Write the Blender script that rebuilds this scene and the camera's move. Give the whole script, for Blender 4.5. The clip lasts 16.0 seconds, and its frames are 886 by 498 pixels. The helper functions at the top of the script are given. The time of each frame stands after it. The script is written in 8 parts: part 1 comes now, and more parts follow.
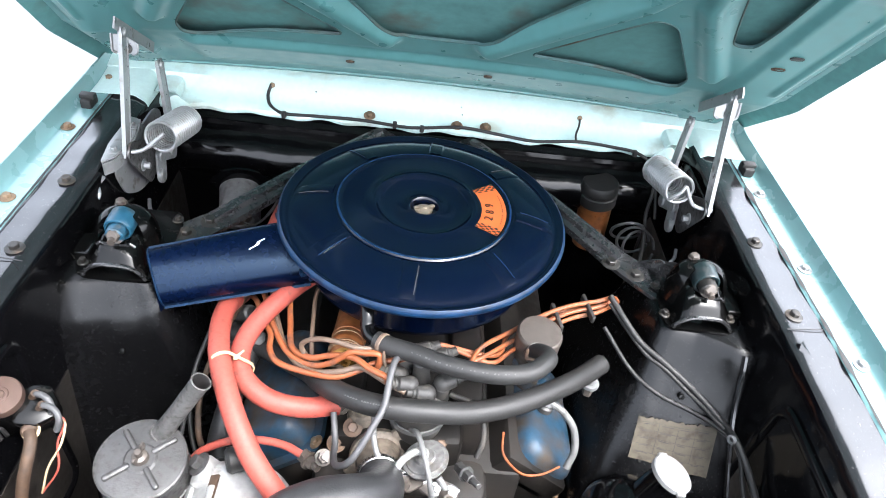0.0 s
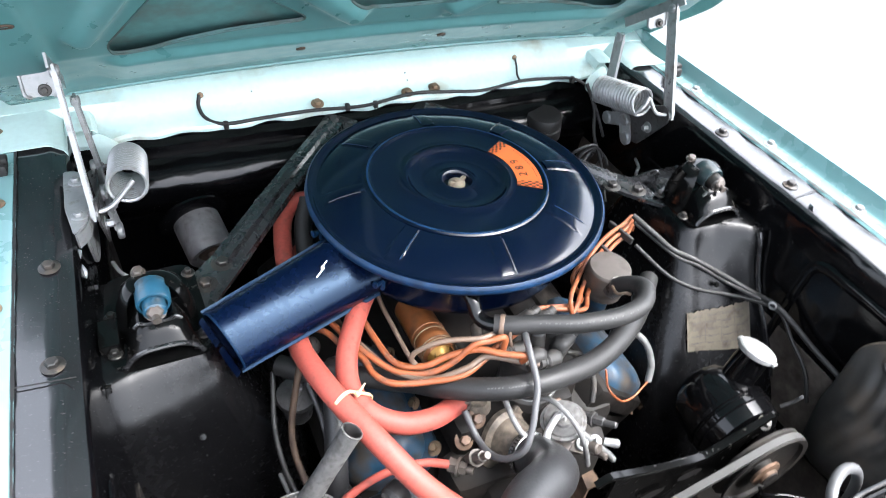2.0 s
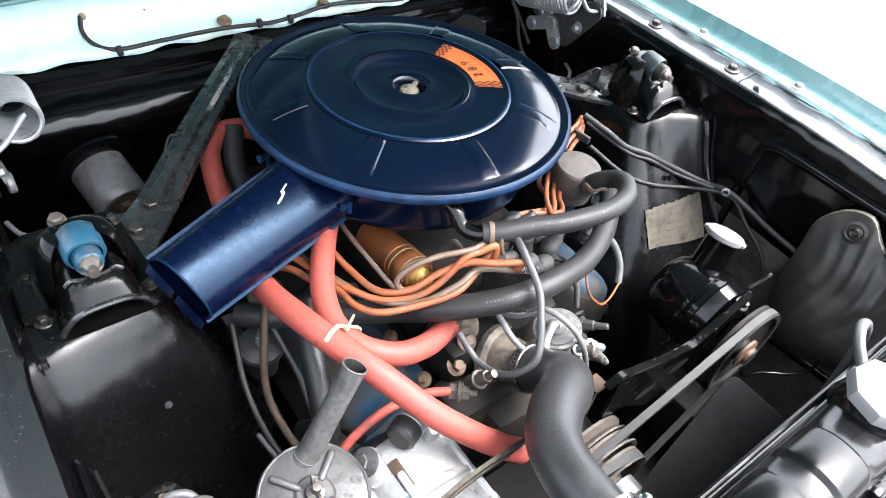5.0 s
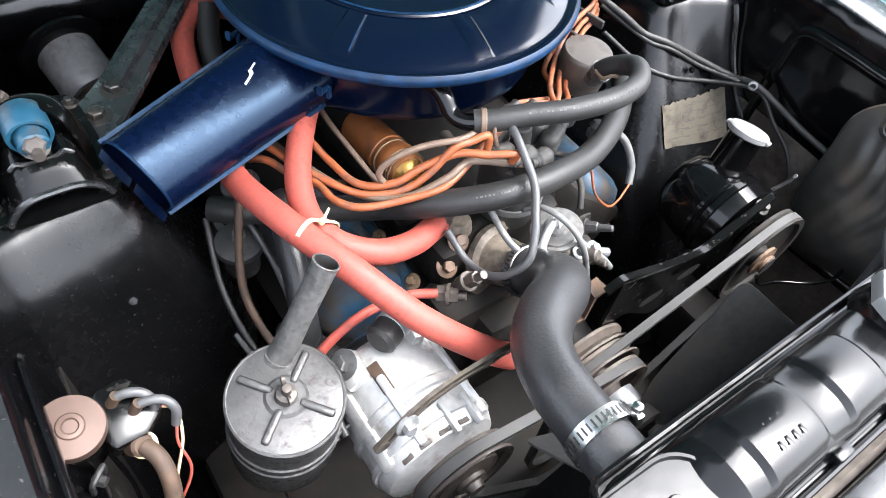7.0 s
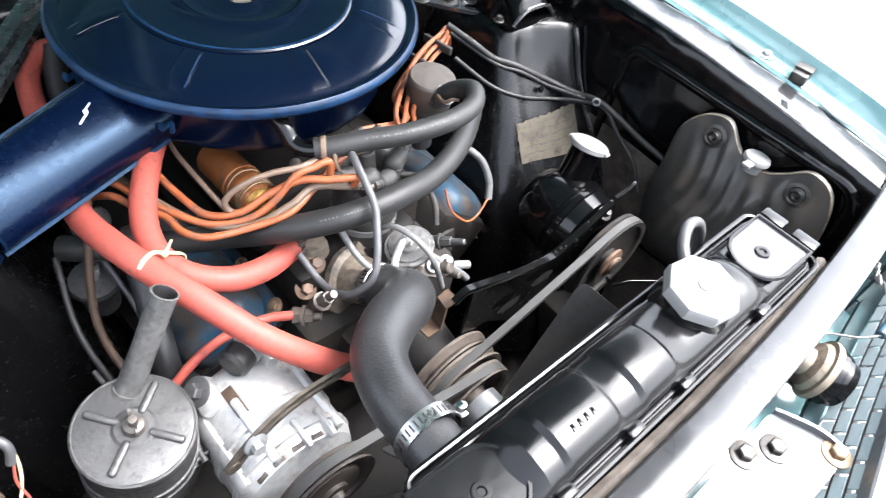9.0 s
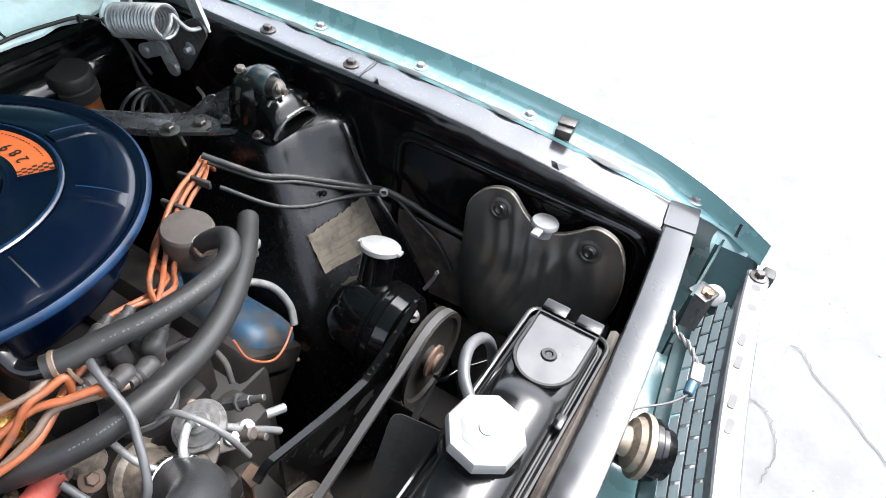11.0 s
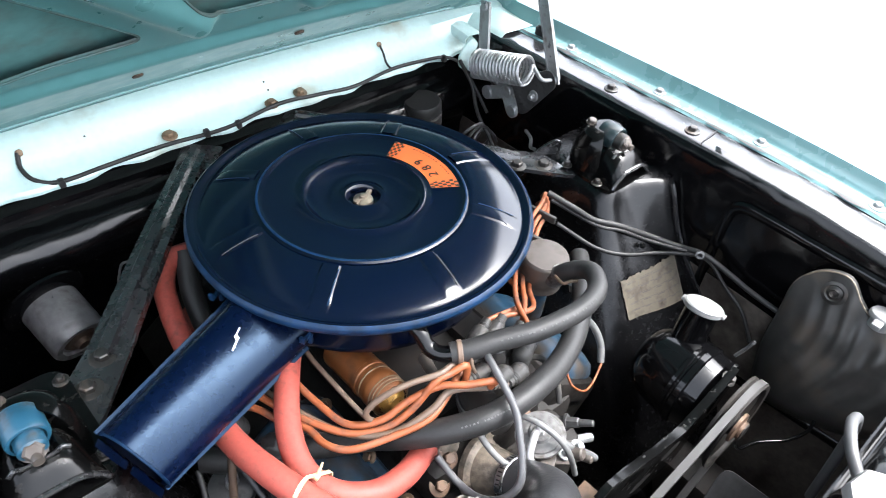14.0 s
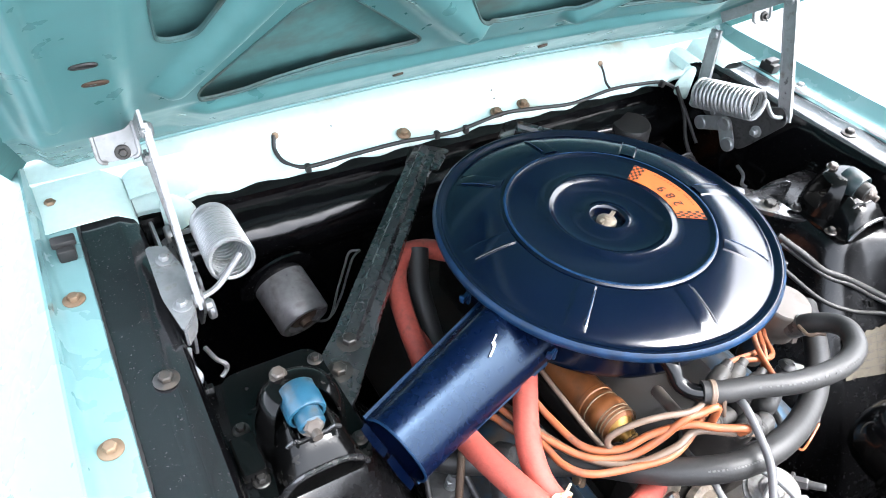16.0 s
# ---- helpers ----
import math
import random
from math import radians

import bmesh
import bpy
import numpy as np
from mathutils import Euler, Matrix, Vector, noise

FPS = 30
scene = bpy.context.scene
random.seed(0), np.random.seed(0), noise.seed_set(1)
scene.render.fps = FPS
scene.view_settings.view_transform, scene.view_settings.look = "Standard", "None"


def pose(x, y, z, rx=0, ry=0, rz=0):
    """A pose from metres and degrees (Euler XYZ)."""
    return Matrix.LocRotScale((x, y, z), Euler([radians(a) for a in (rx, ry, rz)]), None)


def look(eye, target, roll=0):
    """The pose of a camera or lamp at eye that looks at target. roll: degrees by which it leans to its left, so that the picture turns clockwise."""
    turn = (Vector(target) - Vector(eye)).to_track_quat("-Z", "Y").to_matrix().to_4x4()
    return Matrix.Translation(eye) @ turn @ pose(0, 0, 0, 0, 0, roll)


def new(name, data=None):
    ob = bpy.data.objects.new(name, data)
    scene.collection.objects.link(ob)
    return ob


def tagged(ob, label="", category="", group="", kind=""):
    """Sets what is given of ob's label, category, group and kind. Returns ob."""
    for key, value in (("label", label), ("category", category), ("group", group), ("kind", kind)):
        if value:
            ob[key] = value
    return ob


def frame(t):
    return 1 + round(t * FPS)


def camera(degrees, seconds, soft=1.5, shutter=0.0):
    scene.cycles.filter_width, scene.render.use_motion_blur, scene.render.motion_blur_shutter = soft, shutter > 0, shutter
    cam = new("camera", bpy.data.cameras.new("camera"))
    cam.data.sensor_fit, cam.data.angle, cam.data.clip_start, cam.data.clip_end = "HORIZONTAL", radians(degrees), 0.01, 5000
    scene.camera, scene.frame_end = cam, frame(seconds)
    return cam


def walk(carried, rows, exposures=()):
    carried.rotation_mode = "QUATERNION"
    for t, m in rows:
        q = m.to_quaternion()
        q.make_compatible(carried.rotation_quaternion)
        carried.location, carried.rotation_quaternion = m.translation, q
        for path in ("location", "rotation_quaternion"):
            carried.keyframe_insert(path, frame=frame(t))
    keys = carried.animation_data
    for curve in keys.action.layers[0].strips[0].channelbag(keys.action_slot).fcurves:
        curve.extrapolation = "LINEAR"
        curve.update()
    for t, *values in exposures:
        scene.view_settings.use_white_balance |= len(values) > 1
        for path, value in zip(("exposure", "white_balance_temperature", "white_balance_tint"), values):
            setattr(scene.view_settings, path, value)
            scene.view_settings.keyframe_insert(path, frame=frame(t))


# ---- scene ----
cam = camera(66.3, 16.0, soft=0.5, shutter=0.2)
PATH = [
    (0, (-0.03, -0.795, 1.547), (0.097, 0.737, 0.267), 8.4),
    (0.5, (-0.184, -0.848, 1.56), (0.186, 0.662, 0.303), 8.6),
    (1, (-0.289, -0.855, 1.57), (0.287, 0.621, 0.35), 8.5),
    (1.5, (-0.326, -0.728, 1.52), (0.354, 0.684, 0.277), 10.1),
    (2, (-0.381, -0.676, 1.51), (0.344, 0.641, 0.191), 7.1),
    (2.5, (-0.507, -0.708, 1.516), (0.421, 0.417, 0.146), 6.2),
    (3, (-0.525, -0.71, 1.509), (0.455, 0.383, 0.152), 7.5),
    (3.2, (-0.51, -0.691, 1.482), (0.477, 0.409, 0.135), 8.5),
    (5.3, (-0.451, -0.599, 1.405), (0.543, 0.453, 0.024), 10.2),
    (5.5, (-0.443, -0.604, 1.403), (0.543, 0.448, 0.016), 10.3),
    (6, (-0.427, -0.617, 1.372), (0.538, 0.38, -0.068), 12.6),
    (6.5, (-0.418, -0.611, 1.358), (0.488, 0.375, -0.128), 11.1),
    (7, (-0.408, -0.603, 1.35), (0.443, 0.328, -0.202), 10.1),
    (7.5, (-0.4, -0.599, 1.347), (0.48, 0.312, -0.2), 11.0),
    (8, (-0.402, -0.609, 1.352), (0.481, 0.293, -0.199), 11.0),
    (8.5, (-0.382, -0.636, 1.366), (0.571, 0.246, -0.155), 11.8),
    (9, (-0.359, -0.673, 1.386), (0.678, 0.174, -0.099), 12.6),
    (9.5, (-0.274, -0.702, 1.418), (0.899, 0.021, -0.032), 9.6),
    (10, (-0.206, -0.698, 1.439), (1.029, -0.049, 0.006), 6.9),
    (10.2, (-0.195, -0.694, 1.445), (1.044, -0.044, 0.016), 6.3),
    (12.3, (-0.183, -0.648, 1.438), (1.136, 0.029, 0.095), 7.9),
    (12.5, (-0.2, -0.64, 1.439), (1.096, 0.079, 0.097), 7.7),
    (13, (-0.263, -0.615, 1.449), (0.953, 0.252, 0.12), 6.3),
    (13.5, (-0.328, -0.578, 1.458), (0.808, 0.404, 0.136), 6.3),
    (14, (-0.382, -0.54, 1.465), (0.66, 0.533, 0.137), 4.9),
    (14.5, (-0.43, -0.504, 1.461), (0.581, 0.616, 0.148), 6.7),
    (15, (-0.465, -0.473, 1.464), (0.468, 0.717, 0.155), 5.4),
    (15.5, (-0.491, -0.451, 1.464), (0.376, 0.773, 0.141), 4.8),
    (16, (-0.52, -0.432, 1.454), (0.313, 0.816, 0.132), 5.6),
]
EXPOSURE = 3.08
EXPOSURES = [(0, 3.12, 6150, 10), (1.0, 3.20, 6150, 10), (2.0, 3.14, 6150, 10), (3.2, 3.10, 6150, 10), (5.5, 3.23, 6150, 10), (7.0, 3.16, 6150, 10), (8.0, 3.20, 6150, 10), (9.0, 3.20, 6150, 10), (9.5, 3.29, 6150, 10), (10.0, 2.97, 6150, 10), (12.5, 2.58, 6150, 10), (13.5, 2.84, 6150, 10), (14.0, 3.06, 6150, 10), (15.0, 3.42, 6150, 10), (16.0, 3.58, 6150, 10)]
walk(cam, [(t, look(eye, target, roll)) for t, eye, target, roll in PATH], EXPOSURES)

# ---- light ----
world = bpy.data.worlds.new("overcast_sky")
scene.world = world
world.use_nodes = True
wn = world.node_tree
sky = wn.nodes.new("ShaderNodeTexSky")
sky.sky_type = "NISHITA"
sky.sun_disc = False
sky.sun_elevation = radians(60)
sky.sun_rotation = radians(122)
sky.dust_density = 6.0
sky.ozone_density = 0.6
wn.nodes["Background"].inputs[1].default_value = 0.185
grey_sky = wn.nodes.new("ShaderNodeHueSaturation")
grey_sky.inputs["Saturation"].default_value = 0.30
wn.links.new(sky.outputs[0], grey_sky.inputs["Color"])
wn.links.new(grey_sky.outputs[0], wn.nodes["Background"].inputs[0])

sun_data = bpy.data.lights.new("sun", "SUN")
sun_data.energy = 0.55
sun_data.angle = radians(30)
sun_data.color = (1.0, 0.97, 0.93)
sun = new("sun", sun_data)
sun.matrix_world = look((0, 0, 0), (-0.424, 0.265, -0.866))
scene.view_settings.exposure = EXPOSURE


# ---- materials ----
def paint(name, rgb, rough=0.5, metal=0.0, vary=0.15, big=6.0, fine=120.0, bump=0.05, dirt=None, dirt_amount=0.3, dirt_scale=14.0,
          coat=0.0, rough_vary=0.12, stretch=None, spec=0.5, coat_ior=1.5, wave=0.0, wave_scale=9.0, tint=None):
    """A painted, cast or rubber surface with two scales of variation and dirt patches."""
    m = bpy.data.materials.new(name)
    m.use_nodes = True
    nt = m.node_tree
    n, l = nt.nodes, nt.links
    bs = n["Principled BSDF"]
    co = n.new("ShaderNodeTexCoord")
    vec = co.outputs["Object"]
    if stretch:
        mp = n.new("ShaderNodeMapping")
        mp.inputs["Scale"].default_value = stretch
        l.new(vec, mp.inputs[0])
        vec = mp.outputs[0]
    n1 = n.new("ShaderNodeTexNoise")
    n1.inputs["Scale"].default_value = big
    n1.inputs["Detail"].default_value = 5
    n2 = n.new("ShaderNodeTexNoise")
    n2.inputs["Scale"].default_value = fine
    n2.inputs["Detail"].default_value = 4
    for k in (n1, n2):
        l.new(vec, k.inputs["Vector"])
    mix = n.new("ShaderNodeMix")
    mix.data_type = "RGBA"
    lo = [max(0.0, c * (1 - vary)) for c in rgb]
    hi = [min(1.0, c * (1 + vary)) for c in rgb]
    mix.inputs[6].default_value = (*lo, 1)
    mix.inputs[7].default_value = (*hi, 1)
    half = n.new("ShaderNodeMath")
    half.operation = "MULTIPLY_ADD"
    l.new(n2.outputs["Fac"], half.inputs[0])
    half.inputs[1].default_value = 0.5
    part_big = n.new("ShaderNodeMath")
    part_big.operation = "MULTIPLY"
    part_big.inputs[1].default_value = 0.5
    l.new(n1.outputs["Fac"], part_big.inputs[0])
    l.new(part_big.outputs[0], half.inputs[2])
    ramp = n.new("ShaderNodeValToRGB")
    ramp.color_ramp.elements[0].position = 0.33
    ramp.color_ramp.elements[1].position = 0.67
    l.new(half.outputs[0], ramp.inputs[0])
    l.new(ramp.outputs[0], mix.inputs[0])
    colour = mix.outputs[2]
    rmap = n.new("ShaderNodeMapRange")
    rmap.inputs[3].default_value = max(0.03, rough - rough_vary)
    rmap.inputs[4].default_value = min(1.0, rough + rough_vary)
    l.new(half.outputs[0], rmap.inputs[0])
    rmap.inputs[1].default_value = 0.3
    rmap.inputs[2].default_value = 0.7
    rough_out = rmap.outputs[0]
    if dirt:
        n3 = n.new("ShaderNodeTexNoise")
        n3.inputs["Scale"].default_value = dirt_scale
        n3.inputs["Detail"].default_value = 5
        n3.inputs["Roughness"].default_value = 0.55
        l.new(vec, n3.inputs["Vector"])
        dr = n.new("ShaderNodeValToRGB")
        dr.color_ramp.elements[0].position = 0.60 - 0.32 * dirt_amount
        dr.color_ramp.elements[1].position = 0.80 - 0.26 * dirt_amount
        l.new(n3.outputs["Fac"], dr.inputs[0])
        dm = n.new("ShaderNodeMix")
        dm.data_type = "RGBA"
        l.new(dr.outputs[0], dm.inputs[0])
        l.new(colour, dm.inputs[6])
        dm.inputs[7].default_value = (*dirt, 1)
        colour = dm.outputs[2]
        rm = n.new("ShaderNodeMix")
        l.new(dr.outputs[0], rm.inputs[0])
        l.new(rough_out, rm.inputs[2])
        rm.inputs[3].default_value = 0.85
        rough_out = rm.outputs[0]
        mm = n.new("ShaderNodeMapRange")
        l.new(dr.outputs[0], mm.inputs[0])
        mm.inputs[3].default_value = metal
        mm.inputs[4].default_value = metal * 0.2
        l.new(mm.outputs[0], bs.inputs["Metallic"])
    else:
        bs.inputs["Metallic"].default_value = metal
    l.new(colour, bs.inputs["Base Color"])
    l.new(rough_out, bs.inputs["Roughness"])
    bs.inputs["Specular IOR Level"].default_value = spec
    if tint:
        bs.inputs["Specular Tint"].default_value = (*tint, 1)
    bs.inputs["Coat Weight"].default_value = coat
    bs.inputs["Coat IOR"].default_value = coat_ior
    bs.inputs["Coat Roughness"].default_value = 0.12
    if bump:
        bp = n.new("ShaderNodeBump")
        bp.inputs["Strength"].default_value = bump
        bp.inputs["Distance"].default_value = 0.002
        l.new(half.outputs[0], bp.inputs["Height"])
        l.new(bp.outputs[0], bs.inputs["Normal"])
        if wave:
            # shallow dents and ripples of pressed sheet metal
            n4 = n.new("ShaderNodeTexNoise")
            n4.inputs["Scale"].default_value = wave_scale
            n4.inputs["Detail"].default_value = 2
            l.new(vec, n4.inputs["Vector"])
            wb = n.new("ShaderNodeBump")
            wb.inputs["Strength"].default_value = wave
            wb.inputs["Distance"].default_value = 0.02
            l.new(n4.outputs["Fac"], wb.inputs["Height"])
            l.new(wb.outputs[0], bp.inputs["Normal"])
    return m


M = {}
M["teal"] = paint("teal_enamel", (0.132, 0.242, 0.248), 0.28, vary=0.06, big=3, fine=25, coat=0.8, coat_ior=1.55, bump=0.004)
# teal darkened to hold the shade of the deep-set housing
M["teal_shade"] = paint("shaded_teal_paint", (0.0115, 0.030, 0.033), 0.55, vary=0.15, dirt=(0.0165, 0.01925, 0.0165), dirt_amount=0.2, dirt_scale=14, bump=0.04, spec=0.2)
M["teal_under"] = paint("teal_underhood", (0.066, 0.172, 0.174), 0.34, vary=0.14, big=2.5, fine=40, bump=0.015)
M["teal_skin"] = paint("dull_teal_primer", (0.074, 0.172, 0.168), 0.8, vary=0.2, big=5, fine=60, bump=0.05, spec=0.1, dirt=(0.075, 0.090, 0.078), dirt_amount=0.2, dirt_scale=10)
# dark teal base holds the shadow at the gap; brown patches are rust
M["cut_edge"] = paint("shadowed_cut_edge", (0.030, 0.075, 0.074), 0.6, vary=0.3, dirt=(0.045, 0.026, 0.014), dirt_amount=0.30, dirt_scale=9, bump=0.1)
# body teal washed out pale, so bright light is put into the colour
M["lit_teal"] = paint("lit_teal_cowl", (0.43, 0.56, 0.54), 0.40, vary=0.08, dirt=(0.30, 0.27, 0.20), dirt_amount=0.14, dirt_scale=11, bump=0.04, wave=0.08, wave_scale=14)
M["black"] = paint("black_bay_paint", (0.0015, 0.0015, 0.0018), 0.15, vary=0.3, bump=0.05, rough_vary=0.05, spec=0.28, dirt=(0.03, 0.03, 0.03), dirt_amount=-0.15, dirt_scale=300, wave=0.3, wave_scale=11)
M["ledge"] = paint("glossy_ledge_paint", (0.009, 0.009, 0.010), 0.20, vary=0.3, bump=0.05, rough_vary=0.05, spec=0.62, coat=0.6, coat_ior=1.6, dirt=(0.05, 0.05, 0.05), dirt_amount=-0.12, dirt_scale=320, wave=0.10, wave_scale=13)
M["tower"] = paint("glossy_tower_paint", (0.0025, 0.0025, 0.0028), 0.25, vary=0.3, bump=0.05, rough_vary=0.08, spec=0.26, dirt=(0.03, 0.03, 0.03), dirt_amount=-0.15, dirt_scale=300, wave=0.22, wave_scale=11)
M["black_satin"] = paint("black_satin_metal", (0.0022, 0.0022, 0.0022), 0.17, vary=0.3, dirt=(0.02, 0.018, 0.016), dirt_amount=-0.05, dirt_scale=60, bump=0.08, rough_vary=0.06, spec=0.22)
M["tank"] = paint("black_radiator_paint", (0.0025, 0.0025, 0.0028), 0.16, vary=0.3, big=9, fine=55, bump=0.05, rough_vary=0.05, spec=0.30, wave=0.02, wave_scale=26)
M["pump_black"] = paint("glossy_pump_black", (0.0015, 0.0015, 0.0017), 0.12, vary=0.2, bump=0.02, rough_vary=0.03, spec=0.32)
M["rubber"] = paint("black_hose_rubber", (0.0150, 0.0146, 0.0145), 0.52, vary=0.3, big=12, bump=0.22, fine=300, spec=0.32)
M["hose_grey"] = paint("aged_hose_rubber", (0.015, 0.015, 0.016), 0.42, vary=0.4, big=30, bump=0.35, fine=320, spec=0.42)
M["fan_grey"] = paint("dusty_fan_paint", (0.016, 0.016, 0.0165), 0.50, vary=0.5, dirt=(0.022, 0.018, 0.014), dirt_amount=0.25, dirt_scale=16, bump=0.2, spec=0.25)
M["red_hose"] = paint("red_heater_hose", (0.250, 0.050, 0.037), 0.55, vary=0.22, big=14, fine=200, dirt=(0.13, 0.045, 0.034), dirt_amount=0.14, dirt_scale=90, bump=0.3, spec=0.28)
M["navy"] = paint("navy_blue_enamel", (0.0005, 0.0020, 0.0085), 0.17, vary=0.2, bump=0.012, rough_vary=0.03, spec=0.48)
M["navy_satin"] = paint("navy_satin_enamel", (0.0005, 0.0019, 0.0090), 0.25, vary=0.25, bump=0.02, rough_vary=0.06, spec=0.22, tint=(0.45, 0.68, 1.0))
M["navy_edge"] = paint("worn_blue_edge", (0.0035, 0.0170, 0.046), 0.40, vary=0.6, big=24, fine=70, bump=0.03, spec=0.22)
M["navy_seam"] = paint("dull_navy_seam", (0.0022, 0.0085, 0.0230), 0.42, vary=0.6, big=24, fine=70, bump=0.03, spec=0.16, tint=(0.45, 0.68, 1.0))
M["engine_blue"] = paint("dirty_engine_blue", (0.010, 0.033, 0.060), 0.45, vary=0.4, dirt=(0.036, 0.028, 0.021), dirt_amount=0.60, dirt_scale=26, bump=0.3, spec=0.3)
M["cap_grey"] = paint("stained_grey_cap", (0.06825, 0.05824, 0.05096), 0.45, metal=0.3, vary=0.2, big=14, dirt=(0.03185, 0.02048, 0.01365), dirt_amount=0.35, dirt_scale=26, bump=0.1)
M["cast"] = paint("greasy_cast_iron", (0.118, 0.096, 0.074), 0.55, metal=0.15, vary=0.6, big=22, fine=160, dirt=(0.020, 0.0155, 0.012), dirt_amount=0.42, dirt_scale=46, bump=0.6)
M["alu"] = paint("cast_aluminium", (0.3993, 0.3993, 0.3928), 0.40, metal=0.6, vary=0.2, big=26, dirt=(0.1288, 0.103, 0.07986), dirt_amount=0.16, dirt_scale=38, bump=0.3)
M["grey_can"] = paint("weathered_grey_metal", (0.0600, 0.0590, 0.0590), 0.38, metal=0.45, vary=0.22, big=40, fine=220, dirt=(0.018, 0.016, 0.015), dirt_amount=0.25, dirt_scale=130, bump=0.4)
M["zinc"] = paint("galvanised_steel", (0.2295, 0.2338, 0.238), 0.36, metal=0.5, vary=0.18, dirt=(0.102, 0.085, 0.068), dirt_amount=0.12, dirt_scale=60, bump=0.08)
M["can_steel"] = paint("dull_pressed_steel", (0.13, 0.128, 0.126), 0.48, metal=0.4, vary=0.35, big=60, dirt=(0.05, 0.042, 0.034), dirt_amount=0.35, dirt_scale=90, bump=0.15)
M["tube_steel"] = paint("worn_grey_tube", (0.095, 0.093, 0.091), 0.42, metal=0.45, vary=0.35, big=50, fine=200, dirt=(0.03, 0.026, 0.023), dirt_amount=0.3, dirt_scale=110, bump=0.25)
M["white_plastic"] = paint("white_plastic_cap", (0.1529, 0.1529, 0.151), 0.4, vary=0.03, bump=0.02)
M["rust_bolt"] = paint("tarnished_bolt", (0.2088, 0.145, 0.0928), 0.5, metal=0.6, vary=0.3, dirt=(0.0928, 0.0464, 0.0232), dirt_amount=0.4, dirt_scale=60, bump=0.15)
M["tan_metal"] = paint("tarnished_tan_metal", (0.20, 0.165, 0.125), 0.45, metal=0.4, vary=0.3, big=40, dirt=(0.08, 0.055, 0.035), dirt_amount=0.25, dirt_scale=90, bump=0.2)
M["dark_bolt"] = paint("dark_steel_bolt", (0.045, 0.04275, 0.0405), 0.42, metal=0.7, vary=0.3, dirt=(0.063, 0.045, 0.0315), dirt_amount=0.25, dirt_scale=60, bump=0.1)
M["rust"] = paint("rusty_steel", (0.0522, 0.03045, 0.01849), 0.66, metal=0.35, vary=0.35, big=20, dirt=(0.01958, 0.01196, 0.007612), dirt_amount=0.4, dirt_scale=40, bump=0.2)
M["pulley_tan"] = paint("dusty_tan_pulley", (0.070, 0.056, 0.046), 0.55, metal=0.2, vary=0.35, big=20, dirt=(0.025, 0.018, 0.013), dirt_amount=0.3, dirt_scale=40, bump=0.2)
M["arm_steel"] = paint("tarnished_dark_steel", (0.085, 0.070, 0.056), 0.42, metal=0.55, vary=0.4, big=40, dirt=(0.02, 0.014, 0.010), dirt_amount=0.35, dirt_scale=70, bump=0.2)
M["dusty"] = paint("dusty_lower_panel", (0.062, 0.053, 0.046), 0.7, vary=0.4, big=8, dirt=(0.024, 0.019, 0.016), dirt_amount=0.4, dirt_scale=18, bump=0.25, spec=0.2)
M["pulley_dark"] = paint("dusty_brown_pulley", (0.040, 0.032, 0.028), 0.5, metal=0.3, vary=0.35, big=20, dirt=(0.020, 0.014, 0.011), dirt_amount=0.35, dirt_scale=40, bump=0.2)
# oily iron made near black, with the shade low in the bay included
M["shaded_grease"] = paint("shaded_oily_iron", (0.0060, 0.0052, 0.0046), 0.55, vary=0.4, dirt=(0.014, 0.011, 0.009), dirt_amount=0.35, dirt_scale=20, bump=0.3, spec=0.2)
M["orange_rust"] = paint("orange_rusted_steel", (0.092, 0.056, 0.036), 0.55, metal=0.3, vary=0.35, big=24, dirt=(0.030, 0.019, 0.013), dirt_amount=0.4, dirt_scale=50, bump=0.2)
M["copper"] = paint("copper_coil", (0.190, 0.066, 0.020), 0.36, metal=0.2, vary=0.15, dirt=(0.060, 0.024, 0.010), dirt_amount=0.22, dirt_scale=30, bump=0.06)
M["brass"] = paint("dull_brass", (0.24, 0.13, 0.028), 0.30, metal=0.6, vary=0.2, bump=0.04)
M["copper_cap"] = paint("pinkish_copper", (0.06181, 0.03748, 0.02904), 0.45, metal=0.45, vary=0.15, dirt=(0.02812, 0.01499, 0.009367), dirt_amount=0.3, dirt_scale=40, bump=0.1)
M["orange_wire"] = paint("orange_plug_wire", (0.2093, 0.05766, 0.0186), 0.5, vary=0.2, dirt=(0.093, 0.04185, 0.02604), dirt_amount=0.28, dirt_scale=50, bump=0.05)
M["tan_wire"] = paint("faded_tan_wire", (0.0975, 0.065, 0.0455), 0.55, vary=0.2, bump=0.05)
M["grey_wire"] = paint("grey_cable", (0.0429, 0.0429, 0.04455), 0.5, vary=0.2, bump=0.05)
M["belt"] = paint("worn_grey_belt", (0.02714, 0.02624, 0.02534), 0.65, vary=0.2, bump=0.1)
M["decal_orange"] = paint("orange_decal", (0.551, 0.116, 0.029), 0.4, vary=0.06, bump=0.0)
M["ink"] = paint("black_ink", (0.01, 0.009, 0.009), 0.5, vary=0.1, bump=0.0)
M["paper"] = paint("yellowed_label_paper", (0.06961, 0.06014, 0.04567), 0.7, vary=0.18, dirt=(0.02785, 0.0234, 0.01782), dirt_amount=0.35, dirt_scale=60, bump=0.04, spec=0.2)
M["shock_blue"] = paint("blue_shock_sleeve", (0.0105, 0.052, 0.088), 0.38, vary=0.2, dirt=(0.035, 0.040, 0.042), dirt_amount=0.28, dirt_scale=70, bump=0.08)
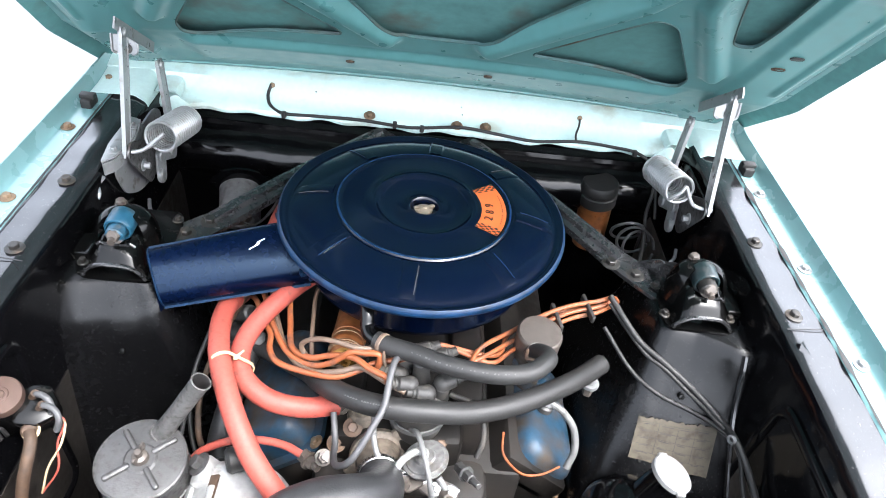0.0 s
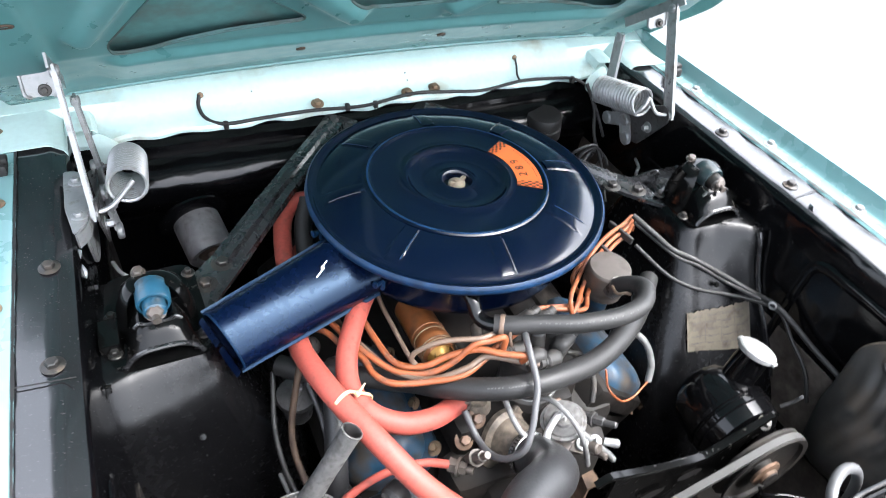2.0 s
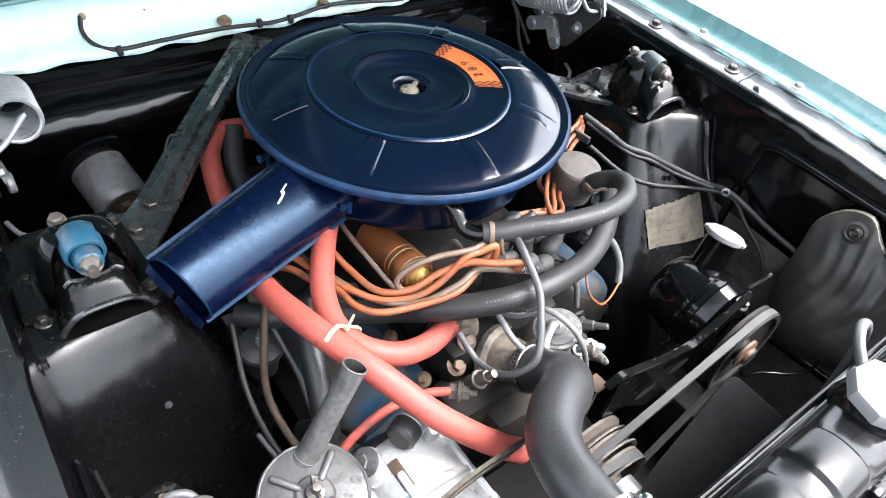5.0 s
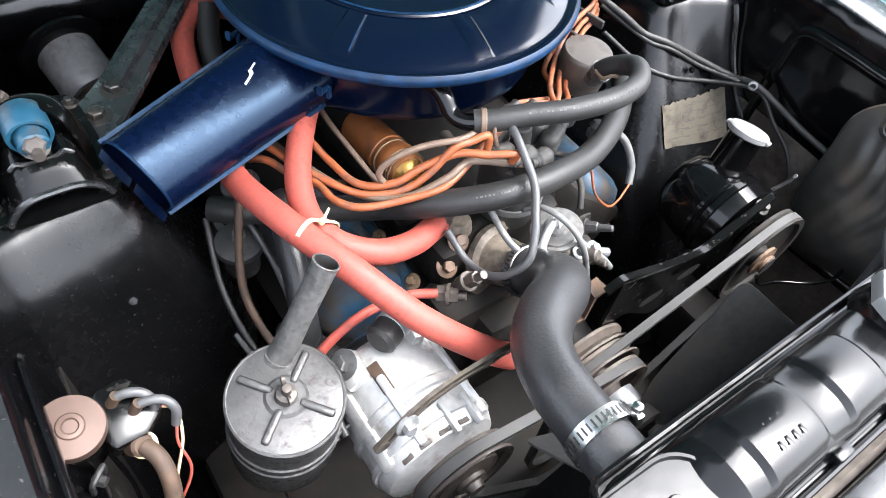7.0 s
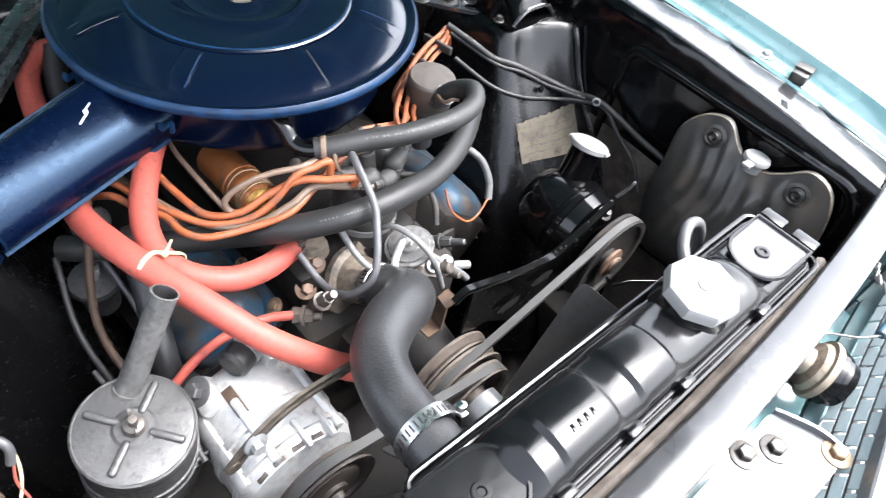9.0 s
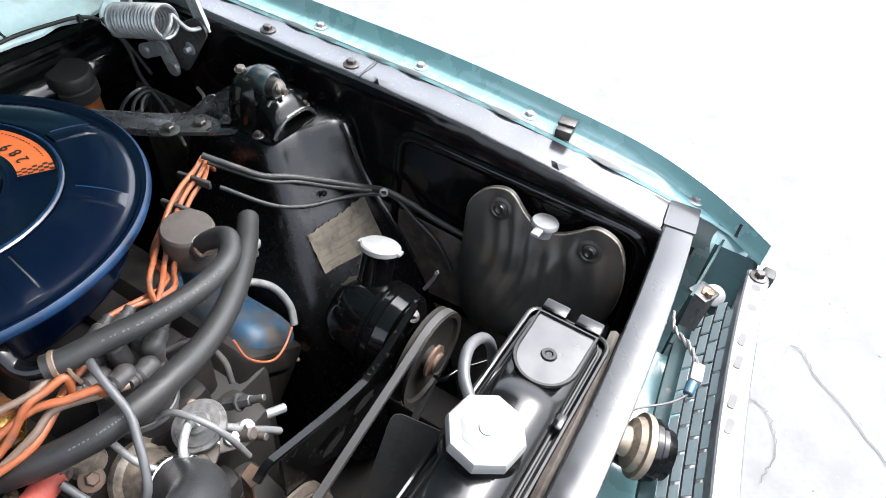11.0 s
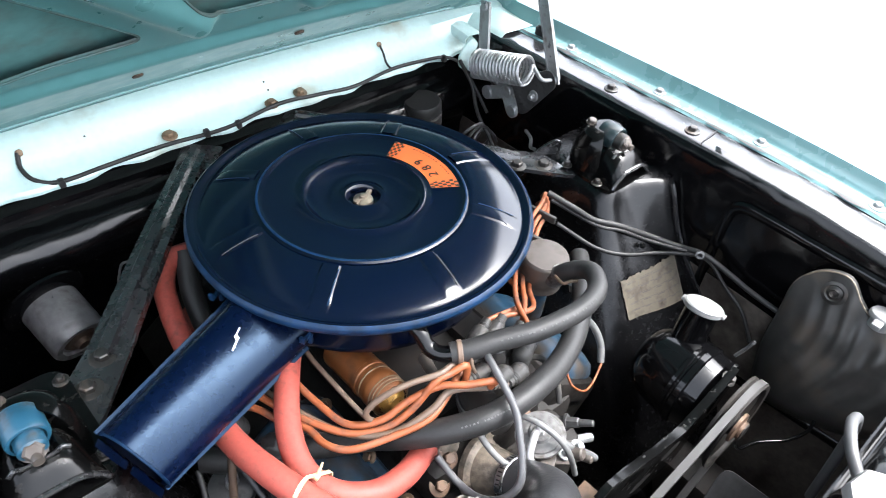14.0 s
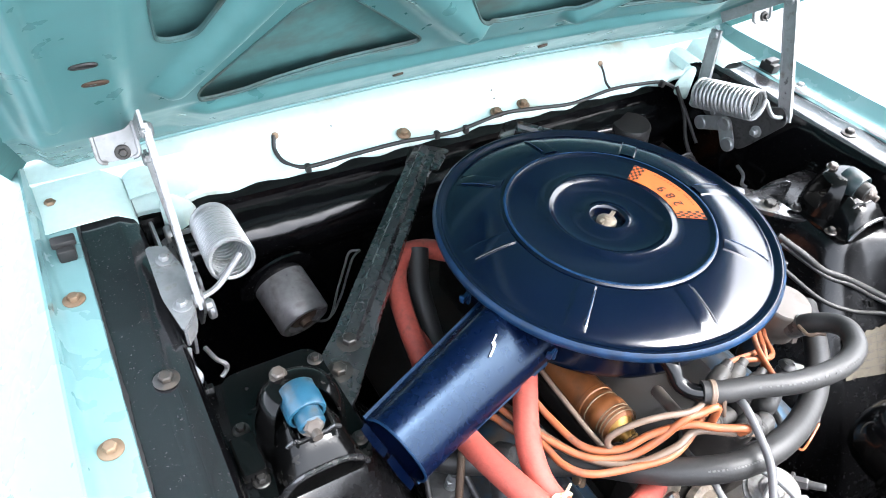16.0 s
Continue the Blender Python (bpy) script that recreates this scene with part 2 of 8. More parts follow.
M["shock_dark"] = paint("dark_teal_sleeve", (0.006, 0.014, 0.016), 0.40, vary=0.3, dirt=(0.03, 0.03, 0.03), dirt_amount=0.25, dirt_scale=70, bump=0.08)
M["motor_grey"] = paint("pale_grey_motor_paint", (0.105, 0.102, 0.105), 0.36, metal=0.2, vary=0.25, big=20, dirt=(0.05, 0.045, 0.042), dirt_amount=0.25, dirt_scale=40, bump=0.1)
M["bakelite"] = paint("dusty_bakelite", (0.024, 0.023, 0.022), 0.5, vary=0.25, dirt=(0.07, 0.062, 0.054), dirt_amount=0.32, dirt_scale=40, bump=0.1, spec=0.3)
M["bag"] = paint("black_vinyl_bag", (0.027, 0.026, 0.0245), 0.40, vary=0.4, big=7, fine=60, bump=0.08, spec=0.5, rough_vary=0.1, dirt=(0.060, 0.047, 0.036), dirt_amount=0.34, dirt_scale=16)
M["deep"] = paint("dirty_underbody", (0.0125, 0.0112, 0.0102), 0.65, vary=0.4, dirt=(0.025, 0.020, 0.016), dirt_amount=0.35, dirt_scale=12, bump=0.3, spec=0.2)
M["grille"] = paint("grey_blue_grille", (0.22, 0.27, 0.28), 0.4, metal=0.2, vary=0.1, dirt=(0.14, 0.15, 0.145), dirt_amount=0.2, dirt_scale=30, bump=0.05)
M["cream"] = paint("cream_tie", (0.464, 0.3596, 0.2088), 0.5, vary=0.06, bump=0.02)
M["brace_paint"] = paint("worn_brace_paint", (0.014, 0.014, 0.015), 0.27, vary=0.4, big=20, dirt=(0.05, 0.048, 0.047), dirt_amount=-0.06, dirt_scale=240, bump=0.10, spec=0.6, coat=0.5, coat_ior=1.6, wave=0.14, wave_scale=18)
M["bar_paint"] = paint("glossy_bar_paint", (0.020, 0.020, 0.021), 0.20, vary=0.3, big=9, bump=0.08, fine=45, spec=0.5, coat=0.12, coat_ior=1.5, rough_vary=0.08, wave=0.12, wave_scale=14)
M["silver_paint"] = paint("silver_support_paint", (0.085, 0.087, 0.092), 0.36, metal=0.25, vary=0.12, dirt=(0.06, 0.058, 0.056), dirt_amount=0.2, dirt_scale=18, bump=0.06)
M["white_mark"] = paint("white_scratch", (0.75, 0.78, 0.80), 0.5, vary=0.1, bump=0.05)
M["concrete"] = paint("pale_concrete", (0.084, 0.083, 0.0835), 0.85, vary=0.15, big=1.2, fine=60, dirt=(0.070, 0.069, 0.069), dirt_amount=0.28, dirt_scale=9, bump=0.25)
M["pebble"] = paint("pale_stone", (0.10, 0.098, 0.095), 0.8, vary=0.4, bump=0.1)
M["white_line"] = paint("pale_grey_plastic", (0.07938, 0.07938, 0.07938), 0.45, vary=0.12, dirt=(0.03528, 0.03308, 0.03087), dirt_amount=0.25, dirt_scale=40, bump=0.05)
M["white_pipe"] = paint("white_coated_pipe", (0.1054, 0.1054, 0.1042), 0.42, vary=0.15, dirt=(0.0372, 0.0341, 0.031), dirt_amount=0.2, dirt_scale=50, bump=0.05)
M["steel_clamp"] = paint("bright_steel_band", (0.42, 0.42, 0.42), 0.28, metal=1.0, vary=0.15, big=40, bump=0.08)
M["print"] = paint("faded_white_print", (0.045, 0.045, 0.044), 0.6, vary=0.3, bump=0.0)
M["crack"] = paint("dark_joint", (0.045, 0.043, 0.042), 0.9, vary=0.3, bump=0.1)


# ---- mesh tools ----
def part(name, bm, material, parent=None, label="", sharp=38, kind=""):
    me = bpy.data.meshes.new(name)
    bmesh.ops.recalc_face_normals(bm, faces=bm.faces[:])
    bm.to_mesh(me)
    bm.free()
    me.materials.append(M[material])
    me.polygons.foreach_set("use_smooth", [True] * len(me.polygons))
    me.set_sharp_from_angle(angle=radians(sharp))
    ob = new(name, me)
    ob.parent = parent
    return tagged(ob, label=label, kind=kind)


def thing(name, label, category, group="", kind="", at=(0, 0, 0)):
    ob = new(name)
    ob.empty_display_size = 0.05
    return tagged(ob, label, category, group, kind)


def V(*a):
    return Vector(a[0]) if len(a) == 1 else Vector(a)


def aim(p, n, up=None):
    """A pose at p whose z axis points along n."""
    q = V(n).to_track_quat("Z", "Y").to_matrix().to_4x4()
    return Matrix.Translation(V(p)) @ q


def box(bm, c, s, m=None, bevel=0.0, seg=2):
    t = bmesh.new()
    bmesh.ops.create_cube(t, size=1.0)
    bmesh.ops.scale(t, vec=V(s), verts=t.verts)
    if bevel:
        bmesh.ops.bevel(t, geom=t.edges[:], offset=bevel, segments=seg, affect="EDGES", profile=0.5)
    bmesh.ops.translate(t, vec=V(c), verts=t.verts)
    if m is not None:
        t.transform(m)
    join(bm, t)


def join(bm, t):
    t.verts.index_update()
    vs = [bm.verts.new(v.co) for v in t.verts]
    for f in t.faces:
        try:
            bm.faces.new([vs[v.index] for v in f.verts])
        except ValueError:
            pass
    t.free()


def lathe(bm, prof, m=Matrix(), seg=40, cap=True, arc=2 * math.pi):
    """Turns a profile of (radius, height) about z."""
    closed = arc > 6.2
    count = seg if closed else seg + 1
    rings = []
    for r, z in prof:
        rings.append([bm.verts.new(m @ V(r * math.cos(arc * i / seg), r * math.sin(arc * i / seg), z)) for i in range(count)])
    for a, b in zip(rings, rings[1:]):
        for i in range(count if closed else count - 1):
            j = (i + 1) % count
            bm.faces.new((a[i], a[j], b[j], b[i]))
    if cap and closed:
        if prof[0][0] > 1e-5:
            bm.faces.new(rings[0][::-1])
        if prof[-1][0] > 1e-5:
            bm.faces.new(rings[-1])


def rod(bm, p0, p1, r0, r1=None, seg=18, edge=0.0):
    p0, p1 = V(p0), V(p1)
    r1 = r0 if r1 is None else r1
    h = (p1 - p0).length
    e = min(edge, h * 0.4, r0 * 0.5, r1 * 0.9)
    prof = [(r0 - e, 0), (r0, e), (r1, h - e), (r1 - e, h)] if e else [(r0, 0), (r1, h)]
    lathe(bm, prof, aim(p0, p1 - p0), seg)


def spline(pts, sub=8):
    pts = [V(p) for p in pts]
    if len(pts) == 2:
        return pts
    out = []
    ext = [pts[0] * 2 - pts[1], *pts, pts[-1] * 2 - pts[-2]]
    for i in range(1, len(ext) - 2):
        p0, p1, p2, p3 = ext[i - 1:i + 3]
        for k in range(sub):
            t = k / sub
            out.append(0.5 * (2 * p1 + (p2 - p0) * t + (2 * p0 - 5 * p1 + 4 * p2 - p3) * t * t + (3 * p1 - p0 - 3 * p2 + p3) * t ** 3))
    out.append(pts[-1])
    return out


def sweep(bm, pts, section, up=(0, 0, 1), closed_path=False, closed_section=True, cap=True, scale=None):
    """Carries a section of (side, up) pairs along points; up: a fixed vector or None for a carried frame."""
    pts = [V(p) for p in pts]
    n = len(pts)
    rings = []
    carried = None
    for i, p in enumerate(pts):
        a = pts[(i - 1) % n] if closed_path else pts[max(i - 1, 0)]
        b = pts[(i + 1) % n] if closed_path else pts[min(i + 1, n - 1)]
        d = (b - a).normalized()
        if up is None:
            if carried is None:
                carried = d.orthogonal().normalized()
            carried = (carried - d * carried.dot(d)).normalized()
            u = carried
        else:
            u = V(up)
            u = (u - d * u.dot(d)).normalized()
        s = d.cross(u)
        k = scale(i / max(n - 1, 1)) if scale else 1.0
        rings.append([bm.verts.new(p + s * x * k + u * y * k) for x, y in section])
    m = len(section)
    for i in range(n if closed_path else n - 1):
        a, b = rings[i], rings[(i + 1) % n]
        for j in range(m if closed_section else m - 1):
            k = (j + 1) % m
            bm.faces.new((a[j], a[k], b[k], b[j]))
    if cap and not closed_path and closed_section:
        bm.faces.new(rings[0][::-1])
        bm.faces.new(rings[-1])


def circle(r, seg=12, ry=None):
    return [(r * math.cos(2 * math.pi * i / seg), (ry or r) * math.sin(2 * math.pi * i / seg)) for i in range(seg)]


def tube(bm, pts, r, seg=12, sub=8, scale=None, smooth=True):
    sweep(bm, spline(pts, sub) if smooth else pts, circle(r, seg), up=None, scale=scale)


def prism(bm, poly, depth, m=Matrix(), bevel=0.0):
    """A flat outline of (x, y) pairs with thickness along z."""
    t = bmesh.new()
    f = t.faces.new([t.verts.new((x, y, 0)) for x, y in poly])
    ext = bmesh.ops.extrude_face_region(t, geom=[f])
    bmesh.ops.translate(t, vec=(0, 0, depth), verts=[g for g in ext["geom"] if isinstance(g, bmesh.types.BMVert)])
    if bevel:
        bmesh.ops.bevel(t, geom=t.edges[:], offset=bevel, segments=2, affect="EDGES", profile=0.5)
    t.transform(m)
    join(bm, t)


def round_poly(pts, r, seg=5):
    """Rounds the corners of a flat outline."""
    out = []
    n = len(pts)
    for i in range(n):
        p = Vector(pts[i])
        a = (Vector(pts[i - 1]) - p)
        b = (Vector(pts[(i + 1) % n]) - p)
        k = min(r, a.length * 0.45, b.length * 0.45)
        pa, pb = p + a.normalized() * k, p + b.normalized() * k
        for j in range(seg + 1):
            t = j / seg
            q = pa * (1 - t) ** 2 + p * 2 * t * (1 - t) + pb * t * t
            out.append((q.x, q.y))
    return out


def sheet(bm, fn, us, vs, thick=0.0):
    """A grid of fn(u, v) points, thickened along its normal if asked."""
    t = bmesh.new()
    g = [[t.verts.new(fn(u, v)) for v in vs] for u in us]
    for i in range(len(us) - 1):
        for j in range(len(vs) - 1):
            t.faces.new((g[i][j], g[i + 1][j], g[i + 1][j + 1], g[i][j + 1]))
    if thick:
        bmesh.ops.recalc_face_normals(t, faces=t.faces[:])
        bmesh.ops.solidify(t, geom=t.faces[:], thickness=thick)
    join(bm, t)


def span(a, b, n):
    return [a + (b - a) * i / (n - 1) for i in range(n)]


def bolt_mesh(bm, p, n, r=0.006, h=0.005, washer=True):
    m = aim(p, n)
    if washer:
        lathe(bm, [(r * 1.75, 0), (r * 1.75, 0.0012), (r * 1.5, 0.0020), (0.0001, 0.0022)], m, 20)
    lathe(bm, [(r, 0.001), (r, h), (r * 0.82, h + 0.0012), (0.0001, h + 0.0014)], m, 6)


def bolt(parent, p, n, r=0.006, h=0.005, material="dark_bolt", washer=True, name="bolt"):
    bm = bmesh.new()
    bolt_mesh(bm, p, n, r, h, washer)
    return part(name, bm, material, parent, sharp=30)


def clamp(parent, p, d, r, w=0.011, material="steel_clamp", name="hose_clamp"):
    """A worm-drive clamp round a hose."""
    bm = bmesh.new()
    m = aim(V(p) - V(d).normalized() * w / 2, d)
    lathe(bm, [(r, 0), (r + 0.0015, 0.0005), (r + 0.0015, w - 0.0005), (r, w)], m, 32, cap=False)
    box(bm, (r + 0.004, 0, w / 2), (0.008, 0.016, w * 1.0), m, 0.0015)
    lathe(bm, [(0.0045, 0), (0.0045, 0.006), (0.003, 0.007)], m @ Matrix.Translation((r + 0.005, 0.008, w / 2)) @ pose(0, 0, 0, -90, 0, 0), 8)
    ob = part(name, bm, material, parent, "silver worm-drive hose clamp")
    bm = bmesh.new()
    for k in range(40):
        a = 2 * math.pi * k / 40
        box(bm, (r + 0.0016, 0, w / 2), (0.0005, r * 0.055, w * 0.5), m @ Matrix.Rotation(a, 4, "Z"))
    part("clamp_slots", bm, "ink", ob)
    return ob


# ---- ground ----
bm = bmesh.new()
sheet(bm, lambda u, v: (u, v, 0), span(-2500, 2500, 9), span(-2500, 2500, 9))
ground = tagged(part("ground", bm, "concrete"), "pale sunlit concrete ground with fine cracks", "ground", kind="structure")


def crack(pts, w):
    bm = bmesh.new()
    line = []
    for i, p in enumerate(spline(pts, 10)):
        line.append(p + V(random.uniform(-1, 1) * 0.005, random.uniform(-1, 1) * 0.005, 0))
    sweep(bm, line, [(-w, 0), (w, 0)], closed_section=False)
    return part("crack", bm, "crack", ground)


crack([(1.40, -0.86, 0.004), (1.38, -0.95, 0.004), (1.37, -1.03, 0.004), (1.30, -1.08, 0.004), (1.25, -1.15, 0.004), (1.13, -1.28, 0.004), (1.0, -1.48, 0.004)], 0.0015)
crack([(1.13, -0.94, 0.004), (1.11, -0.99, 0.004), (1.02, -1.03, 0.004), (0.90, -1.02, 0.004)], 0.0011)
bm = bmesh.new()
for k in range(260):
    r = random.uniform(0.0025, 0.0065)
    x, y = random.uniform(0.75, 3.2), random.uniform(-2.2, 0.2)
    lathe(bm, [(r, 0.001), (r * 0.8, r * 0.35), (0.0001, r * 0.45)], Matrix.Translation((x, y, 0)) @ Matrix.Diagonal((1, random.uniform(0.5, 1), 1, 1)), 6)
tagged(part("gravel", bm, "pebble"), "small pale stones scattered over the concrete", "gravel", kind="stuff")


# ---- body shell ----
def fz(y):
    """Height of the fender flange along the car."""
    return 0.937 - (0.14 * (y + 0.15) ** 2 if y < -0.15 else 0.0)


def fender(s):
    """A front fender; s is +1 or -1 for the side of the car."""
    ob = thing("fender", "teal painted front fender with a bolted inner flange", "fender", "front fenders")

    def line(u, y):
        z = fz(y)
        k = max(0.0, (-0.52 - y) / 0.24)
        tuck = 0.070 * k * k
        prof = [(0.549, -0.001), (0.552, 0.0022), (0.578, 0.0010), (0.5825, 0.003), (0.5860, 0.009), (0.5885, 0.020), (0.5905, 0.0285), (0.593, 0.0290),
                (0.600, 0.022), (0.63, -0.012), (0.665, -0.05), (0.70, -0.10), (0.72, -0.17), (0.73, -0.30), (0.725, -0.48), (0.70, -0.62)]
        x, dz = prof[u]
        x = x - tuck if u > 6 else min(x, 0.593 - tuck - 0.0012 * (8 - u))
        return (s * x, y, z + dz)

    bm = bmesh.new()
    sheet(bm, lambda u, v: line(int(round(u)), v), span(0, 15, 16), span(-0.745, 0.75, 62), 0.0012)
    part("fender_panel", bm, "teal", ob)
    for y in ((0.155, -0.037, -0.221, -0.40, -0.645) if s > 0 else (0.315, 0.146, -0.045, -0.221, -0.40)):
        bolt(ob, (s * 0.5705, y, fz(y) + 0.002), (0, 0.03, 1), 0.0062, 0.006, "rust_bolt" if s < 0 else "zinc")
    bm = bmesh.new()
    sweep(bm, [V(line(u, -0.706)) + V(0, 0, 0.0012) for u in range(1, 6)], [(-0.0022, 0), (0.0022, 0), (0.0022, 0.0006), (-0.0022, 0.0006)])
    part("panel_joint", bm, "ink", ob, "dark joint of the fender tip")
    # rubber hood bumper on its bracket
    bm = bmesh.new()
    z = fz(0.22)
    box(bm, (s * 0.566, 0.22, z + 0.010), (0.018, 0.030, 0.016), bevel=0.003)
    box(bm, (s * 0.566, 0.22, z + 0.020), (0.024, 0.014, 0.008), bevel=0.002)
    part("rubber_bumper", bm, "rubber", ob, "black rubber hood stop")
    if s > 0:
        bm = bmesh.new()
        y = -0.455
        m = pose(s * 0.567, y, fz(y), 0, 0, 8)
        box(bm, (0, 0, 0.009), (0.028, 0.022, 0.014), m, 0.002)
        box(bm, (0.006, 0, 0.018), (0.018, 0.024, 0.004), m, 0.001)
        part("clip", bm, "dark_bolt", ob, "dark metal edge clip")
    return ob


for s in (1, -1):
    fender(s)


TOWER = [(0.872, 0.372, -0.104, 0.034), (0.868, 0.362, -0.114, 0.038), (0.855, 0.354, -0.126, 0.042), (0.82, 0.342, -0.152, 0.05), (0.78, 0.328, -0.185, 0.06),
         (0.74, 0.310, -0.220, 0.07), (0.70, 0.292, -0.255, 0.09), (0.64, 0.268, -0.298, 0.12), (0.56, 0.245, -0.345, 0.16), (0.40, 0.23, -0.40, 0.20)]


TOWER_STEEP = {0.82: -0.151, 0.78: -0.164, 0.74: -0.173, 0.70: -0.181, 0.64: -0.192, 0.56: -0.210, 0.40: -0.25}


def tower_ring(z, s=1):
    """Outline (x, y) of the shock tower at a height: outer facet, inner facet turned to the engine, side, rear."""
    rows = [k if s > 0 else (k[0], k[1], TOWER_STEEP.get(k[0], k[2]), k[3]) for k in TOWER[::-1]]
    zs = [k[0] for k in rows]
    x, y0, y1 = (float(np.interp(z, zs, [k[n] for k in rows])) for n in (1, 2, 3))
    r = 0.024 + (0.87 - z) * 0.16
    turn = 0.28 * min(1.0, max(0.0, (0.872 - z) / 0.03))
    flare = 0.026 * min(1.0, max(0.0, (z - 0.785) / 0.083)) if s > 0 else 0.0
    ring = [(0.488, y0 - 0.012 - flare), (0.472, y0 - 0.016 - flare), (0.455, y0 - 0.010 - flare * 0.72)]
    for k in range(8):
        t = k / 8
        px = 0.43 + (x + r - 0.43) * t
        ring.append((px, y0 - 0.004 * (1 - t) - flare * 0.42 * max(0.0, 1 - 2.2 * t) + turn * 0.5 * (0.410 - px + math.sqrt((0.410 - px) ** 2 + 0.00035))))
    ye = y0 + turn * max(0.0, 0.410 - x - r)
    for k in range(9):
        a = math.pi / 2 * k / 8
        ring.append((x + r - r * math.sin(a), ye + r - r * math.cos(a)))
    for k in range(5):
        a = math.pi / 2 * k / 4
        ring.append((x + r - r * math.cos(a), y1 - r + r * math.sin(a)))
    ring.append((0.488, y1))
    return ring


def tower_front(x, z):
    ring = tower_ring(z)[:18][::-1]
    return float(np.interp(x, [k[0] for k in ring], [k[1] for k in ring]))


def apron(s):
    """Inner fender panel with its ledge, wall and shock tower."""
    ob = thing("inner_fender", "glossy black inner fender panel with shock tower", "inner fender", "inner fenders", "structure")

    def line(u, y):
        z = fz(y)
        wob = 0.0005 * math.sin(y * 37 + s) + 0.00035 * math.sin(y * 83)
        prof = [(0.551, -0.0004), (0.545, -0.0005), (0.535, -0.0005), (0.522, -0.0002), (0.509, 0.0006), (0.505, -0.0006), (0.491, -0.0095), (0.488, -0.0135), (0.486, -0.02),
                (0.482, -0.05), (0.478, -0.10), (0.474, -0.18), (0.47, -0.28), (0.465, -0.42), (0.46, -0.58)]
        if s > 0:
            prof[4:9] = [(0.507, 0.0006), (0.497, 0.0004), (0.491, -0.0035), (0.487, -0.011), (0.485, -0.02)]
        x, dz = prof[u]
        return (s * x, y, z + dz + (wob if u < 5 else 0) - 0.001)

    bm = bmesh.new()
    sheet(bm, lambda u, v: line(int(round(u)), v), span(6, 11, 6), span(-0.66, 0.42, 50), 0.0015)
    part("apron_panel", bm, "black", ob)
    bm = bmesh.new()
    sheet(bm, lambda u, v: line(int(round(u)), v), span(11, 14, 4), span(-0.66, 0.42, 50), 0.0015)
    # passenger side takes the near-black colour in place of shade
    part("lower_apron", bm, "dusty" if s > 0 else "shaded_grease", ob, "dusty brown lower panel" if s > 0 else "lower panel darkened for shade")
    bm = bmesh.new()
    sheet(bm, lambda u, v: line(int(round(u)), v), span(0, 6, 7), span(-0.66, 0.42, 90), 0.0015)
    part("ledge", bm, "ledge", ob, "glossy ledge below the fender flange")
    # pressed panel outline on the wall
    bm = bmesh.new()
    loop = round_poly([(-0.25, 0.888), (-0.615, 0.884), (-0.625, 0.62), (-0.25, 0.60)], 0.03, 6)
    sweep(bm, [(s * (0.483 - (0.93 - z) * 0.045), y, z) for y, z in loop], circle(0.009, 10, 0.005), up=(1, 0, 0), closed_path=True)
    part("pressed_rib", bm, "black", ob)
    # shock tower: lofted, open to the apron
    bm = bmesh.new()
    rings = [[bm.verts.new((s * a, b, z)) for a, b in tower_ring(z, s)] for z in (0.872, 0.869, 0.862, 0.85, 0.835, 0.82, 0.80, 0.78, 0.76, 0.74, 0.72, 0.70, 0.67, 0.64, 0.60, 0.56, 0.48, 0.40)]
    for a, b in zip(rings, rings[1:]):
        for i in range(len(a) - 1):
            bm.faces.new((a[i], a[i + 1], b[i + 1], b[i]))
    bm.faces.new(rings[0])
    part("shock_tower", bm, "tower", ob, sharp=50)
    # joint across the ledge
    bm = bmesh.new()
    sweep(bm, [(s * x, -0.166 + 0.1 * (x - 0.49), fz(-0.166) + 0.0012) for x in span(0.494, 0.550, 8)], [(-0.0008, 0), (0.0008, 0), (0.0008, 0.0004), (-0.0008, 0.0004)])
    part("ledge_joint", bm, "ink", ob, "dark joint across the ledge")
    # weld seam rib at the tower's outer edge
    if s > 0:
        bm = bmesh.new()
        tube(bm, [(0.470, tower_front(0.470, z) - 0.001, z) for z in (0.868, 0.85, 0.83, 0.80, 0.77, 0.74, 0.70, 0.67)], 0.0045, 8)
        part("seam_rib", bm, "ledge", ob)
    for y in ((0.019, -0.138) if s > 0 else (0.008, -0.143)):
        bolt(ob, (s * 0.514, y, fz(y) + 0.0005), (0, 0, 1), 0.0068, 0.007, "dark_bolt")
    bm = bmesh.new()
    pts, wid = [], []
    for y in span(-0.60, 0.30, 150):
        pts.append((s * (0.5535 if s > 0 else 0.5500), y, fz(y) + 0.0022))
        wid.append(0.0012 + (0.0055 if s > 0 else 0.0012) * max(0.0, math.sin(y * 23 + s) * math.sin(y * 61 + 2 * s)) + random.uniform(0, 0.0009))
    a = [bm.verts.new((p[0] - s * w, p[1], p[2])) for p, w in zip(pts, wid)]
    b = [bm.verts.new((p[0] + s * w * 0.5, p[1], p[2] + 0.0006)) for p, w in zip(pts, wid)]
    for i in range(len(a) - 1):
        bm.faces.new((a[i], a[i + 1], b[i + 1], b[i]))
    part("seam_sealer", bm, "ink", ob, "ragged black seam sealer")
    # folded gusset tabs on the ledge
    for y in ((-0.195, -0.475) if s > 0 else ()):
        bm = bmesh.new()
        base = [bm.verts.new((s * a, y + b, fz(y) + h)) for a, b, h in ((0.510, -0.013, -0.0005), (0.510, 0.013, -0.0005), (0.493, 0.015, -0.012), (0.493, -0.015, -0.012))]
        peak = bm.verts.new((s * 0.499, y, fz(y) + 0.0065))
        for k in range(4):
            bm.faces.new((base[k], base[(k + 1) % 4], peak))
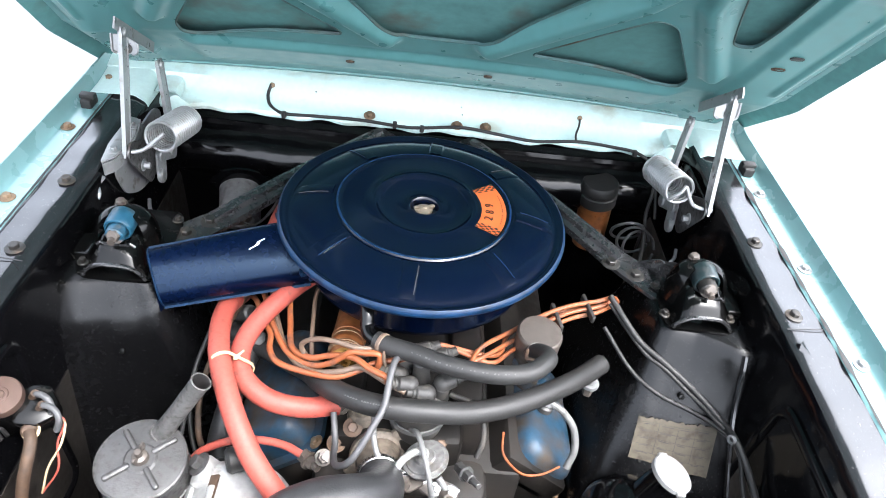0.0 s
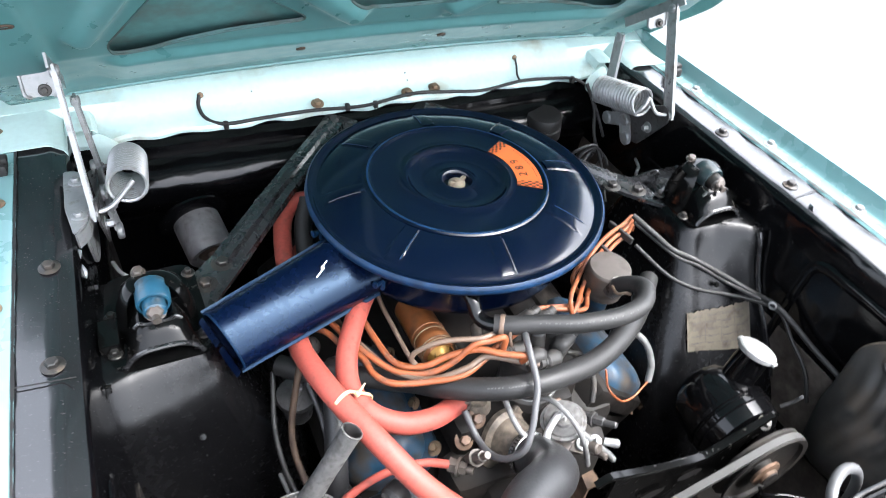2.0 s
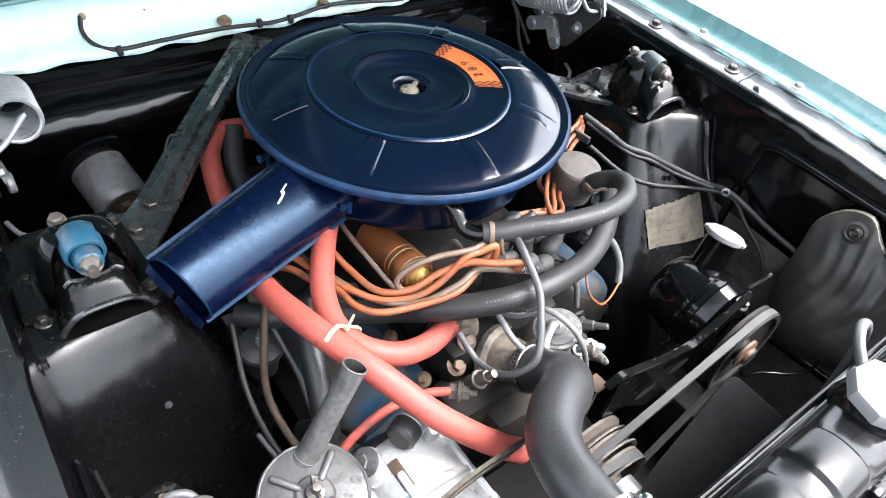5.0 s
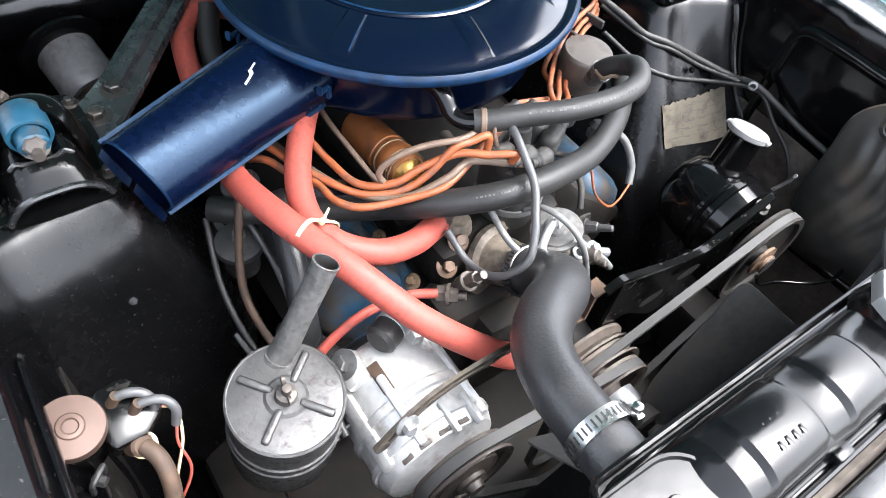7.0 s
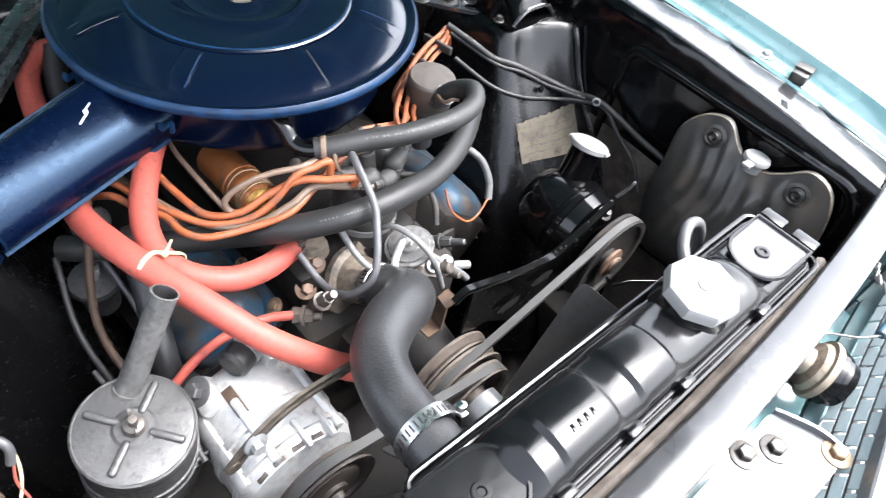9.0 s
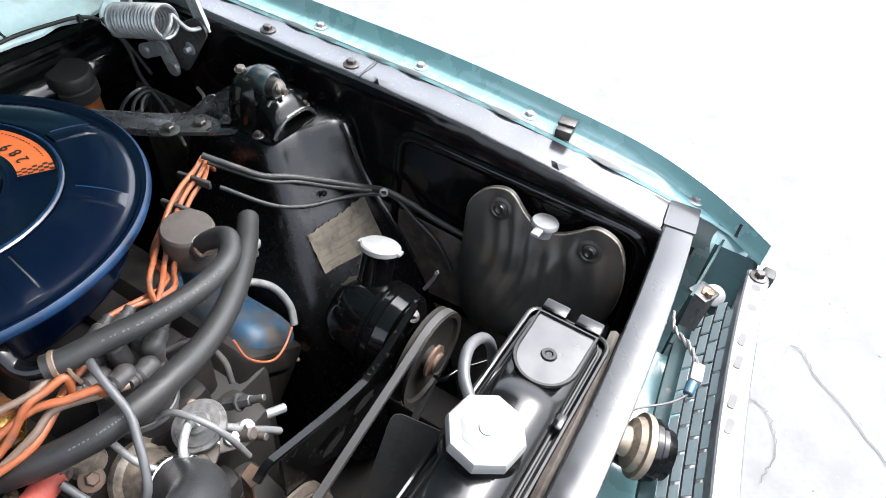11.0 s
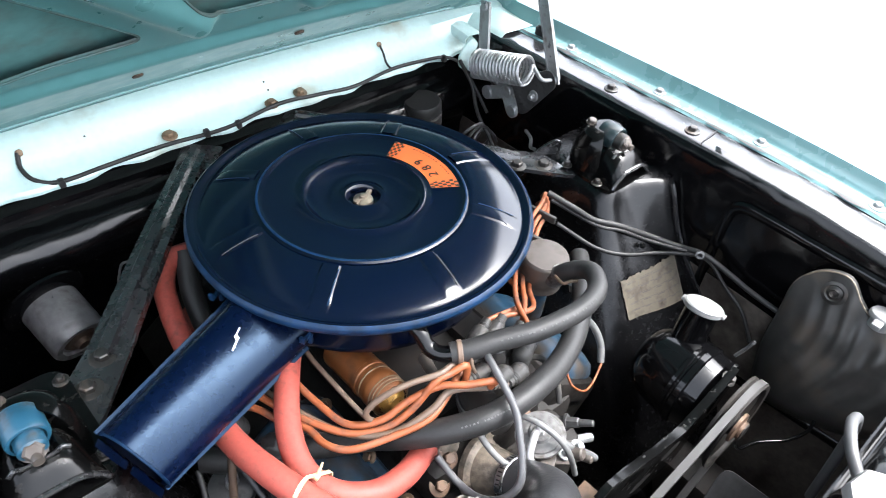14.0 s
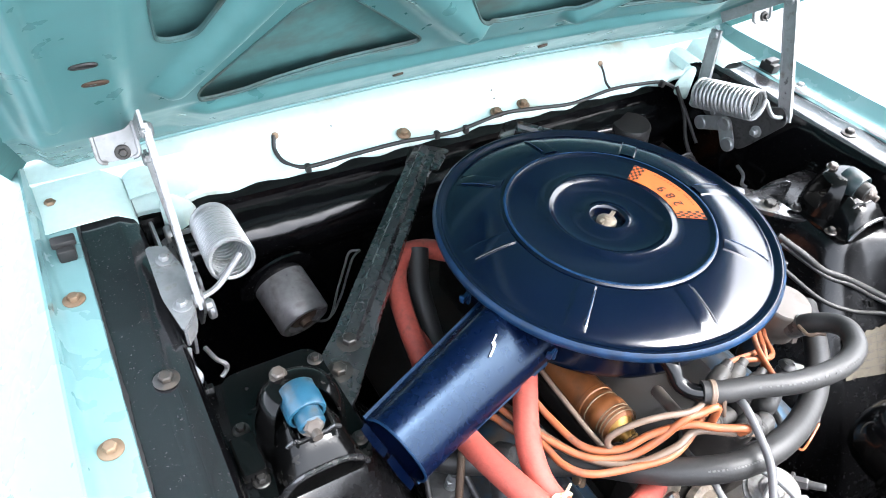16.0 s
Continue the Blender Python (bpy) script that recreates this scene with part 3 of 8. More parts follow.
        bmesh.ops.recalc_face_normals(bm, faces=bm.faces[:])
        part("tab", bm, "ledge", ob)
    # bolts in the wall
    for y, z in ((0.03, 0.875), (-0.13, 0.865), (-0.145, 0.80), (-0.135, 0.83)):
        bolt(ob, (s * 0.481, y, z), (-s, 0, 0), 0.006, 0.006, "black_satin")
    bolt(ob, (s * 0.394, -0.176, 0.795), (0, -0.75, 0.6), 0.0048, 0.004, "black_satin", washer=False)
    return ob


for s in (1, -1):
    apron(s)

# ---- firewall and cowl ----
firewall = thing("firewall", "black painted firewall below the cowl", "firewall", kind="structure")
bm = bmesh.new()
fw = [(0.352, 0.890), (0.352, 0.872), (0.345, 0.866), (0.337, 0.864), (0.335, 0.858), (0.338, 0.85), (0.33, 0.846), (0.312, 0.842), (0.295, 0.83), (0.285, 0.812), (0.285, 0.795),
      (0.295, 0.777), (0.31, 0.765), (0.318, 0.74), (0.316, 0.66), (0.30, 0.52), (0.26, 0.36)]
sheet(bm, lambda u, v: (v, fw[int(round(u))][0] + 0.006 * (v / 0.5) ** 2, fw[int(round(u))][1]), span(0, len(fw) - 1, len(fw)), span(-0.49, 0.49, 30), 0.002)
part("firewall_panel", bm, "black", firewall)

cowl = thing("cowl_panel", "teal cowl panel coloured pale for bright light, worn lower lip", "cowl panel", kind="structure")
cw = [(0.332, 0.893), (0.313, 0.899), (0.306, 0.903), (0.305, 0.908), (0.308, 0.913), (0.322, 0.918), (0.334, 0.923), (0.342, 0.932), (0.352, 0.948), (0.366, 0.958), (0.40, 0.962), (0.47, 0.965), (0.60, 0.968)]


def cowl_fn(u, v):
    i = int(round(u))
    y, z = cw[i]
    if i < 5:
        y += 0.004 * math.sin(v * 31) * (0.5 + 0.5 * math.sin(v * 13)) + 0.003 * math.sin(v * 90)
        z += 0.002 * math.sin(v * 57) - (0.01 * max(0, abs(v) - 0.30) if i < 3 else 0)
    return (v, y + 0.03 * (v / 0.6) ** 2 * (1 if i > 8 else 0), z)


bm = bmesh.new()
sheet(bm, cowl_fn, span(0, len(cw) - 1, len(cw)), span(-0.60, 0.60, 90), 0.0014)
part("cowl_sheet", bm, "lit_teal", cowl)
for x, y, z in ((-0.108, 0.318, 0.919), (0.054, 0.315, 0.919), (0.108, 0.32, 0.919)):
    bolt(cowl, (x, y, z), (0, -0.25, 1), 0.0062, 0.007, "rust_bolt")
for x in (-0.29, 0.285):
    bolt(cowl, (x, 0.348, 0.944), (0, -0.8, 0.6), 0.0028, 0.002, "rust_bolt", name="screw")
for x in (0.06, 0.063, -0.21):
    bolt(cowl, (x, 0.346 - 0.006 * (x == 0.063), 0.941 - 0.012 * (x == 0.063)), (0, -0.8, 0.6), 0.0016, 0.0012, "dark_bolt", washer=False, name="screw")
# hinge pockets beside the cowl
for s in (1, -1):
    bm = bmesh.new()
    pts = [(0.606, 0.938), (0.575, 0.941), (0.545, 0.942), (0.511, 0.943), (0.506, 0.9415), (0.491, 0.932), (0.488, 0.926), (0.487, 0.90)]
    sheet(bm, lambda u, v: (s * pts[int(round(u))][0], v, pts[int(round(u))][1] + 0.10 * max(0, v - 0.30)), span(0, 7, 8), span(0.262, 0.66, 12), 0.0014)
    part("hinge_pocket", bm, "lit_teal", cowl, "teal corner panel behind the hinge, coloured pale for bright light")
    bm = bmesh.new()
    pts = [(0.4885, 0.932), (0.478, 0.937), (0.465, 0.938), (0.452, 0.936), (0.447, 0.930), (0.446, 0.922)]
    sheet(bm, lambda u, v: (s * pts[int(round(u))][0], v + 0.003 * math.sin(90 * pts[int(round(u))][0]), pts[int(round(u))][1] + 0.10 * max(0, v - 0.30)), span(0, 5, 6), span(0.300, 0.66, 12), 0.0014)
    part("inner_pocket", bm, "lit_teal", cowl, "teal panel end beside the hinge, coloured pale for bright light")
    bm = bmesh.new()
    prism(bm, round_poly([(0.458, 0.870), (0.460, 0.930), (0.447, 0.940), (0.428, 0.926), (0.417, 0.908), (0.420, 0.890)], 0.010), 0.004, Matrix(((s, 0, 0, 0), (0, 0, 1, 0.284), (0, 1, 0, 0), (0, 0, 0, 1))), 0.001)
    part("cowl_gusset", bm, "lit_teal", cowl, "rounded gusset behind the spring, coloured pale for bright light")


# ---- hood ----
HOOD_TILT = math.atan(0.786)
HC, HS = math.cos(HOOD_TILT), math.sin(HOOD_TILT)
HOOD = Matrix(((1, 0, 0, 0), (0, -HC, HS, 0.380), (0, HS, HC, 0.962), (0, 0, 0, 1)))


# openings of the inner panel, in hood metres: x across, s along from the rear edge
CUT_LOW = round_poly([(0.140, 0.222), (0.290, 0.376), (0.322, 0.366), (0.404, 0.215), (0.398, 0.182), (0.362, 0.184), (0.325, 0.200), (0.250, 0.216)], 0.024, 6)
CUT_SIDE = round_poly([(0.450, 0.52), (0.450, 0.40), (0.444, 0.342), (0.412, 0.340), (0.390, 0.403), (0.370, 0.465), (0.300, 0.80), (0.315, 0.87), (0.44, 0.87), (0.452, 0.84)], 0.024, 6)
CUT_MID = round_poly([(-0.055, 0.237), (0.055, 0.237), (0.085, 0.262), (0.152, 0.355), (0.245, 0.480), (0.280, 0.82), (0.20, 0.88), (-0.20, 0.88), (-0.280, 0.82), (-0.245, 0.480), (-0.152, 0.355), (-0.085, 0.262)], 0.03, 6)


def seg_dist(x, y, a, b):
    dx, dy = b[0] - a[0], b[1] - a[1]
    t = np.clip(((x - a[0]) * dx + (y - a[1]) * dy) / (dx * dx + dy * dy), 0.0, 1.0)
    return np.hypot(x - a[0] - t * dx, y - a[1] - t * dy)


def poly_sdf(x, y, poly):
    d = np.full(np.shape(x), 9.0)
    inside = np.zeros(np.shape(x), bool)
    for k in range(len(poly)):
        a, b = poly[k - 1], poly[k]
        d = np.minimum(d, seg_dist(x, y, a, b))
        if a[1] != b[1]:
            cross = (a[1] > y) != (b[1] > y)
            inside ^= cross & (x < (b[0] - a[0]) * (y - a[1]) / (b[1] - a[1]) + a[0])
    return np.where(inside, -d, d)


def ease(x, a, b):
    t = np.clip((x - a) / (b - a), 0.0, 1.0)
    return t * t * (3 - 2 * t)


def hood_fn(x, s):
    """Depth of the inner panel behind the hood plane: a pressed frame with raised rails."""
    x, s = np.asarray(x, float), np.asarray(s, float)
    ax = np.abs(x)
    up = 0.012 * (0.44 + 0.56 * ease(s, 0.035, 0.088)) * (1 - ease(s, 0.158, 0.184)) * (1 - ease(ax, 0.385, 0.43))
    for a, b, w, k in (((0.082, 0.232), (0.262, 0.425), 0.026, 0.016), ((0.262, 0.425), (0.34, 0.58), 0.026, 0.016), ((0.428, 0.250), (0.379, 0.350), 0.022, 0.013), ((0.379, 0.350), (0.345, 0.425), 0.022, 0.013), ((0.345, 0.425), (0.325, 0.58), 0.02, 0.013)):
        q = seg_dist(ax, s, a, b) / w
        up = np.maximum(up, k * (1 - ease(q, 0.25, 1.15)))
    up = np.maximum(up, 0.0053 * (1 - ease(s, 0.030, 0.075)))
    up = np.maximum(up, 0.009 * ease(ax, 0.462, 0.482))
    up = np.maximum(up, 0.014 * (1 - ease(np.abs(ax - 0.538), 0.003, 0.012)) * ease(s, 0.20, 0.24))
    return 0.012 - up + 0.016 * ease(ax, 0.550, 0.572) + hood_bow(s)


def hood_bow(s):
    """The panel bends away from its rear edge."""
    return 0.19 * np.clip(np.asarray(s, float) - 0.19, 0.0, 0.31)


def crown(x):
    return -0.020 * (x / 0.59) ** 2


hood = thing("hood", "teal hood propped open, ribbed underside with worn paint", "car hood")
gx, gs = np.meshgrid(np.linspace(-0.592, 0.592, 297), np.linspace(0.0, 1.14, 286), indexing="ij")
cut = np.minimum(np.minimum(poly_sdf(np.abs(gx), gs, CUT_LOW), poly_sdf(np.abs(gx), gs, CUT_SIDE)), poly_sdf(gx, gs, CUT_MID))
dx, ds = np.gradient(cut, gx[1, 0] - gx[0, 0], gs[0, 1] - gs[0, 0])
hole = cut < 0
near = np.zeros_like(hole)
for a in (-1, 0, 1):
    for b in (-1, 0, 1):
        near |= ~np.roll(np.roll(hole, a, 0), b, 1)
near &= hole
px, ps_ = np.where(near, gx - cut * dx, gx), np.where(near, gs - cut * ds, gs)
pz = hood_fn(px, ps_) + crown(px)
bm = bmesh.new()
grid = [[bm.verts.new(HOOD @ V(px[i, j], ps_[i, j], pz[i, j])) for j in range(px.shape[1])] for i in range(px.shape[0])]
drop = hole & ~near
for i in range(px.shape[0] - 1):
    for j in range(px.shape[1] - 1):
        if not (drop[i, j] or drop[i + 1, j] or drop[i, j + 1] or drop[i + 1, j + 1]):
            bm.faces.new((grid[i][j], grid[i + 1][j], grid[i + 1][j + 1], grid[i][j + 1]))
bmesh.ops.delete(bm, geom=[v for v in bm.verts if not v.link_faces], context="VERTS")
back = (HOOD.to_3x3() @ V(0, 0, 1)) * 0.0035
skirt = bmesh.new()
twin = {}
for e in bm.edges:
    if e.is_boundary:
        for v in e.verts:
            if v not in twin:
                twin[v] = (skirt.verts.new(v.co), skirt.verts.new(v.co + back))
        a, b = e.verts
        skirt.faces.new((twin[a][0], twin[b][0], twin[b][1], twin[a][1]))
part("inner_panel", bm, "teal_under", hood, "teal pressed inner panel with triangular openings", sharp=60)
part("cut_edge", skirt, "cut_edge", hood, "rust-tinged edges of the openings, darkened for shadow")
for outline, mirror in ((CUT_LOW, 1), (CUT_LOW, -1), (CUT_SIDE, 1), (CUT_SIDE, -1), (CUT_MID, 1)):
    dense = []
    for k in range(len(outline)):
        a, b = outline[k - 1], outline[k]
        n = max(1, int(math.dist(a, b) / 0.012))
        dense += [(a[0] + (b[0] - a[0]) * i / n, a[1] + (b[1] - a[1]) * i / n) for i in range(n)]
    bm = bmesh.new()
    sweep(bm, [HOOD @ V(mirror * x, s, float(hood_fn(x, s)) + crown(x) - 0.0004) for x, s in dense], circle(0.0014, 6), up=None, closed_path=True)
    part("opening_lip", bm, "cut_edge", hood, "thin rust-stained lip of the opening, darkened for shadow")
bm = bmesh.new()
sheet(bm, lambda u, v: HOOD @ V(u, v, 0.032 + float(hood_bow(v)) - 0.020 * (u / 0.59) ** 2 - 0.045 * max(0, (abs(u) - 0.57) / 0.03) * 0.6), span(-0.603, 0.603, 40), span(-0.004, 1.17, 48), 0.0012)
part("outer_skin", bm, "teal_skin", hood)
bm = bmesh.new()
sweep(bm, [HOOD @ V(x, -0.002, 0.010 - 0.020 * (x / 0.59) ** 2) for x in span(-0.55, 0.55, 40)], [(-0.010, -0.006), (0.010, -0.006), (0.012, 0.002), (0, 0.008), (-0.012, 0.002)], up=(0, 0.6, 0.78))
part("rear_edge", bm, "teal_under", hood, "teal folded rear edge")
for x, s in ((-0.142, 0.128), (0.092, 0.126)):
    bm = bmesh.new()
    lathe(bm, [(0.0001, -0.004), (0.007, -0.003), (0.009, 0.004)], HOOD @ pose(x, s, float(hood_fn(x, s))), 14)
    part("plug", bm, "rust", hood, "rusty brown plug")
for s in (1, -1):
    for k, (x, d) in enumerate(((0.502, 0.352), (0.496, 0.315))):
        bm = bmesh.new()
        sweep(bm, [HOOD @ V(s * (x + 0.0095 * math.cos(a)), d + 0.0048 * math.sin(a), float(hood_fn(x, d)) + crown(x) - 0.0005) for a in span(0, 2 * math.pi * 15 / 16, 16)], circle(0.0015, 6), up=None, closed_path=True)
        part("slot_rim", bm, "rust" if k else "ink", hood, "slot in the panel")
    bm = bmesh.new()
    prism(bm, round_poly([(-0.0085, -0.004), (0.0085, -0.004), (0.0085, 0.004), (-0.0085, 0.004)], 0.0035), 0.001, HOOD @ pose(s * 0.502, 0.352, float(hood_fn(0.502, 0.352)) + crown(0.5) - 0.0015))
    part("slot", bm, "ink", hood)


# ---- hood hinges ----
def ledge_bracket(ob, P):
    bm = bmesh.new()
    edge = [(0.493, 0.195), (0.474, 0.190), (0.463, 0.135), (0.470, 0.075), (0.486, 0.055), (0.494, 0.110)]
    prism(bm, round_poly([(-x, y) for x, y in edge], 0.008), 0.003, Matrix.Translation((0, 0, 0.9385)), 0.0008)
    sweep(bm, spline([P(0.474, 0.190, 0.912), P(0.464, 0.138, 0.908), P(0.471, 0.080, 0.907), P(0.484, 0.058, 0.907)], 5), [(-0.0015, 0.010), (0.0015, 0.010), (0.0015, 0.030), (-0.0015, 0.030)])
    part("ledge_bracket", bm, "zinc", ob, "silver bracket on the ledge")
    for y in (0.165, 0.09):
        bolt(ob, P(0.478, y, 0.9415), (0, 0, 1), 0.0055, 0.006, "zinc")
    bm = bmesh.new()
    tube(bm, [P(0.486, 0.056, 0.915), P(0.489, 0.040, 0.910), P(0.484, 0.028, 0.902), P(0.490, 0.020, 0.890), P(0.486, 0.012, 0.880)], 0.0034, 8)
    part("bracket_hook", bm, "zinc", ob)


def hinge(s):
    ob = thing("scissor_hinge", "galvanised scissor hood hinge with coil spring", "hinge", "hood hinges")

    def P(x, y, z):
        return V(s * x, y, z)

    # plate on the inner fender
    bm = bmesh.new()
    out = round_poly([(0.07 if s < 0 else 0.125, 0.915), (0.10 if s < 0 else 0.145, 0.926), (0.25, 0.928), (0.28, 0.91), (0.26, 0.85), (0.20, 0.82), (0.14 if s < 0 else 0.165, 0.830), (0.09 if s < 0 else 0.135, 0.86)], 0.02)
    prism(bm, out, 0.003, Matrix(((0, 0, s, s * 0.474), (1, 0, 0, 0), (0, 1, 0, 0), (0, 0, 0, 1))))
    part("base_plate", bm, "black_satin" if s > 0 else "zinc", ob)
    # bracket along the hood
    bm = bmesh.new()
    a, b = HOOD @ V(s * 0.468, 0.12, -0.004), HOOD @ V(s * 0.468, 0.275, -0.008)
    d = (b - a).normalized()
    nrm = (HOOD.to_3x3() @ V(0, 0, -1)).normalized()
    sweep(bm, [a, b], [(-0.0015, 0), (0.0015, 0), (0.0015, 0.017), (-0.0015, 0.017)], up=nrm)
    part("hood_bracket", bm, "zinc", ob)
    bm = bmesh.new()
    m = pose(s * 0.490, 0.226, 1.050, -18, 0, 0)
    prism(bm, round_poly([(-0.021, -0.012), (0.021, -0.012), (0.021, 0.028), (-0.021, 0.028)], 0.008), 0.003, m @ pose(0, 0, 0, 90, 0, 0))
    sweep(bm, [m @ V(x, -0.004, z) for x, z in round_poly([(-0.020, -0.012), (-0.020, 0.028), (0.020, 0.028), (0.020, -0.012)], 0.008)], circle(0.0022, 6), up=None)
    part("hood_plate", bm, "zinc", ob, "grey plate bolted to the hood")
    bolt(ob, m @ V(0.004, -0.004, -0.004), m.to_3x3() @ V(0, -1, 0), 0.0045, 0.005, "dark_bolt")
    # links
    top_front, top_rear = P(0.464, 0.168, 1.098), P(0.460, 0.272, 1.000)
    low_front, low_rear = P(0.462, 0.098, 0.935), P(0.452, 0.255, 0.90)
    for p, q in ((top_front, low_front), (top_rear, low_rear)):
        bm = bmesh.new()
        w = 0.0100
        sweep(bm, [p + (p - q).normalized() * 0.008, q - (p - q).normalized() * 0.008], [(-0.0018, -w), (0.0018, -w), (0.0018, w), (-0.0018, w)], up=(0, 1, 0.2))
        sweep(bm, [p, q], [(-0.003, -w - 0.001), (0.003, -w - 0.001), (0.003, -w + 0.0015), (-0.003, -w + 0.0015)], up=(0, 1, 0.2))
        sweep(bm, [p, q], [(-0.003, w - 0.0015), (0.003, w - 0.0015), (0.003, w + 0.001), (-0.003, w + 0.001)], up=(0, 1, 0.2))
        part("link", bm, "zinc", ob)
    for p in (top_front, top_rear, low_front, low_rear):
        bm = bmesh.new()
        rod(bm, p - V(s * 0.006, 0, 0), p + V(s * 0.006, 0, 0), 0.0075, seg=16, edge=0.002)
        part("rivet", bm, "zinc", ob)
    # lower crank links
    for pts in ([(0.446, 0.230, 0.857), (0.450, 0.186, 0.877)], [(0.449, 0.186, 0.877), (0.443, 0.163, 0.851)], [(0.460, 0.255, 0.90), (0.454, 0.205, 0.890)]):
        bm = bmesh.new()
        sweep(bm, [P(*p) for p in pts], [(-0.002, -0.012), (0.002, -0.012), (0.002, 0.012), (-0.002, 0.012)], up=(0, 1, 0.3))
        for p in pts:
            rod(bm, P(*p) - V(s * 0.005, 0, 0), P(*p) + V(s * 0.004, 0, 0), 0.0125, seg=18, edge=0.002)
        part("crank", bm, "zinc", ob)
    # coil spring
    a, b = P(0.412, 0.232, 0.922), P(0.417, 0.122, 0.953)
    ax = (b - a).normalized()
    u = ax.orthogonal().normalized()
    w = ax.cross(u)
    R, turns, per = 0.0235, 15, 18
    L = (b - a).length
    pts = []
    for i in range(turns * per + 1):
        th = 2 * math.pi * i / per
        pts.append(a + ax * (L * i / (turns * per)) + (u * math.cos(th) + w * math.sin(th)) * R)
    bm = bmesh.new()
    sweep(bm, pts, circle(0.0029, 6), up=None)
    part("spring", bm, "zinc", ob, "coiled steel spring")
    bm = bmesh.new()
    e = pts[-1]
    tube(bm, [e, b + ax * 0.006 + u * 0.012, b + ax * 0.008, b + ax * 0.008 - u * 0.01, P(0.440, 0.105, 0.938), P(0.470, 0.096, 0.936)], 0.0034, 8, 6)
    part("spring_hook", bm, "zinc", ob)
    bm = bmesh.new()
    tube(bm, [pts[0], a - ax * 0.006, a - ax * 0.012 + V(s * 0.02, 0, -0.01), P(0.452, 0.255, 0.90)], 0.0034, 8, 6)
    part("spring_hook", bm, "zinc", ob)
    # pivot plate with its studs
    bm = bmesh.new()
    prism(bm, round_poly([(0.086, 0.930), (0.102, 0.952), (0.190, 0.906), (0.262, 0.905), (0.245, 0.872), (0.190, 0.856), (0.150, 0.842), (0.130, 0.868)], 0.012), 0.003, Matrix(((0, 0, s, s * 0.456), (1, 0, 0, 0), (0, 1, 0, 0), (0, 0, 0, 1))))
    part("pivot_plate", bm, "grey_can", ob)
    for y, z in ((0.130, 0.892), (0.215, 0.885)):
        bolt(ob, P(0.4555, y, z), (-s, 0, 0), 0.0058, 0.010, "zinc")
    # bracket along the ledge's inner edge
    if s < 0:
        ledge_bracket(ob, P)
    # small hooked bracket under the hinge
    bm = bmesh.new()
    tube(bm, [P(0.462, 0.14, 0.815), P(0.455, 0.12, 0.812), P(0.447, 0.112, 0.808), P(0.447, 0.11, 0.80), P(0.455, 0.105, 0.795)], 0.003, 8)
    part("hook", bm, "zinc", ob)
    return ob


for s in (1, -1):
    hinge(s)


# ---- firewall braces ----
def brace(s):
    ob = thing("brace_bar", "black steel brace from cowl to shock tower", "brace", "engine bay braces")
    top, low = V(s * 0.084, 0.296, 0.899), V(s * 0.322, 0.032, 0.868)
    d = (low - top).normalized()
    n = 14
    bm = bmesh.new()
    pts = [top.lerp(low, i / n) + V(0, 0, 0.004 * math.sin(math.pi * i / n)) for i in range(n + 1)]
    sec = [(-0.0225, -0.010), (-0.021, -0.0), (-0.010, 0.002), (-0.006, 0.008), (0.006, 0.008), (0.010, 0.002), (0.021, 0.0), (0.0225, -0.010), (0.019, -0.011), (0.0, -0.004), (-0.019, -0.011)]
    sweep(bm, pts, sec, up=(0, 0, 1), scale=lambda t: 0.80 + 0.22 * t)
    part("bar", bm, "brace_paint", ob)
    bm = bmesh.new()
    ang = math.degrees(math.atan2(d.y, d.x))
    m = Matrix.Translation(V(s * 0.345, 0.004, 0.862)) @ Matrix.Rotation(radians(ang), 4, "Z")
    prism(bm, round_poly([(-0.075, -0.022), (0.03, -0.027), (0.062, -0.024), (0.062, 0.026), (0.03, 0.028), (-0.075, 0.022)], 0.012), 0.007, m, 0.001)
    part("end_plate", bm, "brace_paint", ob)
    bm = bmesh.new()
    m = Matrix.Translation(V(s * 0.086, 0.288, 0.889)) @ Matrix.Rotation(radians(ang), 4, "Z")
    prism(bm, round_poly([(-0.03, -0.03), (0.03, -0.024), (0.03, 0.024), (-0.03, 0.03)], 0.008), 0.003, m)
    part("top_flange", bm, "brace_paint", ob)
    if s > 0:
        bm = bmesh.new()
        prism(bm, round_poly([(0.0, 0.0), (0.050, 0.0), (0.050, 0.030), (0.040, 0.032)], 0.004), 0.003, pose(0.345, 0.034, 0.866, 90, 0, -40), 0.0008)
        part("fin", bm, "brace_paint", ob, "upturned fin of the brace")
    for x, y in (((-0.324, 0.030), (-0.351, -0.003)) if s < 0 else ((0.306, 0.020), (0.341, -0.004))):
        bolt(ob, (x, y, 0.868), (0, 0, 1), 0.0085, 0.008, "dark_bolt")
    return ob


for s in (1, -1):
    brace(s)


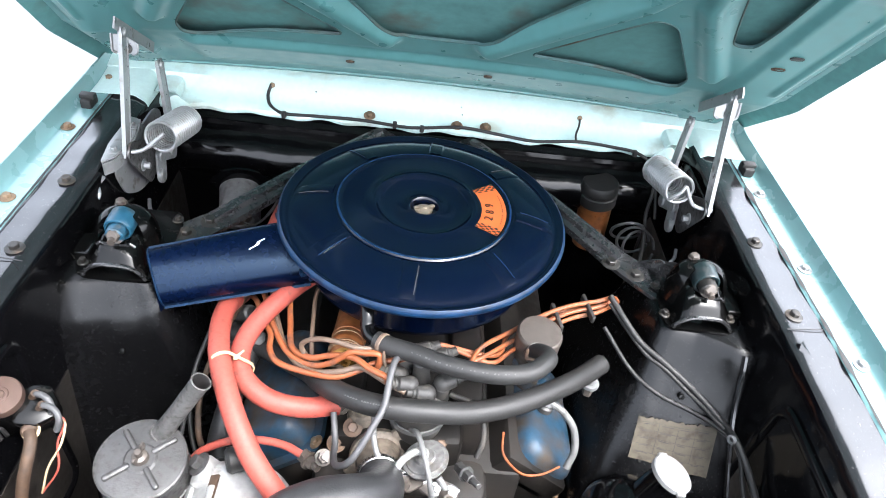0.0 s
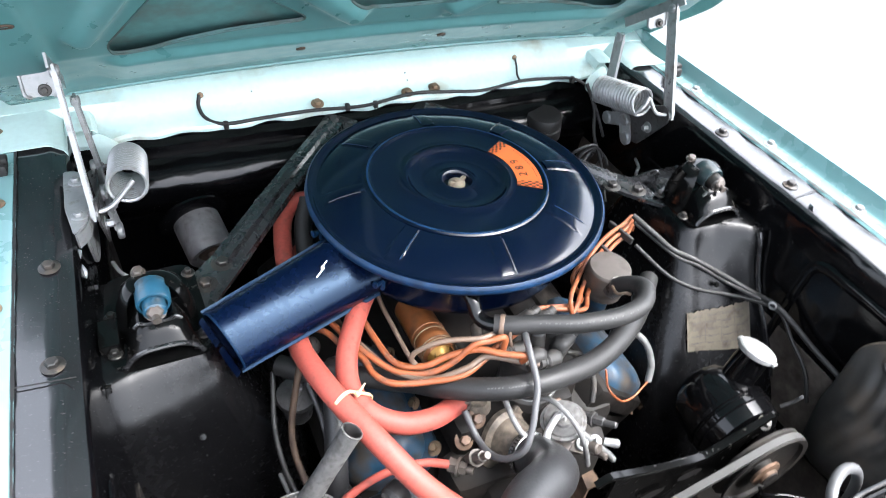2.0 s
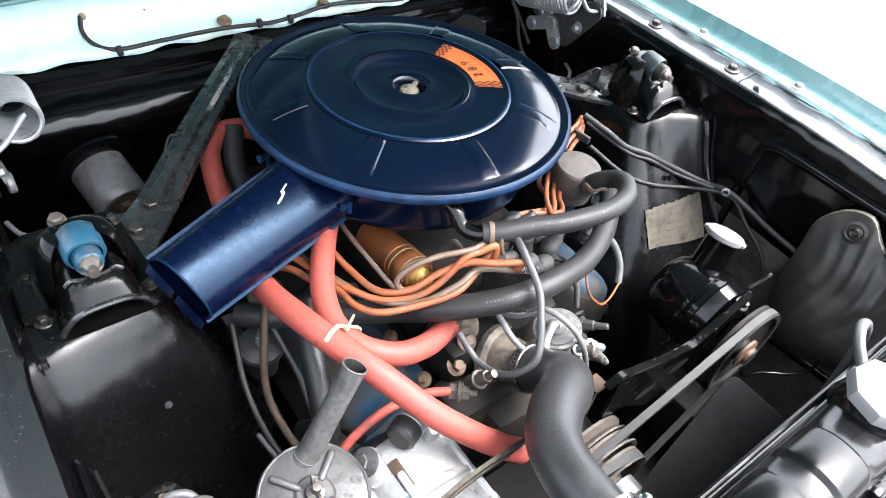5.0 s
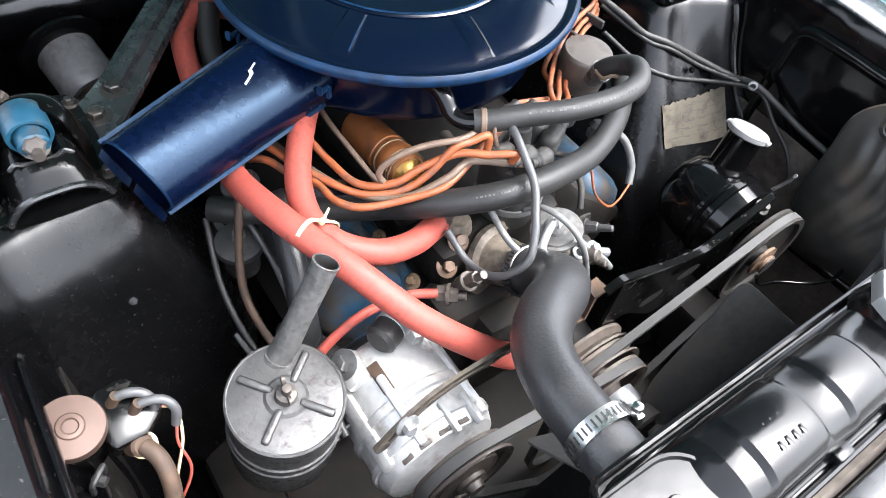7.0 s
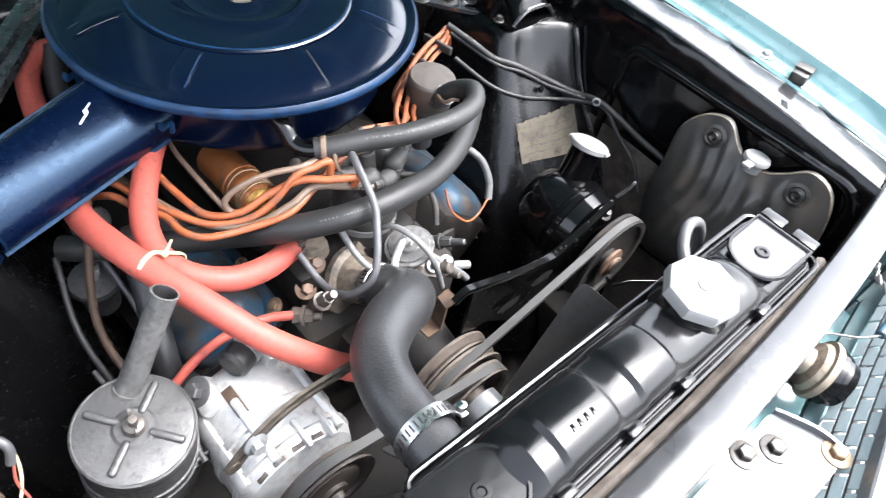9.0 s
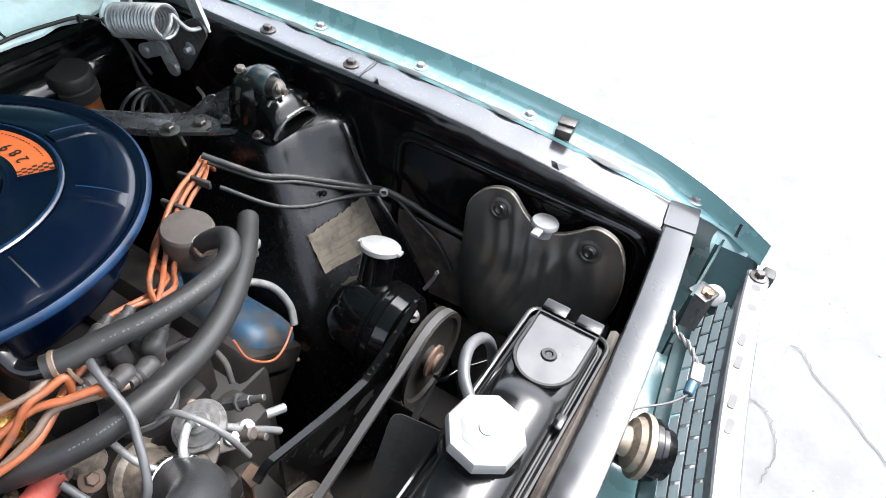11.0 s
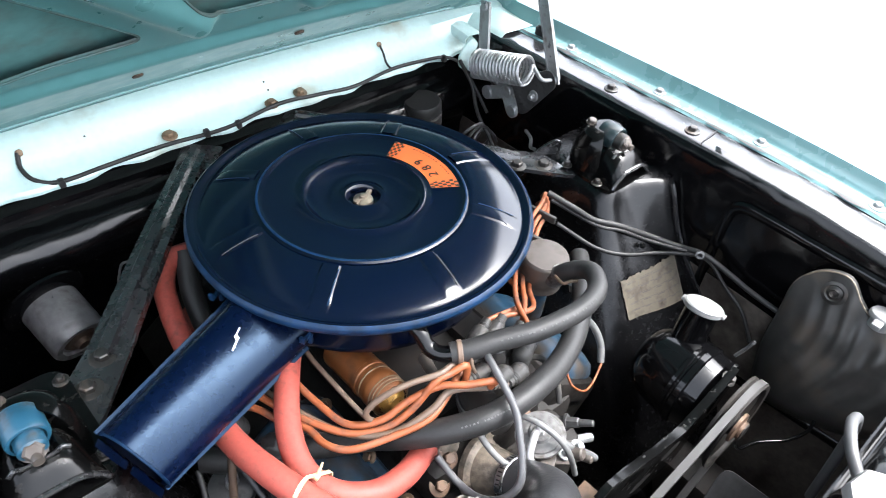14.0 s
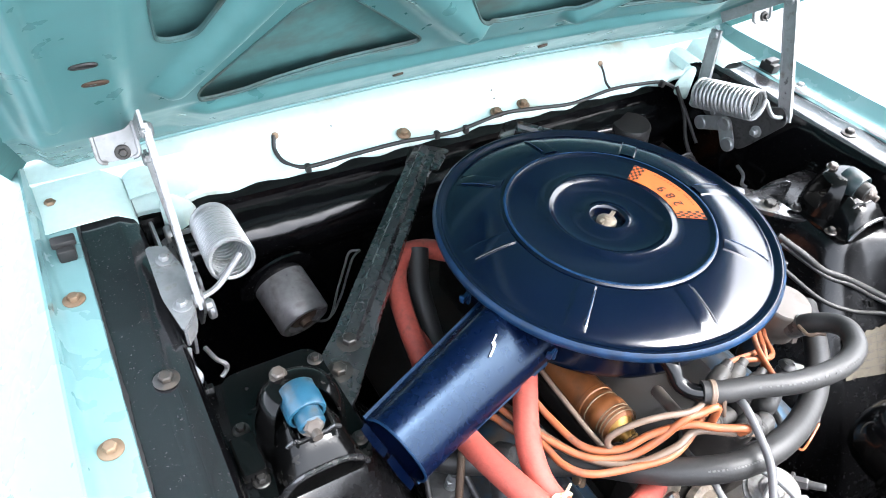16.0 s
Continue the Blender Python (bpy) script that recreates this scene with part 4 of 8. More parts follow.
# ---- shock absorber tops ----
def shock(s):
    ob = thing("shock_mount", "black shock mount bracket with blue bushing and bolts", "shock mount", "shock mounts")
    bm = bmesh.new()
    rear = 0.040 if s < 0 else -0.014
    prism(bm, round_poly([(-0.054, -0.118), (0.050, -0.118), (0.058, -0.09), (0.052, rear), (-0.052 if s < 0 else -0.040, rear), (-0.060 if s < 0 else -0.052, -0.05)], 0.02), 0.004, pose(s * 0.415, 0.0, 0.870))
    part("base_flange", bm, "black_satin", ob)
    # humped front body with an arched lip and a seat for the nut
    def saddle(u, v):
        h = float(np.interp(v, [0, 0.25, 0.6, 0.8, 1.0], [0.024, 0.038, 0.048, 0.052, 0.048]))
        w = 0.044 - 0.006 * v
        notch = 0.016 * max(0.0, 1 - (u / 0.46) ** 4) * min(1.0, max(0.0, (v - 0.40) / 0.2)) if abs(u) < 0.46 else 0.0
        return (s * 0.413 + w * u, -0.116 + 0.048 * v, 0.873 + h * (1 - abs(u) ** 3.4) - notch)

    bm = bmesh.new()
    sheet(bm, saddle, span(-1, 1, 41), span(0, 1, 16), 0.003)
    part("bracket", bm, "black_satin", ob, sharp=40)
    bm = bmesh.new()
    tube(bm, [saddle(u, 0.0) for u in span(-0.97, 0.97, 21)], 0.0032, 8, 3)
    part("bracket_lip", bm, "brace_paint", ob, "worn lip of the bracket")
    bm = bmesh.new()
    sweep(bm, [V(saddle(u, 0.50)) + V(0, 0, 0.002) for u in span(-0.62, 0.62, 19)], circle(0.0022, 8), up=None)
    part("seat_edge", bm, "brace_paint", ob, "worn shiny edge of the nut seat")
    # domed cap behind the sleeve, open to the front, with a window in each flank
    bm = bmesh.new()

    def dome(a, v):
        k = 1 - 0.58 * v ** 2.2
        return (s * 0.413 + 0.045 * k * math.sin(a), -0.052 + (0.044 * k - 0.006 * v) * math.cos(a), 0.873 + 0.066 * math.sin(v * math.pi / 2))

    angs, hs = span(radians(-128), radians(128), 33), span(0, 1, 13)
    grid_d = [[bm.verts.new(dome(a, v)) for v in hs] for a in angs]
    for p in range(32):
        for q in range(12):
            if not (2 <= q <= 7 and (4 <= p <= 9 or 22 <= p <= 27)):
                bm.faces.new((grid_d[p][q], grid_d[p + 1][q], grid_d[p + 1][q + 1], grid_d[p][q + 1]))
    top = bm.verts.new((s * 0.413, -0.050, 0.9395))
    for p in range(32):
        bm.faces.new((grid_d[p][12], grid_d[p + 1][12], top))
    bmesh.ops.recalc_face_normals(bm, faces=bm.faces[:])
    bmesh.ops.solidify(bm, geom=bm.faces[:], thickness=0.0022)
    part("domed_cap", bm, "black_satin", ob, "worn black domed bracket with side windows", sharp=50)
    bm = bmesh.new()
    at = (s * 0.413 - 0.010, -0.032, 0.9375)
    lathe(bm, [(0.0070, 0), (0.0070, 0.006), (0.0055, 0.0075), (0.0001, 0.0075)], aim(at, (0, -0.1, 1)), 6)
    lathe(bm, [(0.0085, 0), (0.0085, 0.0015)], aim(at, (0, -0.1, 1)), 18)
    part("top_bolt", bm, "cap_grey", ob, "tarnished bolt head")
    # sleeves and bolt, lying along the car
    a, b = V(s * 0.413, -0.036, 0.930), V(s * 0.413, -0.104, 0.926)
    d = (b - a).normalized()
    bm = bmesh.new()
    lathe(bm, [(0.0175, 0), (0.0190, 0.002), (0.0190, 0.028), (0.0178, 0.0305), (0.0150, 0.0305), (0.0140, 0.024), (0.0001, 0.023)], aim(a.lerp(b, 0.18), d), 30)
    part("bushing", bm, "shock_blue" if s < 0 else "shock_dark", ob, "worn blue shock sleeve" if s < 0 else "dark teal shock sleeve")
    bm = bmesh.new()
    rod(bm, a.lerp(b, 0.45), a.lerp(b, 0.82), 0.0128, seg=26, edge=0.002)
    part("bushing", bm, "shock_blue" if s < 0 else "dark_bolt", ob)
    bm = bmesh.new()
    rod(bm, a.lerp(b, 0.1), b, 0.005, seg=14)
    lathe(bm, [(0.0095, 0), (0.0095, 0.008), (0.0070, 0.010)], aim(b - d * 0.016, d + V(0, 0, 0.7)), 6)
    lathe(bm, [(0.0125, -0.002), (0.0125, 0.0)], aim(b - d * 0.016, d + V(0, 0, 0.7)), 18)
    part("pivot_bolt", bm, "cap_grey", ob)
    for x, y in ((-0.050, -0.090), (0.048, -0.090), (0.046, 0.02 if s < 0 else -0.030), (-0.050, -0.030)):
        bolt(ob, (s * 0.415 + x, y, 0.874), (0, 0, 1), 0.0048, 0.007, "dark_bolt")
    bm = bmesh.new()
    prism(bm, round_poly([(-0.012, -0.022), (0.012, -0.022), (0.012, 0.022), (-0.012, 0.022)], 0.004), 0.014, pose(s * 0.468, -0.066, 0.874), 0.002)
    part("clip_block", bm, "black_satin", ob)
    return ob


for s in (1, -1):
    shock(s)


# ---- air cleaner ----
def air_cleaner():
    ob = thing("air_cleaner", "round navy blue air cleaner with snorkel on the engine", "air cleaner")
    bm = bmesh.new()
    prof = [(0.1975, 0.9415), (0.204, 0.941), (0.2075, 0.9425), (0.2092, 0.9465), (0.2080, 0.951), (0.2045, 0.9535), (0.2008, 0.9525), (0.1988, 0.9495), (0.1955, 0.9488), (0.1930, 0.9498), (0.1900, 0.9515),
            (0.186, 0.9535), (0.168, 0.9600), (0.148, 0.9645), (0.1335, 0.9662), (0.1305, 0.9663), (0.1288, 0.9652), (0.1275, 0.9655), (0.1262, 0.9682), (0.1245, 0.9688), (0.1228, 0.9680), (0.1212, 0.9656),
            (0.118, 0.9650), (0.09, 0.9650), (0.077, 0.9655), (0.0752, 0.9672), (0.0732, 0.9678), (0.0712, 0.9670), (0.0685, 0.9635), (0.062, 0.9598), (0.048, 0.9575), (0.034, 0.9580), (0.0265, 0.9605), (0.0235, 0.9622),
            (0.0212, 0.9615), (0.0200, 0.957), (0.0185, 0.9525), (0.0001, 0.9515)]
    lathe(bm, prof, seg=120, cap=False)
    part("lid", bm, "navy", ob, "glossy navy blue pressed steel lid", sharp=60)
    bm = bmesh.new()
    lathe(bm, [(0.1978, 0.9412), (0.204, 0.9405), (0.2078, 0.942), (0.2097, 0.9465), (0.2085, 0.9515), (0.2055, 0.9537)], seg=120, cap=False)
    part("rim", bm, "navy_edge", ob, "brighter blue worn rolled rim", sharp=60)
    bm = bmesh.new()
    lathe(bm, [(0.1268, 0.9685), (0.1257, 0.9692), (0.1245, 0.9693), (0.1238, 0.9689)], seg=120, cap=False)
    part("ring_wear", bm, "navy_edge", ob, "worn blue edge of the raised ring")
    bm = bmesh.new()
    lathe(bm, [(0.0001, 0.862), (0.150, 0.862), (0.163, 0.864), (0.170, 0.870), (0.1725, 0.880), (0.1735, 0.922), (0.176, 0.934), (0.184, 0.940), (0.2035, 0.9412)], seg=96, cap=False)
    part("canister_body", bm, "navy", ob, "dark navy lower body")
    for k in range(8):
        a = radians(-95.4 + 45 * k)
        bm = bmesh.new()

        def at(r, off):
            z = np.interp(r, [0.133, 0.148, 0.168, 0.186, 0.190], [0.9662, 0.9645, 0.9600, 0.9535, 0.9515])
            return V(r * math.cos(a) - off * math.sin(a), r * math.sin(a) + off * math.cos(a), float(z))

        rs = span(0.1335, 0.1885, 10)
        offs = [(-0.0125, -0.0004), (-0.0095, 0.0016), (-0.006, 0.0021), (0.006, 0.0021), (0.0095, 0.0016), (0.0125, -0.0004)]
        sheet(bm, lambda u, v: at(rs[int(round(v))], offs[int(round(u))][0] * (0.9 + 0.1 * v / 9)) + V(0, 0, offs[int(round(u))][1] * min(1.0, (9 - v) * 0.6 + 0.1)), span(0, 5, 6), span(0, 9, 10))
        part("rib", bm, "navy", ob, sharp=25)
        bm = bmesh.new()
        sweep(bm, [at(r, 0.0098) + V(0, 0, 0.0019) for r in rs[1:9]], [(-0.0007, 0), (0.0007, 0), (0.0005, 0.0006), (-0.0005, 0.0006)])
        part("rib_wear", bm, "navy_edge" if k % 3 else "grey_can", ob)
    # wing nut and stud
    bm = bmesh.new()
    lathe(bm, [(0.0125, 0.9515), (0.0120, 0.9555), (0.0085, 0.9580), (0.0045, 0.9585), (0.0042, 0.9610), (0.0001, 0.9615)], seg=20)
    for s in (1, -1):
        prism(bm, round_poly([(0.004, 0), (0.013, 0.001), (0.0165, 0.0065), (0.012, 0.0085), (0.005, 0.005)], 0.003), 0.004, Matrix.Translation((0, 0, 0.9535)) @ Matrix.Rotation(radians(20 if s > 0 else 200), 4, "Z") @ pose(0, 0.0015, 0, 90, 0, 0))
    part("wing_nut", bm, "tan_metal", ob, "tarnished tan wing nut")
    # orange decal
    a0, a1, r0, r1, zt = radians(-30.5), radians(33), 0.0835, 0.1195, 0.9655
    decal = bmesh.new()
    sheet(decal, lambda u, v: (v * math.cos(u), v * math.sin(u), zt), span(a0, a1, 33), span(r0, r1, 6))
    decal = part("decal", decal, "decal_orange", ob, "orange chequered engine size decal")
    da = (a1 - a0) / 33
    dr = (r1 - r0) / 7
    for end in (0, 1):
        bm = bmesh.new()
        for i in range(4):
            for j in range(7):
                if (i + j) % 2 == 0:
                    u0 = a0 + i * da if end == 0 else a1 - (i + 1) * da
                    v0 = r0 + j * dr
                    sheet(bm, lambda u, v: (v * math.cos(u), v * math.sin(u), zt + 0.0006), [u0, u0 + da], [v0, v0 + dr])
        part("chequers", bm, "ink", decal)
    for ch, ang in (("2", -13.5), ("8", -4.0), ("9", 5.5)):
        cu = bpy.data.curves.new("digit", "FONT")
        cu.body = ch
        cu.size = 0.0180
        cu.align_x, cu.align_y = "CENTER", "CENTER"
        tmp = bpy.data.objects.new("digit", cu)
        scene.collection.objects.link(tmp)
        me = bpy.data.meshes.new_from_object(tmp.evaluated_get(bpy.context.evaluated_depsgraph_get()))
        bpy.data.objects.remove(tmp)
        bold = bmesh.new()
        for k in (-1, 0, 1):
            me.transform(Matrix.Translation((0.0004 * k, 0, 0.0001)))
            bold.from_mesh(me)
        bold.to_mesh(me)
        bold.free()
        t = radians(ang)
        rho = V(math.cos(t), math.sin(t), 0)
        up, right = -rho, V(-math.sin(t), math.cos(t), 0)
        me.transform(Matrix((( right.x, up.x, 0, rho.x * 0.0955), (right.y, up.y, 0, rho.y * 0.0955), (0, 0, 1, zt + 0.0007), (0, 0, 0, 1))))
        me.materials.append(M["ink"])
        dg = new("digit", me)
        dg.parent = decal
    bm = bmesh.new()
    for k in range(15):
        t = radians(-17 + 2.45 * k)
        if k in (5,):
            continue
        sheet(bm, lambda u, v: (v * math.cos(u), v * math.sin(u), zt + 0.0006), [t, t + radians(1.5)], [0.1130, 0.1144])
    part("print_bars", bm, "ink", decal)
    # snorkel: folded shell with seam flanges
    mouth_a, mouth_b = V(-0.366, -0.099, 0.917), V(-0.337, -0.151, 0.863)
    root_a, root_b = V(-0.170, -0.020, 0.930), V(-0.142, -0.098, 0.882)
    axis = ((root_a + root_b) / 2 - (mouth_a + mouth_b) / 2).normalized()

    def snork(u, v):
        a, b = mouth_a.lerp(root_a, v), mouth_b.lerp(root_b, v)
        e = b - a
        n = e.cross(axis).normalized()
        if n.z < 0:
            n = -n
        t = math.pi * u
        c = (a + b) / 2
        x = -math.cos(t)
        f = math.copysign(abs(x) ** 0.8, x)
        return c + e * 0.5 * f * 0.97 + n * 0.036 * math.sin(t) ** 0.62 if 0 < u < 1 else c + e * 0.5 * f

    bm = bmesh.new()
    sheet(bm, snork, span(0, 1, 29), span(0, 1, 14), 0.0014)
    part("snorkel", bm, "navy_satin", ob, "navy snorkel intake with scratched paint", sharp=55)

    def under(u, v):
        a, b = mouth_a.lerp(root_a, v), mouth_b.lerp(root_b, v)
        e = b - a
        n = -e.cross(axis).normalized()
        if n.z > 0:
            n = -n
        t = math.pi * u
        return (a + b) / 2 - e * 0.49 * math.cos(t) + n * 0.018 * math.sin(t) ** 0.6 if 0 < u < 1 else (a + b) / 2 - e * 0.49 * math.cos(t)

    bm = bmesh.new()
    sheet(bm, under, span(0, 1, 15), span(0.012, 1, 10), 0.0014)
    part("snorkel_base", bm, "navy", ob, sharp=55)
    for p, q in ((mouth_a, root_a), (mouth_b, root_b)):
        out = (mouth_a - mouth_b).normalized() * (1 if p is mouth_a else -1)
        bm = bmesh.new()
        nn = out.cross(axis).normalized()
        sweep(bm, [p.lerp(q, t) + out * 0.002 for t in span(0, 0.96, 8)], [(-0.0012, -0.003), (0.0012, -0.003), (0.0012, 0.0012), (-0.0012, 0.0012)], up=out)
        part("seam_flange", bm, "navy_seam", ob, "worn blue folded seam")
    bm = bmesh.new()
    sweep(bm, [snork(u, 0.004) for u in span(0.02, 0.98, 22)], circle(0.0014, 6), up=None)
    part("mouth_edge", bm, "navy_seam", ob)
    # turned-down lip of the mouth, split in the middle
    for t0, t1 in ((0.02, 0.46), (0.52, 0.99)):
        bm = bmesh.new()
        ends = [mouth_a.lerp(mouth_b, t0), mouth_a.lerp(mouth_b, t1)]
        sheet(bm, lambda u, v: ends[0].lerp(ends[1], u) + axis * (-0.001 - 0.005 * v) + V(0, 0, -0.003 - 0.006 * v - 0.003 * math.sin(math.pi * u) * v), span(0, 1, 8), span(0, 1, 4), 0.0014)
        part("mouth_lip", bm, "navy_satin", ob, "scuffed blue turned-down lip")
    # white scratch on the snorkel
    bm = bmesh.new()
    marks = [(0.40, 0.715), (0.42, 0.672), (0.445, 0.664), (0.47, 0.605)]
    for (u0, v0), (u1, v1), w in zip(marks, marks[1:], (0.0008, 0.0020, 0.0010)):
        sweep(bm, [V(snork(u0 + (u1 - u0) * t, v0 + (v1 - v0) * t)) + V(0, -0.0008, 0.0020) for t in span(0, 1, 6)], [(-w, 0), (w, 0), (w * 0.6, 0.0006), (-w * 0.6, 0.0006)], up=(0, -0.4, 0.9))
    part("scratch", bm, "white_mark", ob, "bare scratch in the paint")
    # spring clips at the snorkel root
    for p in ((-0.154, -0.108, 0.906), (-0.205, -0.012, 0.925)):
        bm = bmesh.new()
        m = pose(*p, 0, 0, 30)
        box(bm, (0, 0, 0), (0.016, 0.005, 0.005), m, 0.0012)
        box(bm, (0.006, -0.002, -0.006), (0.005, 0.005, 0.014), m, 0.0012)
        box(bm, (-0.007, 0.0, 0.004), (0.004, 0.006, 0.008), m, 0.001)
        part("clip", bm, "navy_edge", ob, "worn blue clip")
    # breather elbow
    bm = bmesh.new()
    tube(bm, [(-0.066, -0.160, 0.925), (-0.064, -0.178, 0.9265), (-0.063, -0.190, 0.922), (-0.062, -0.200, 0.912), (-0.057, -0.212, 0.908), (-0.046, -0.222, 0.909), (-0.030, -0.231, 0.912)], 0.0088, 14, 6)
    part("breather_elbow", bm, "tank", ob, "glossy black elbow pipe")
    return ob


air_cleaner()


# ---- hoses ----
def hose_print(ob, pts, r, t0, t1, lean, n=12):
    """Faded unreadable print along a hose, as short bars."""
    line = spline(pts, 12)
    bm = bmesh.new()
    for k in range(n):
        i = int((t0 + (t1 - t0) * k / n) * (len(line) - 2)) + 1
        d = (line[min(i + 1, len(line) - 1)] - line[i - 1]).normalized()
        u = V(lean)
        u = (u - d * u.dot(d)).normalized()
        c = line[i] + u * (r + 0.0003)
        w = random.uniform(0.0012, 0.0030)
        m = Matrix((d, u.cross(d), u)).transposed().to_4x4()
        m.translation = c
        box(bm, (0, 0, 0), (w, 0.0017, 0.0005), m)
    part("print_bars", bm, "print", ob, "faded white print")


def hose(name, label, pts, r, material, ends=(), wear=None, category="hose"):
    ob = thing(name, label, category)
    bm = bmesh.new()
    tube(bm, pts, r, 20, 10)
    part("hose_body", bm, material, ob, sharp=60)
    if wear:
        hose_print(ob, pts, r, *wear)
    for i, d in ends:
        clamp(ob, V(pts[i]).lerp(V(pts[i + d]), 0.18), V(pts[i + d]) - V(pts[i]), r + 0.0006)
    return ob


breather = hose("breather_hose", "grey-black rubber breather hose from air cleaner", [(-0.048, -0.221, 0.910), (-0.030, -0.232, 0.913), (0.0, -0.244, 0.917), (0.045, -0.262, 0.920), (0.10, -0.270, 0.921), (0.140, -0.262, 0.920),
               (0.164, -0.240, 0.916), (0.170, -0.220, 0.906), (0.164, -0.202, 0.892), (0.160, -0.188, 0.874)], 0.0118, "rubber", wear=(0.22, 0.50, (-0.3, -0.6, 0.8), 20))
bm = bmesh.new()
lathe(bm, [(0.0122, -0.003), (0.0132, -0.002), (0.0132, 0.002), (0.0122, 0.003)], aim((-0.040, -0.2262, 0.9112), (0.016, -0.011, 0.002)), 24, cap=False)
tube(bm, [(-0.036, -0.239, 0.915), (-0.037, -0.243, 0.905), (-0.034, -0.246, 0.892)], 0.0022, 8)
part("wire_clip", bm, "tan_wire", breather, "bent wire clip")
bm = bmesh.new()
tube(bm, [(0.150, -0.196, 0.888), (0.146, -0.212, 0.890), (0.152, -0.219, 0.896), (0.160, -0.222, 0.894)], 0.0022, 8)
part("wire_clip", bm, "tan_wire", breather)
hose("heater_hose", "thick black rubber heater hose across the engine", [(-0.285, -0.095, 0.785), (-0.26, -0.118, 0.790), (-0.19, -0.160, 0.796), (-0.138, -0.197, 0.808), (-0.119, -0.228, 0.830), (-0.093, -0.258, 0.850), (-0.056, -0.282, 0.864), (-0.020, -0.290, 0.867), (0.021, -0.289, 0.864), (0.074, -0.278, 0.853), (0.126, -0.258, 0.846),
               (0.178, -0.228, 0.838), (0.228, -0.190, 0.827), (0.252, -0.168, 0.820), (0.276, -0.146, 0.816)], 0.0142, "rubber", wear=(0.40, 0.50, (-0.3, -0.5, 0.85), 16))
heater_end = thing("hose_fitting", "grey metal elbow fitting at the heater hose end", "pipe fitting")
bm = bmesh.new()
rod(bm, (0.262, -0.150, 0.800), (0.268, -0.152, 0.782), 0.0105, 0.0100, 18, 0.001)
lathe(bm, [(0.0130, 0), (0.0135, 0.002), (0.0135, 0.006), (0.0110, 0.008)], aim((0.268, -0.152, 0.782), (0.02, 0.0, -1)), 20)
part("elbow", bm, "zinc", heater_end)
bm = bmesh.new()
rod(bm, (0.268, -0.152, 0.778), (0.266, -0.158, 0.760), 0.0085, 0.0070, 6)
part("union_nut", bm, "cap_grey", heater_end, "tarnished union nut")
hose("heater_hose", "long red rubber heater hose with cable tie", [(-0.20, 0.10, 0.80), (-0.235, 0.0, 0.805), (-0.254, -0.075, 0.825), (-0.262, -0.135, 0.848), (-0.249, -0.212, 0.860), (-0.220, -0.282, 0.850), (-0.186, -0.334, 0.820), (-0.152, -0.366, 0.793), (-0.122, -0.389, 0.774), (-0.102, -0.398, 0.760)],
            0.0138, "red_hose")
hose("heater_hose", "curved red rubber heater hose to the intake", [(-0.10, 0.0, 0.862), (-0.142, -0.058, 0.868), (-0.178, -0.105, 0.867), (-0.212, -0.16, 0.858), (-0.224, -0.205, 0.848), (-0.212, -0.240, 0.838), (-0.178, -0.260, 0.825), (-0.135, -0.258, 0.811), (-0.092, -0.243, 0.802)],
            0.0135, "red_hose")
# cable tie round the two red hoses
bm = bmesh.new()
ta, tb = V(-0.2395, -0.2315, 0.8600), V(-0.2165, -0.2295, 0.8420)
tdir = V(0.38, -0.86, -0.05).normalized()
te = (tb - ta - tdir * (tb - ta).dot(tdir)).normalized()
tf = tdir.cross(te)
tie = [ta + (te * math.cos(a) + tf * math.sin(a)) * 0.0148 for a in span(math.pi / 2, 3 * math.pi / 2, 13)]
tie += [tb + (te * math.cos(a) + tf * math.sin(a)) * 0.0145 for a in span(-math.pi / 2, math.pi / 2, 13)]
sweep(bm, tie, [(-0.0008, -0.0021), (0.0008, -0.0021), (0.0008, 0.0021), (-0.0008, 0.0021)], up=tdir, closed_path=True)
box(bm, (0, 0, 0), (0.006, 0.006, 0.005), Matrix.Translation(ta.lerp(tb, 0.55) + V(0.004, 0, 0.016)) @ pose(0, 0, 0, 20, 20, 30), 0.001)
rod(bm, ta.lerp(tb, 0.55) + V(0.005, 0, 0.017), ta.lerp(tb, 0.55) + V(0.014, 0.004, 0.026), 0.0018, 0.0012, 8)
tagged(part("cable_tie", bm, "cream"), "cream plastic cable tie binding red hoses", "cable tie")
hose("heater_hose", "red heater hose stub beside the firewall brace", [(-0.140, 0.130, 0.852), (-0.170, 0.138, 0.862), (-0.200, 0.138, 0.862), (-0.222, 0.115, 0.852), (-0.235, 0.065, 0.835), (-0.242, 0.0, 0.812)], 0.0135, "red_hose")
hose("heater_hose", "black heater hose behind the air cleaner", [(-0.180, 0.135, 0.868), (-0.196, 0.10, 0.84), (-0.205, 0.05, 0.81), (-0.215, 0.0, 0.79)], 0.0135, "rubber")
hose("vacuum_hose", "thin red rubber vacuum hose under the heater hose", [(-0.285, -0.300, 0.715), (-0.262, -0.290, 0.745), (-0.225, -0.285, 0.765), (-0.19, -0.285, 0.772), (-0.155, -0.290, 0.772), (-0.130, -0.302, 0.772)], 0.0052, "red_hose")
hose("hose", "dark rubber hose below the red hoses", [(-0.222, -0.13, 0.79), (-0.238, -0.19, 0.768), (-0.254, -0.25, 0.715), (-0.262, -0.30, 0.63)], 0.0145, "hose_grey")
hose("hose", "dark rubber hose beside the oil canister", [(-0.29, -0.30, 0.66), (-0.25, -0.295, 0.705), (-0.225, -0.30, 0.725), (-0.20, -0.305, 0.735)], 0.0145, "hose_grey")

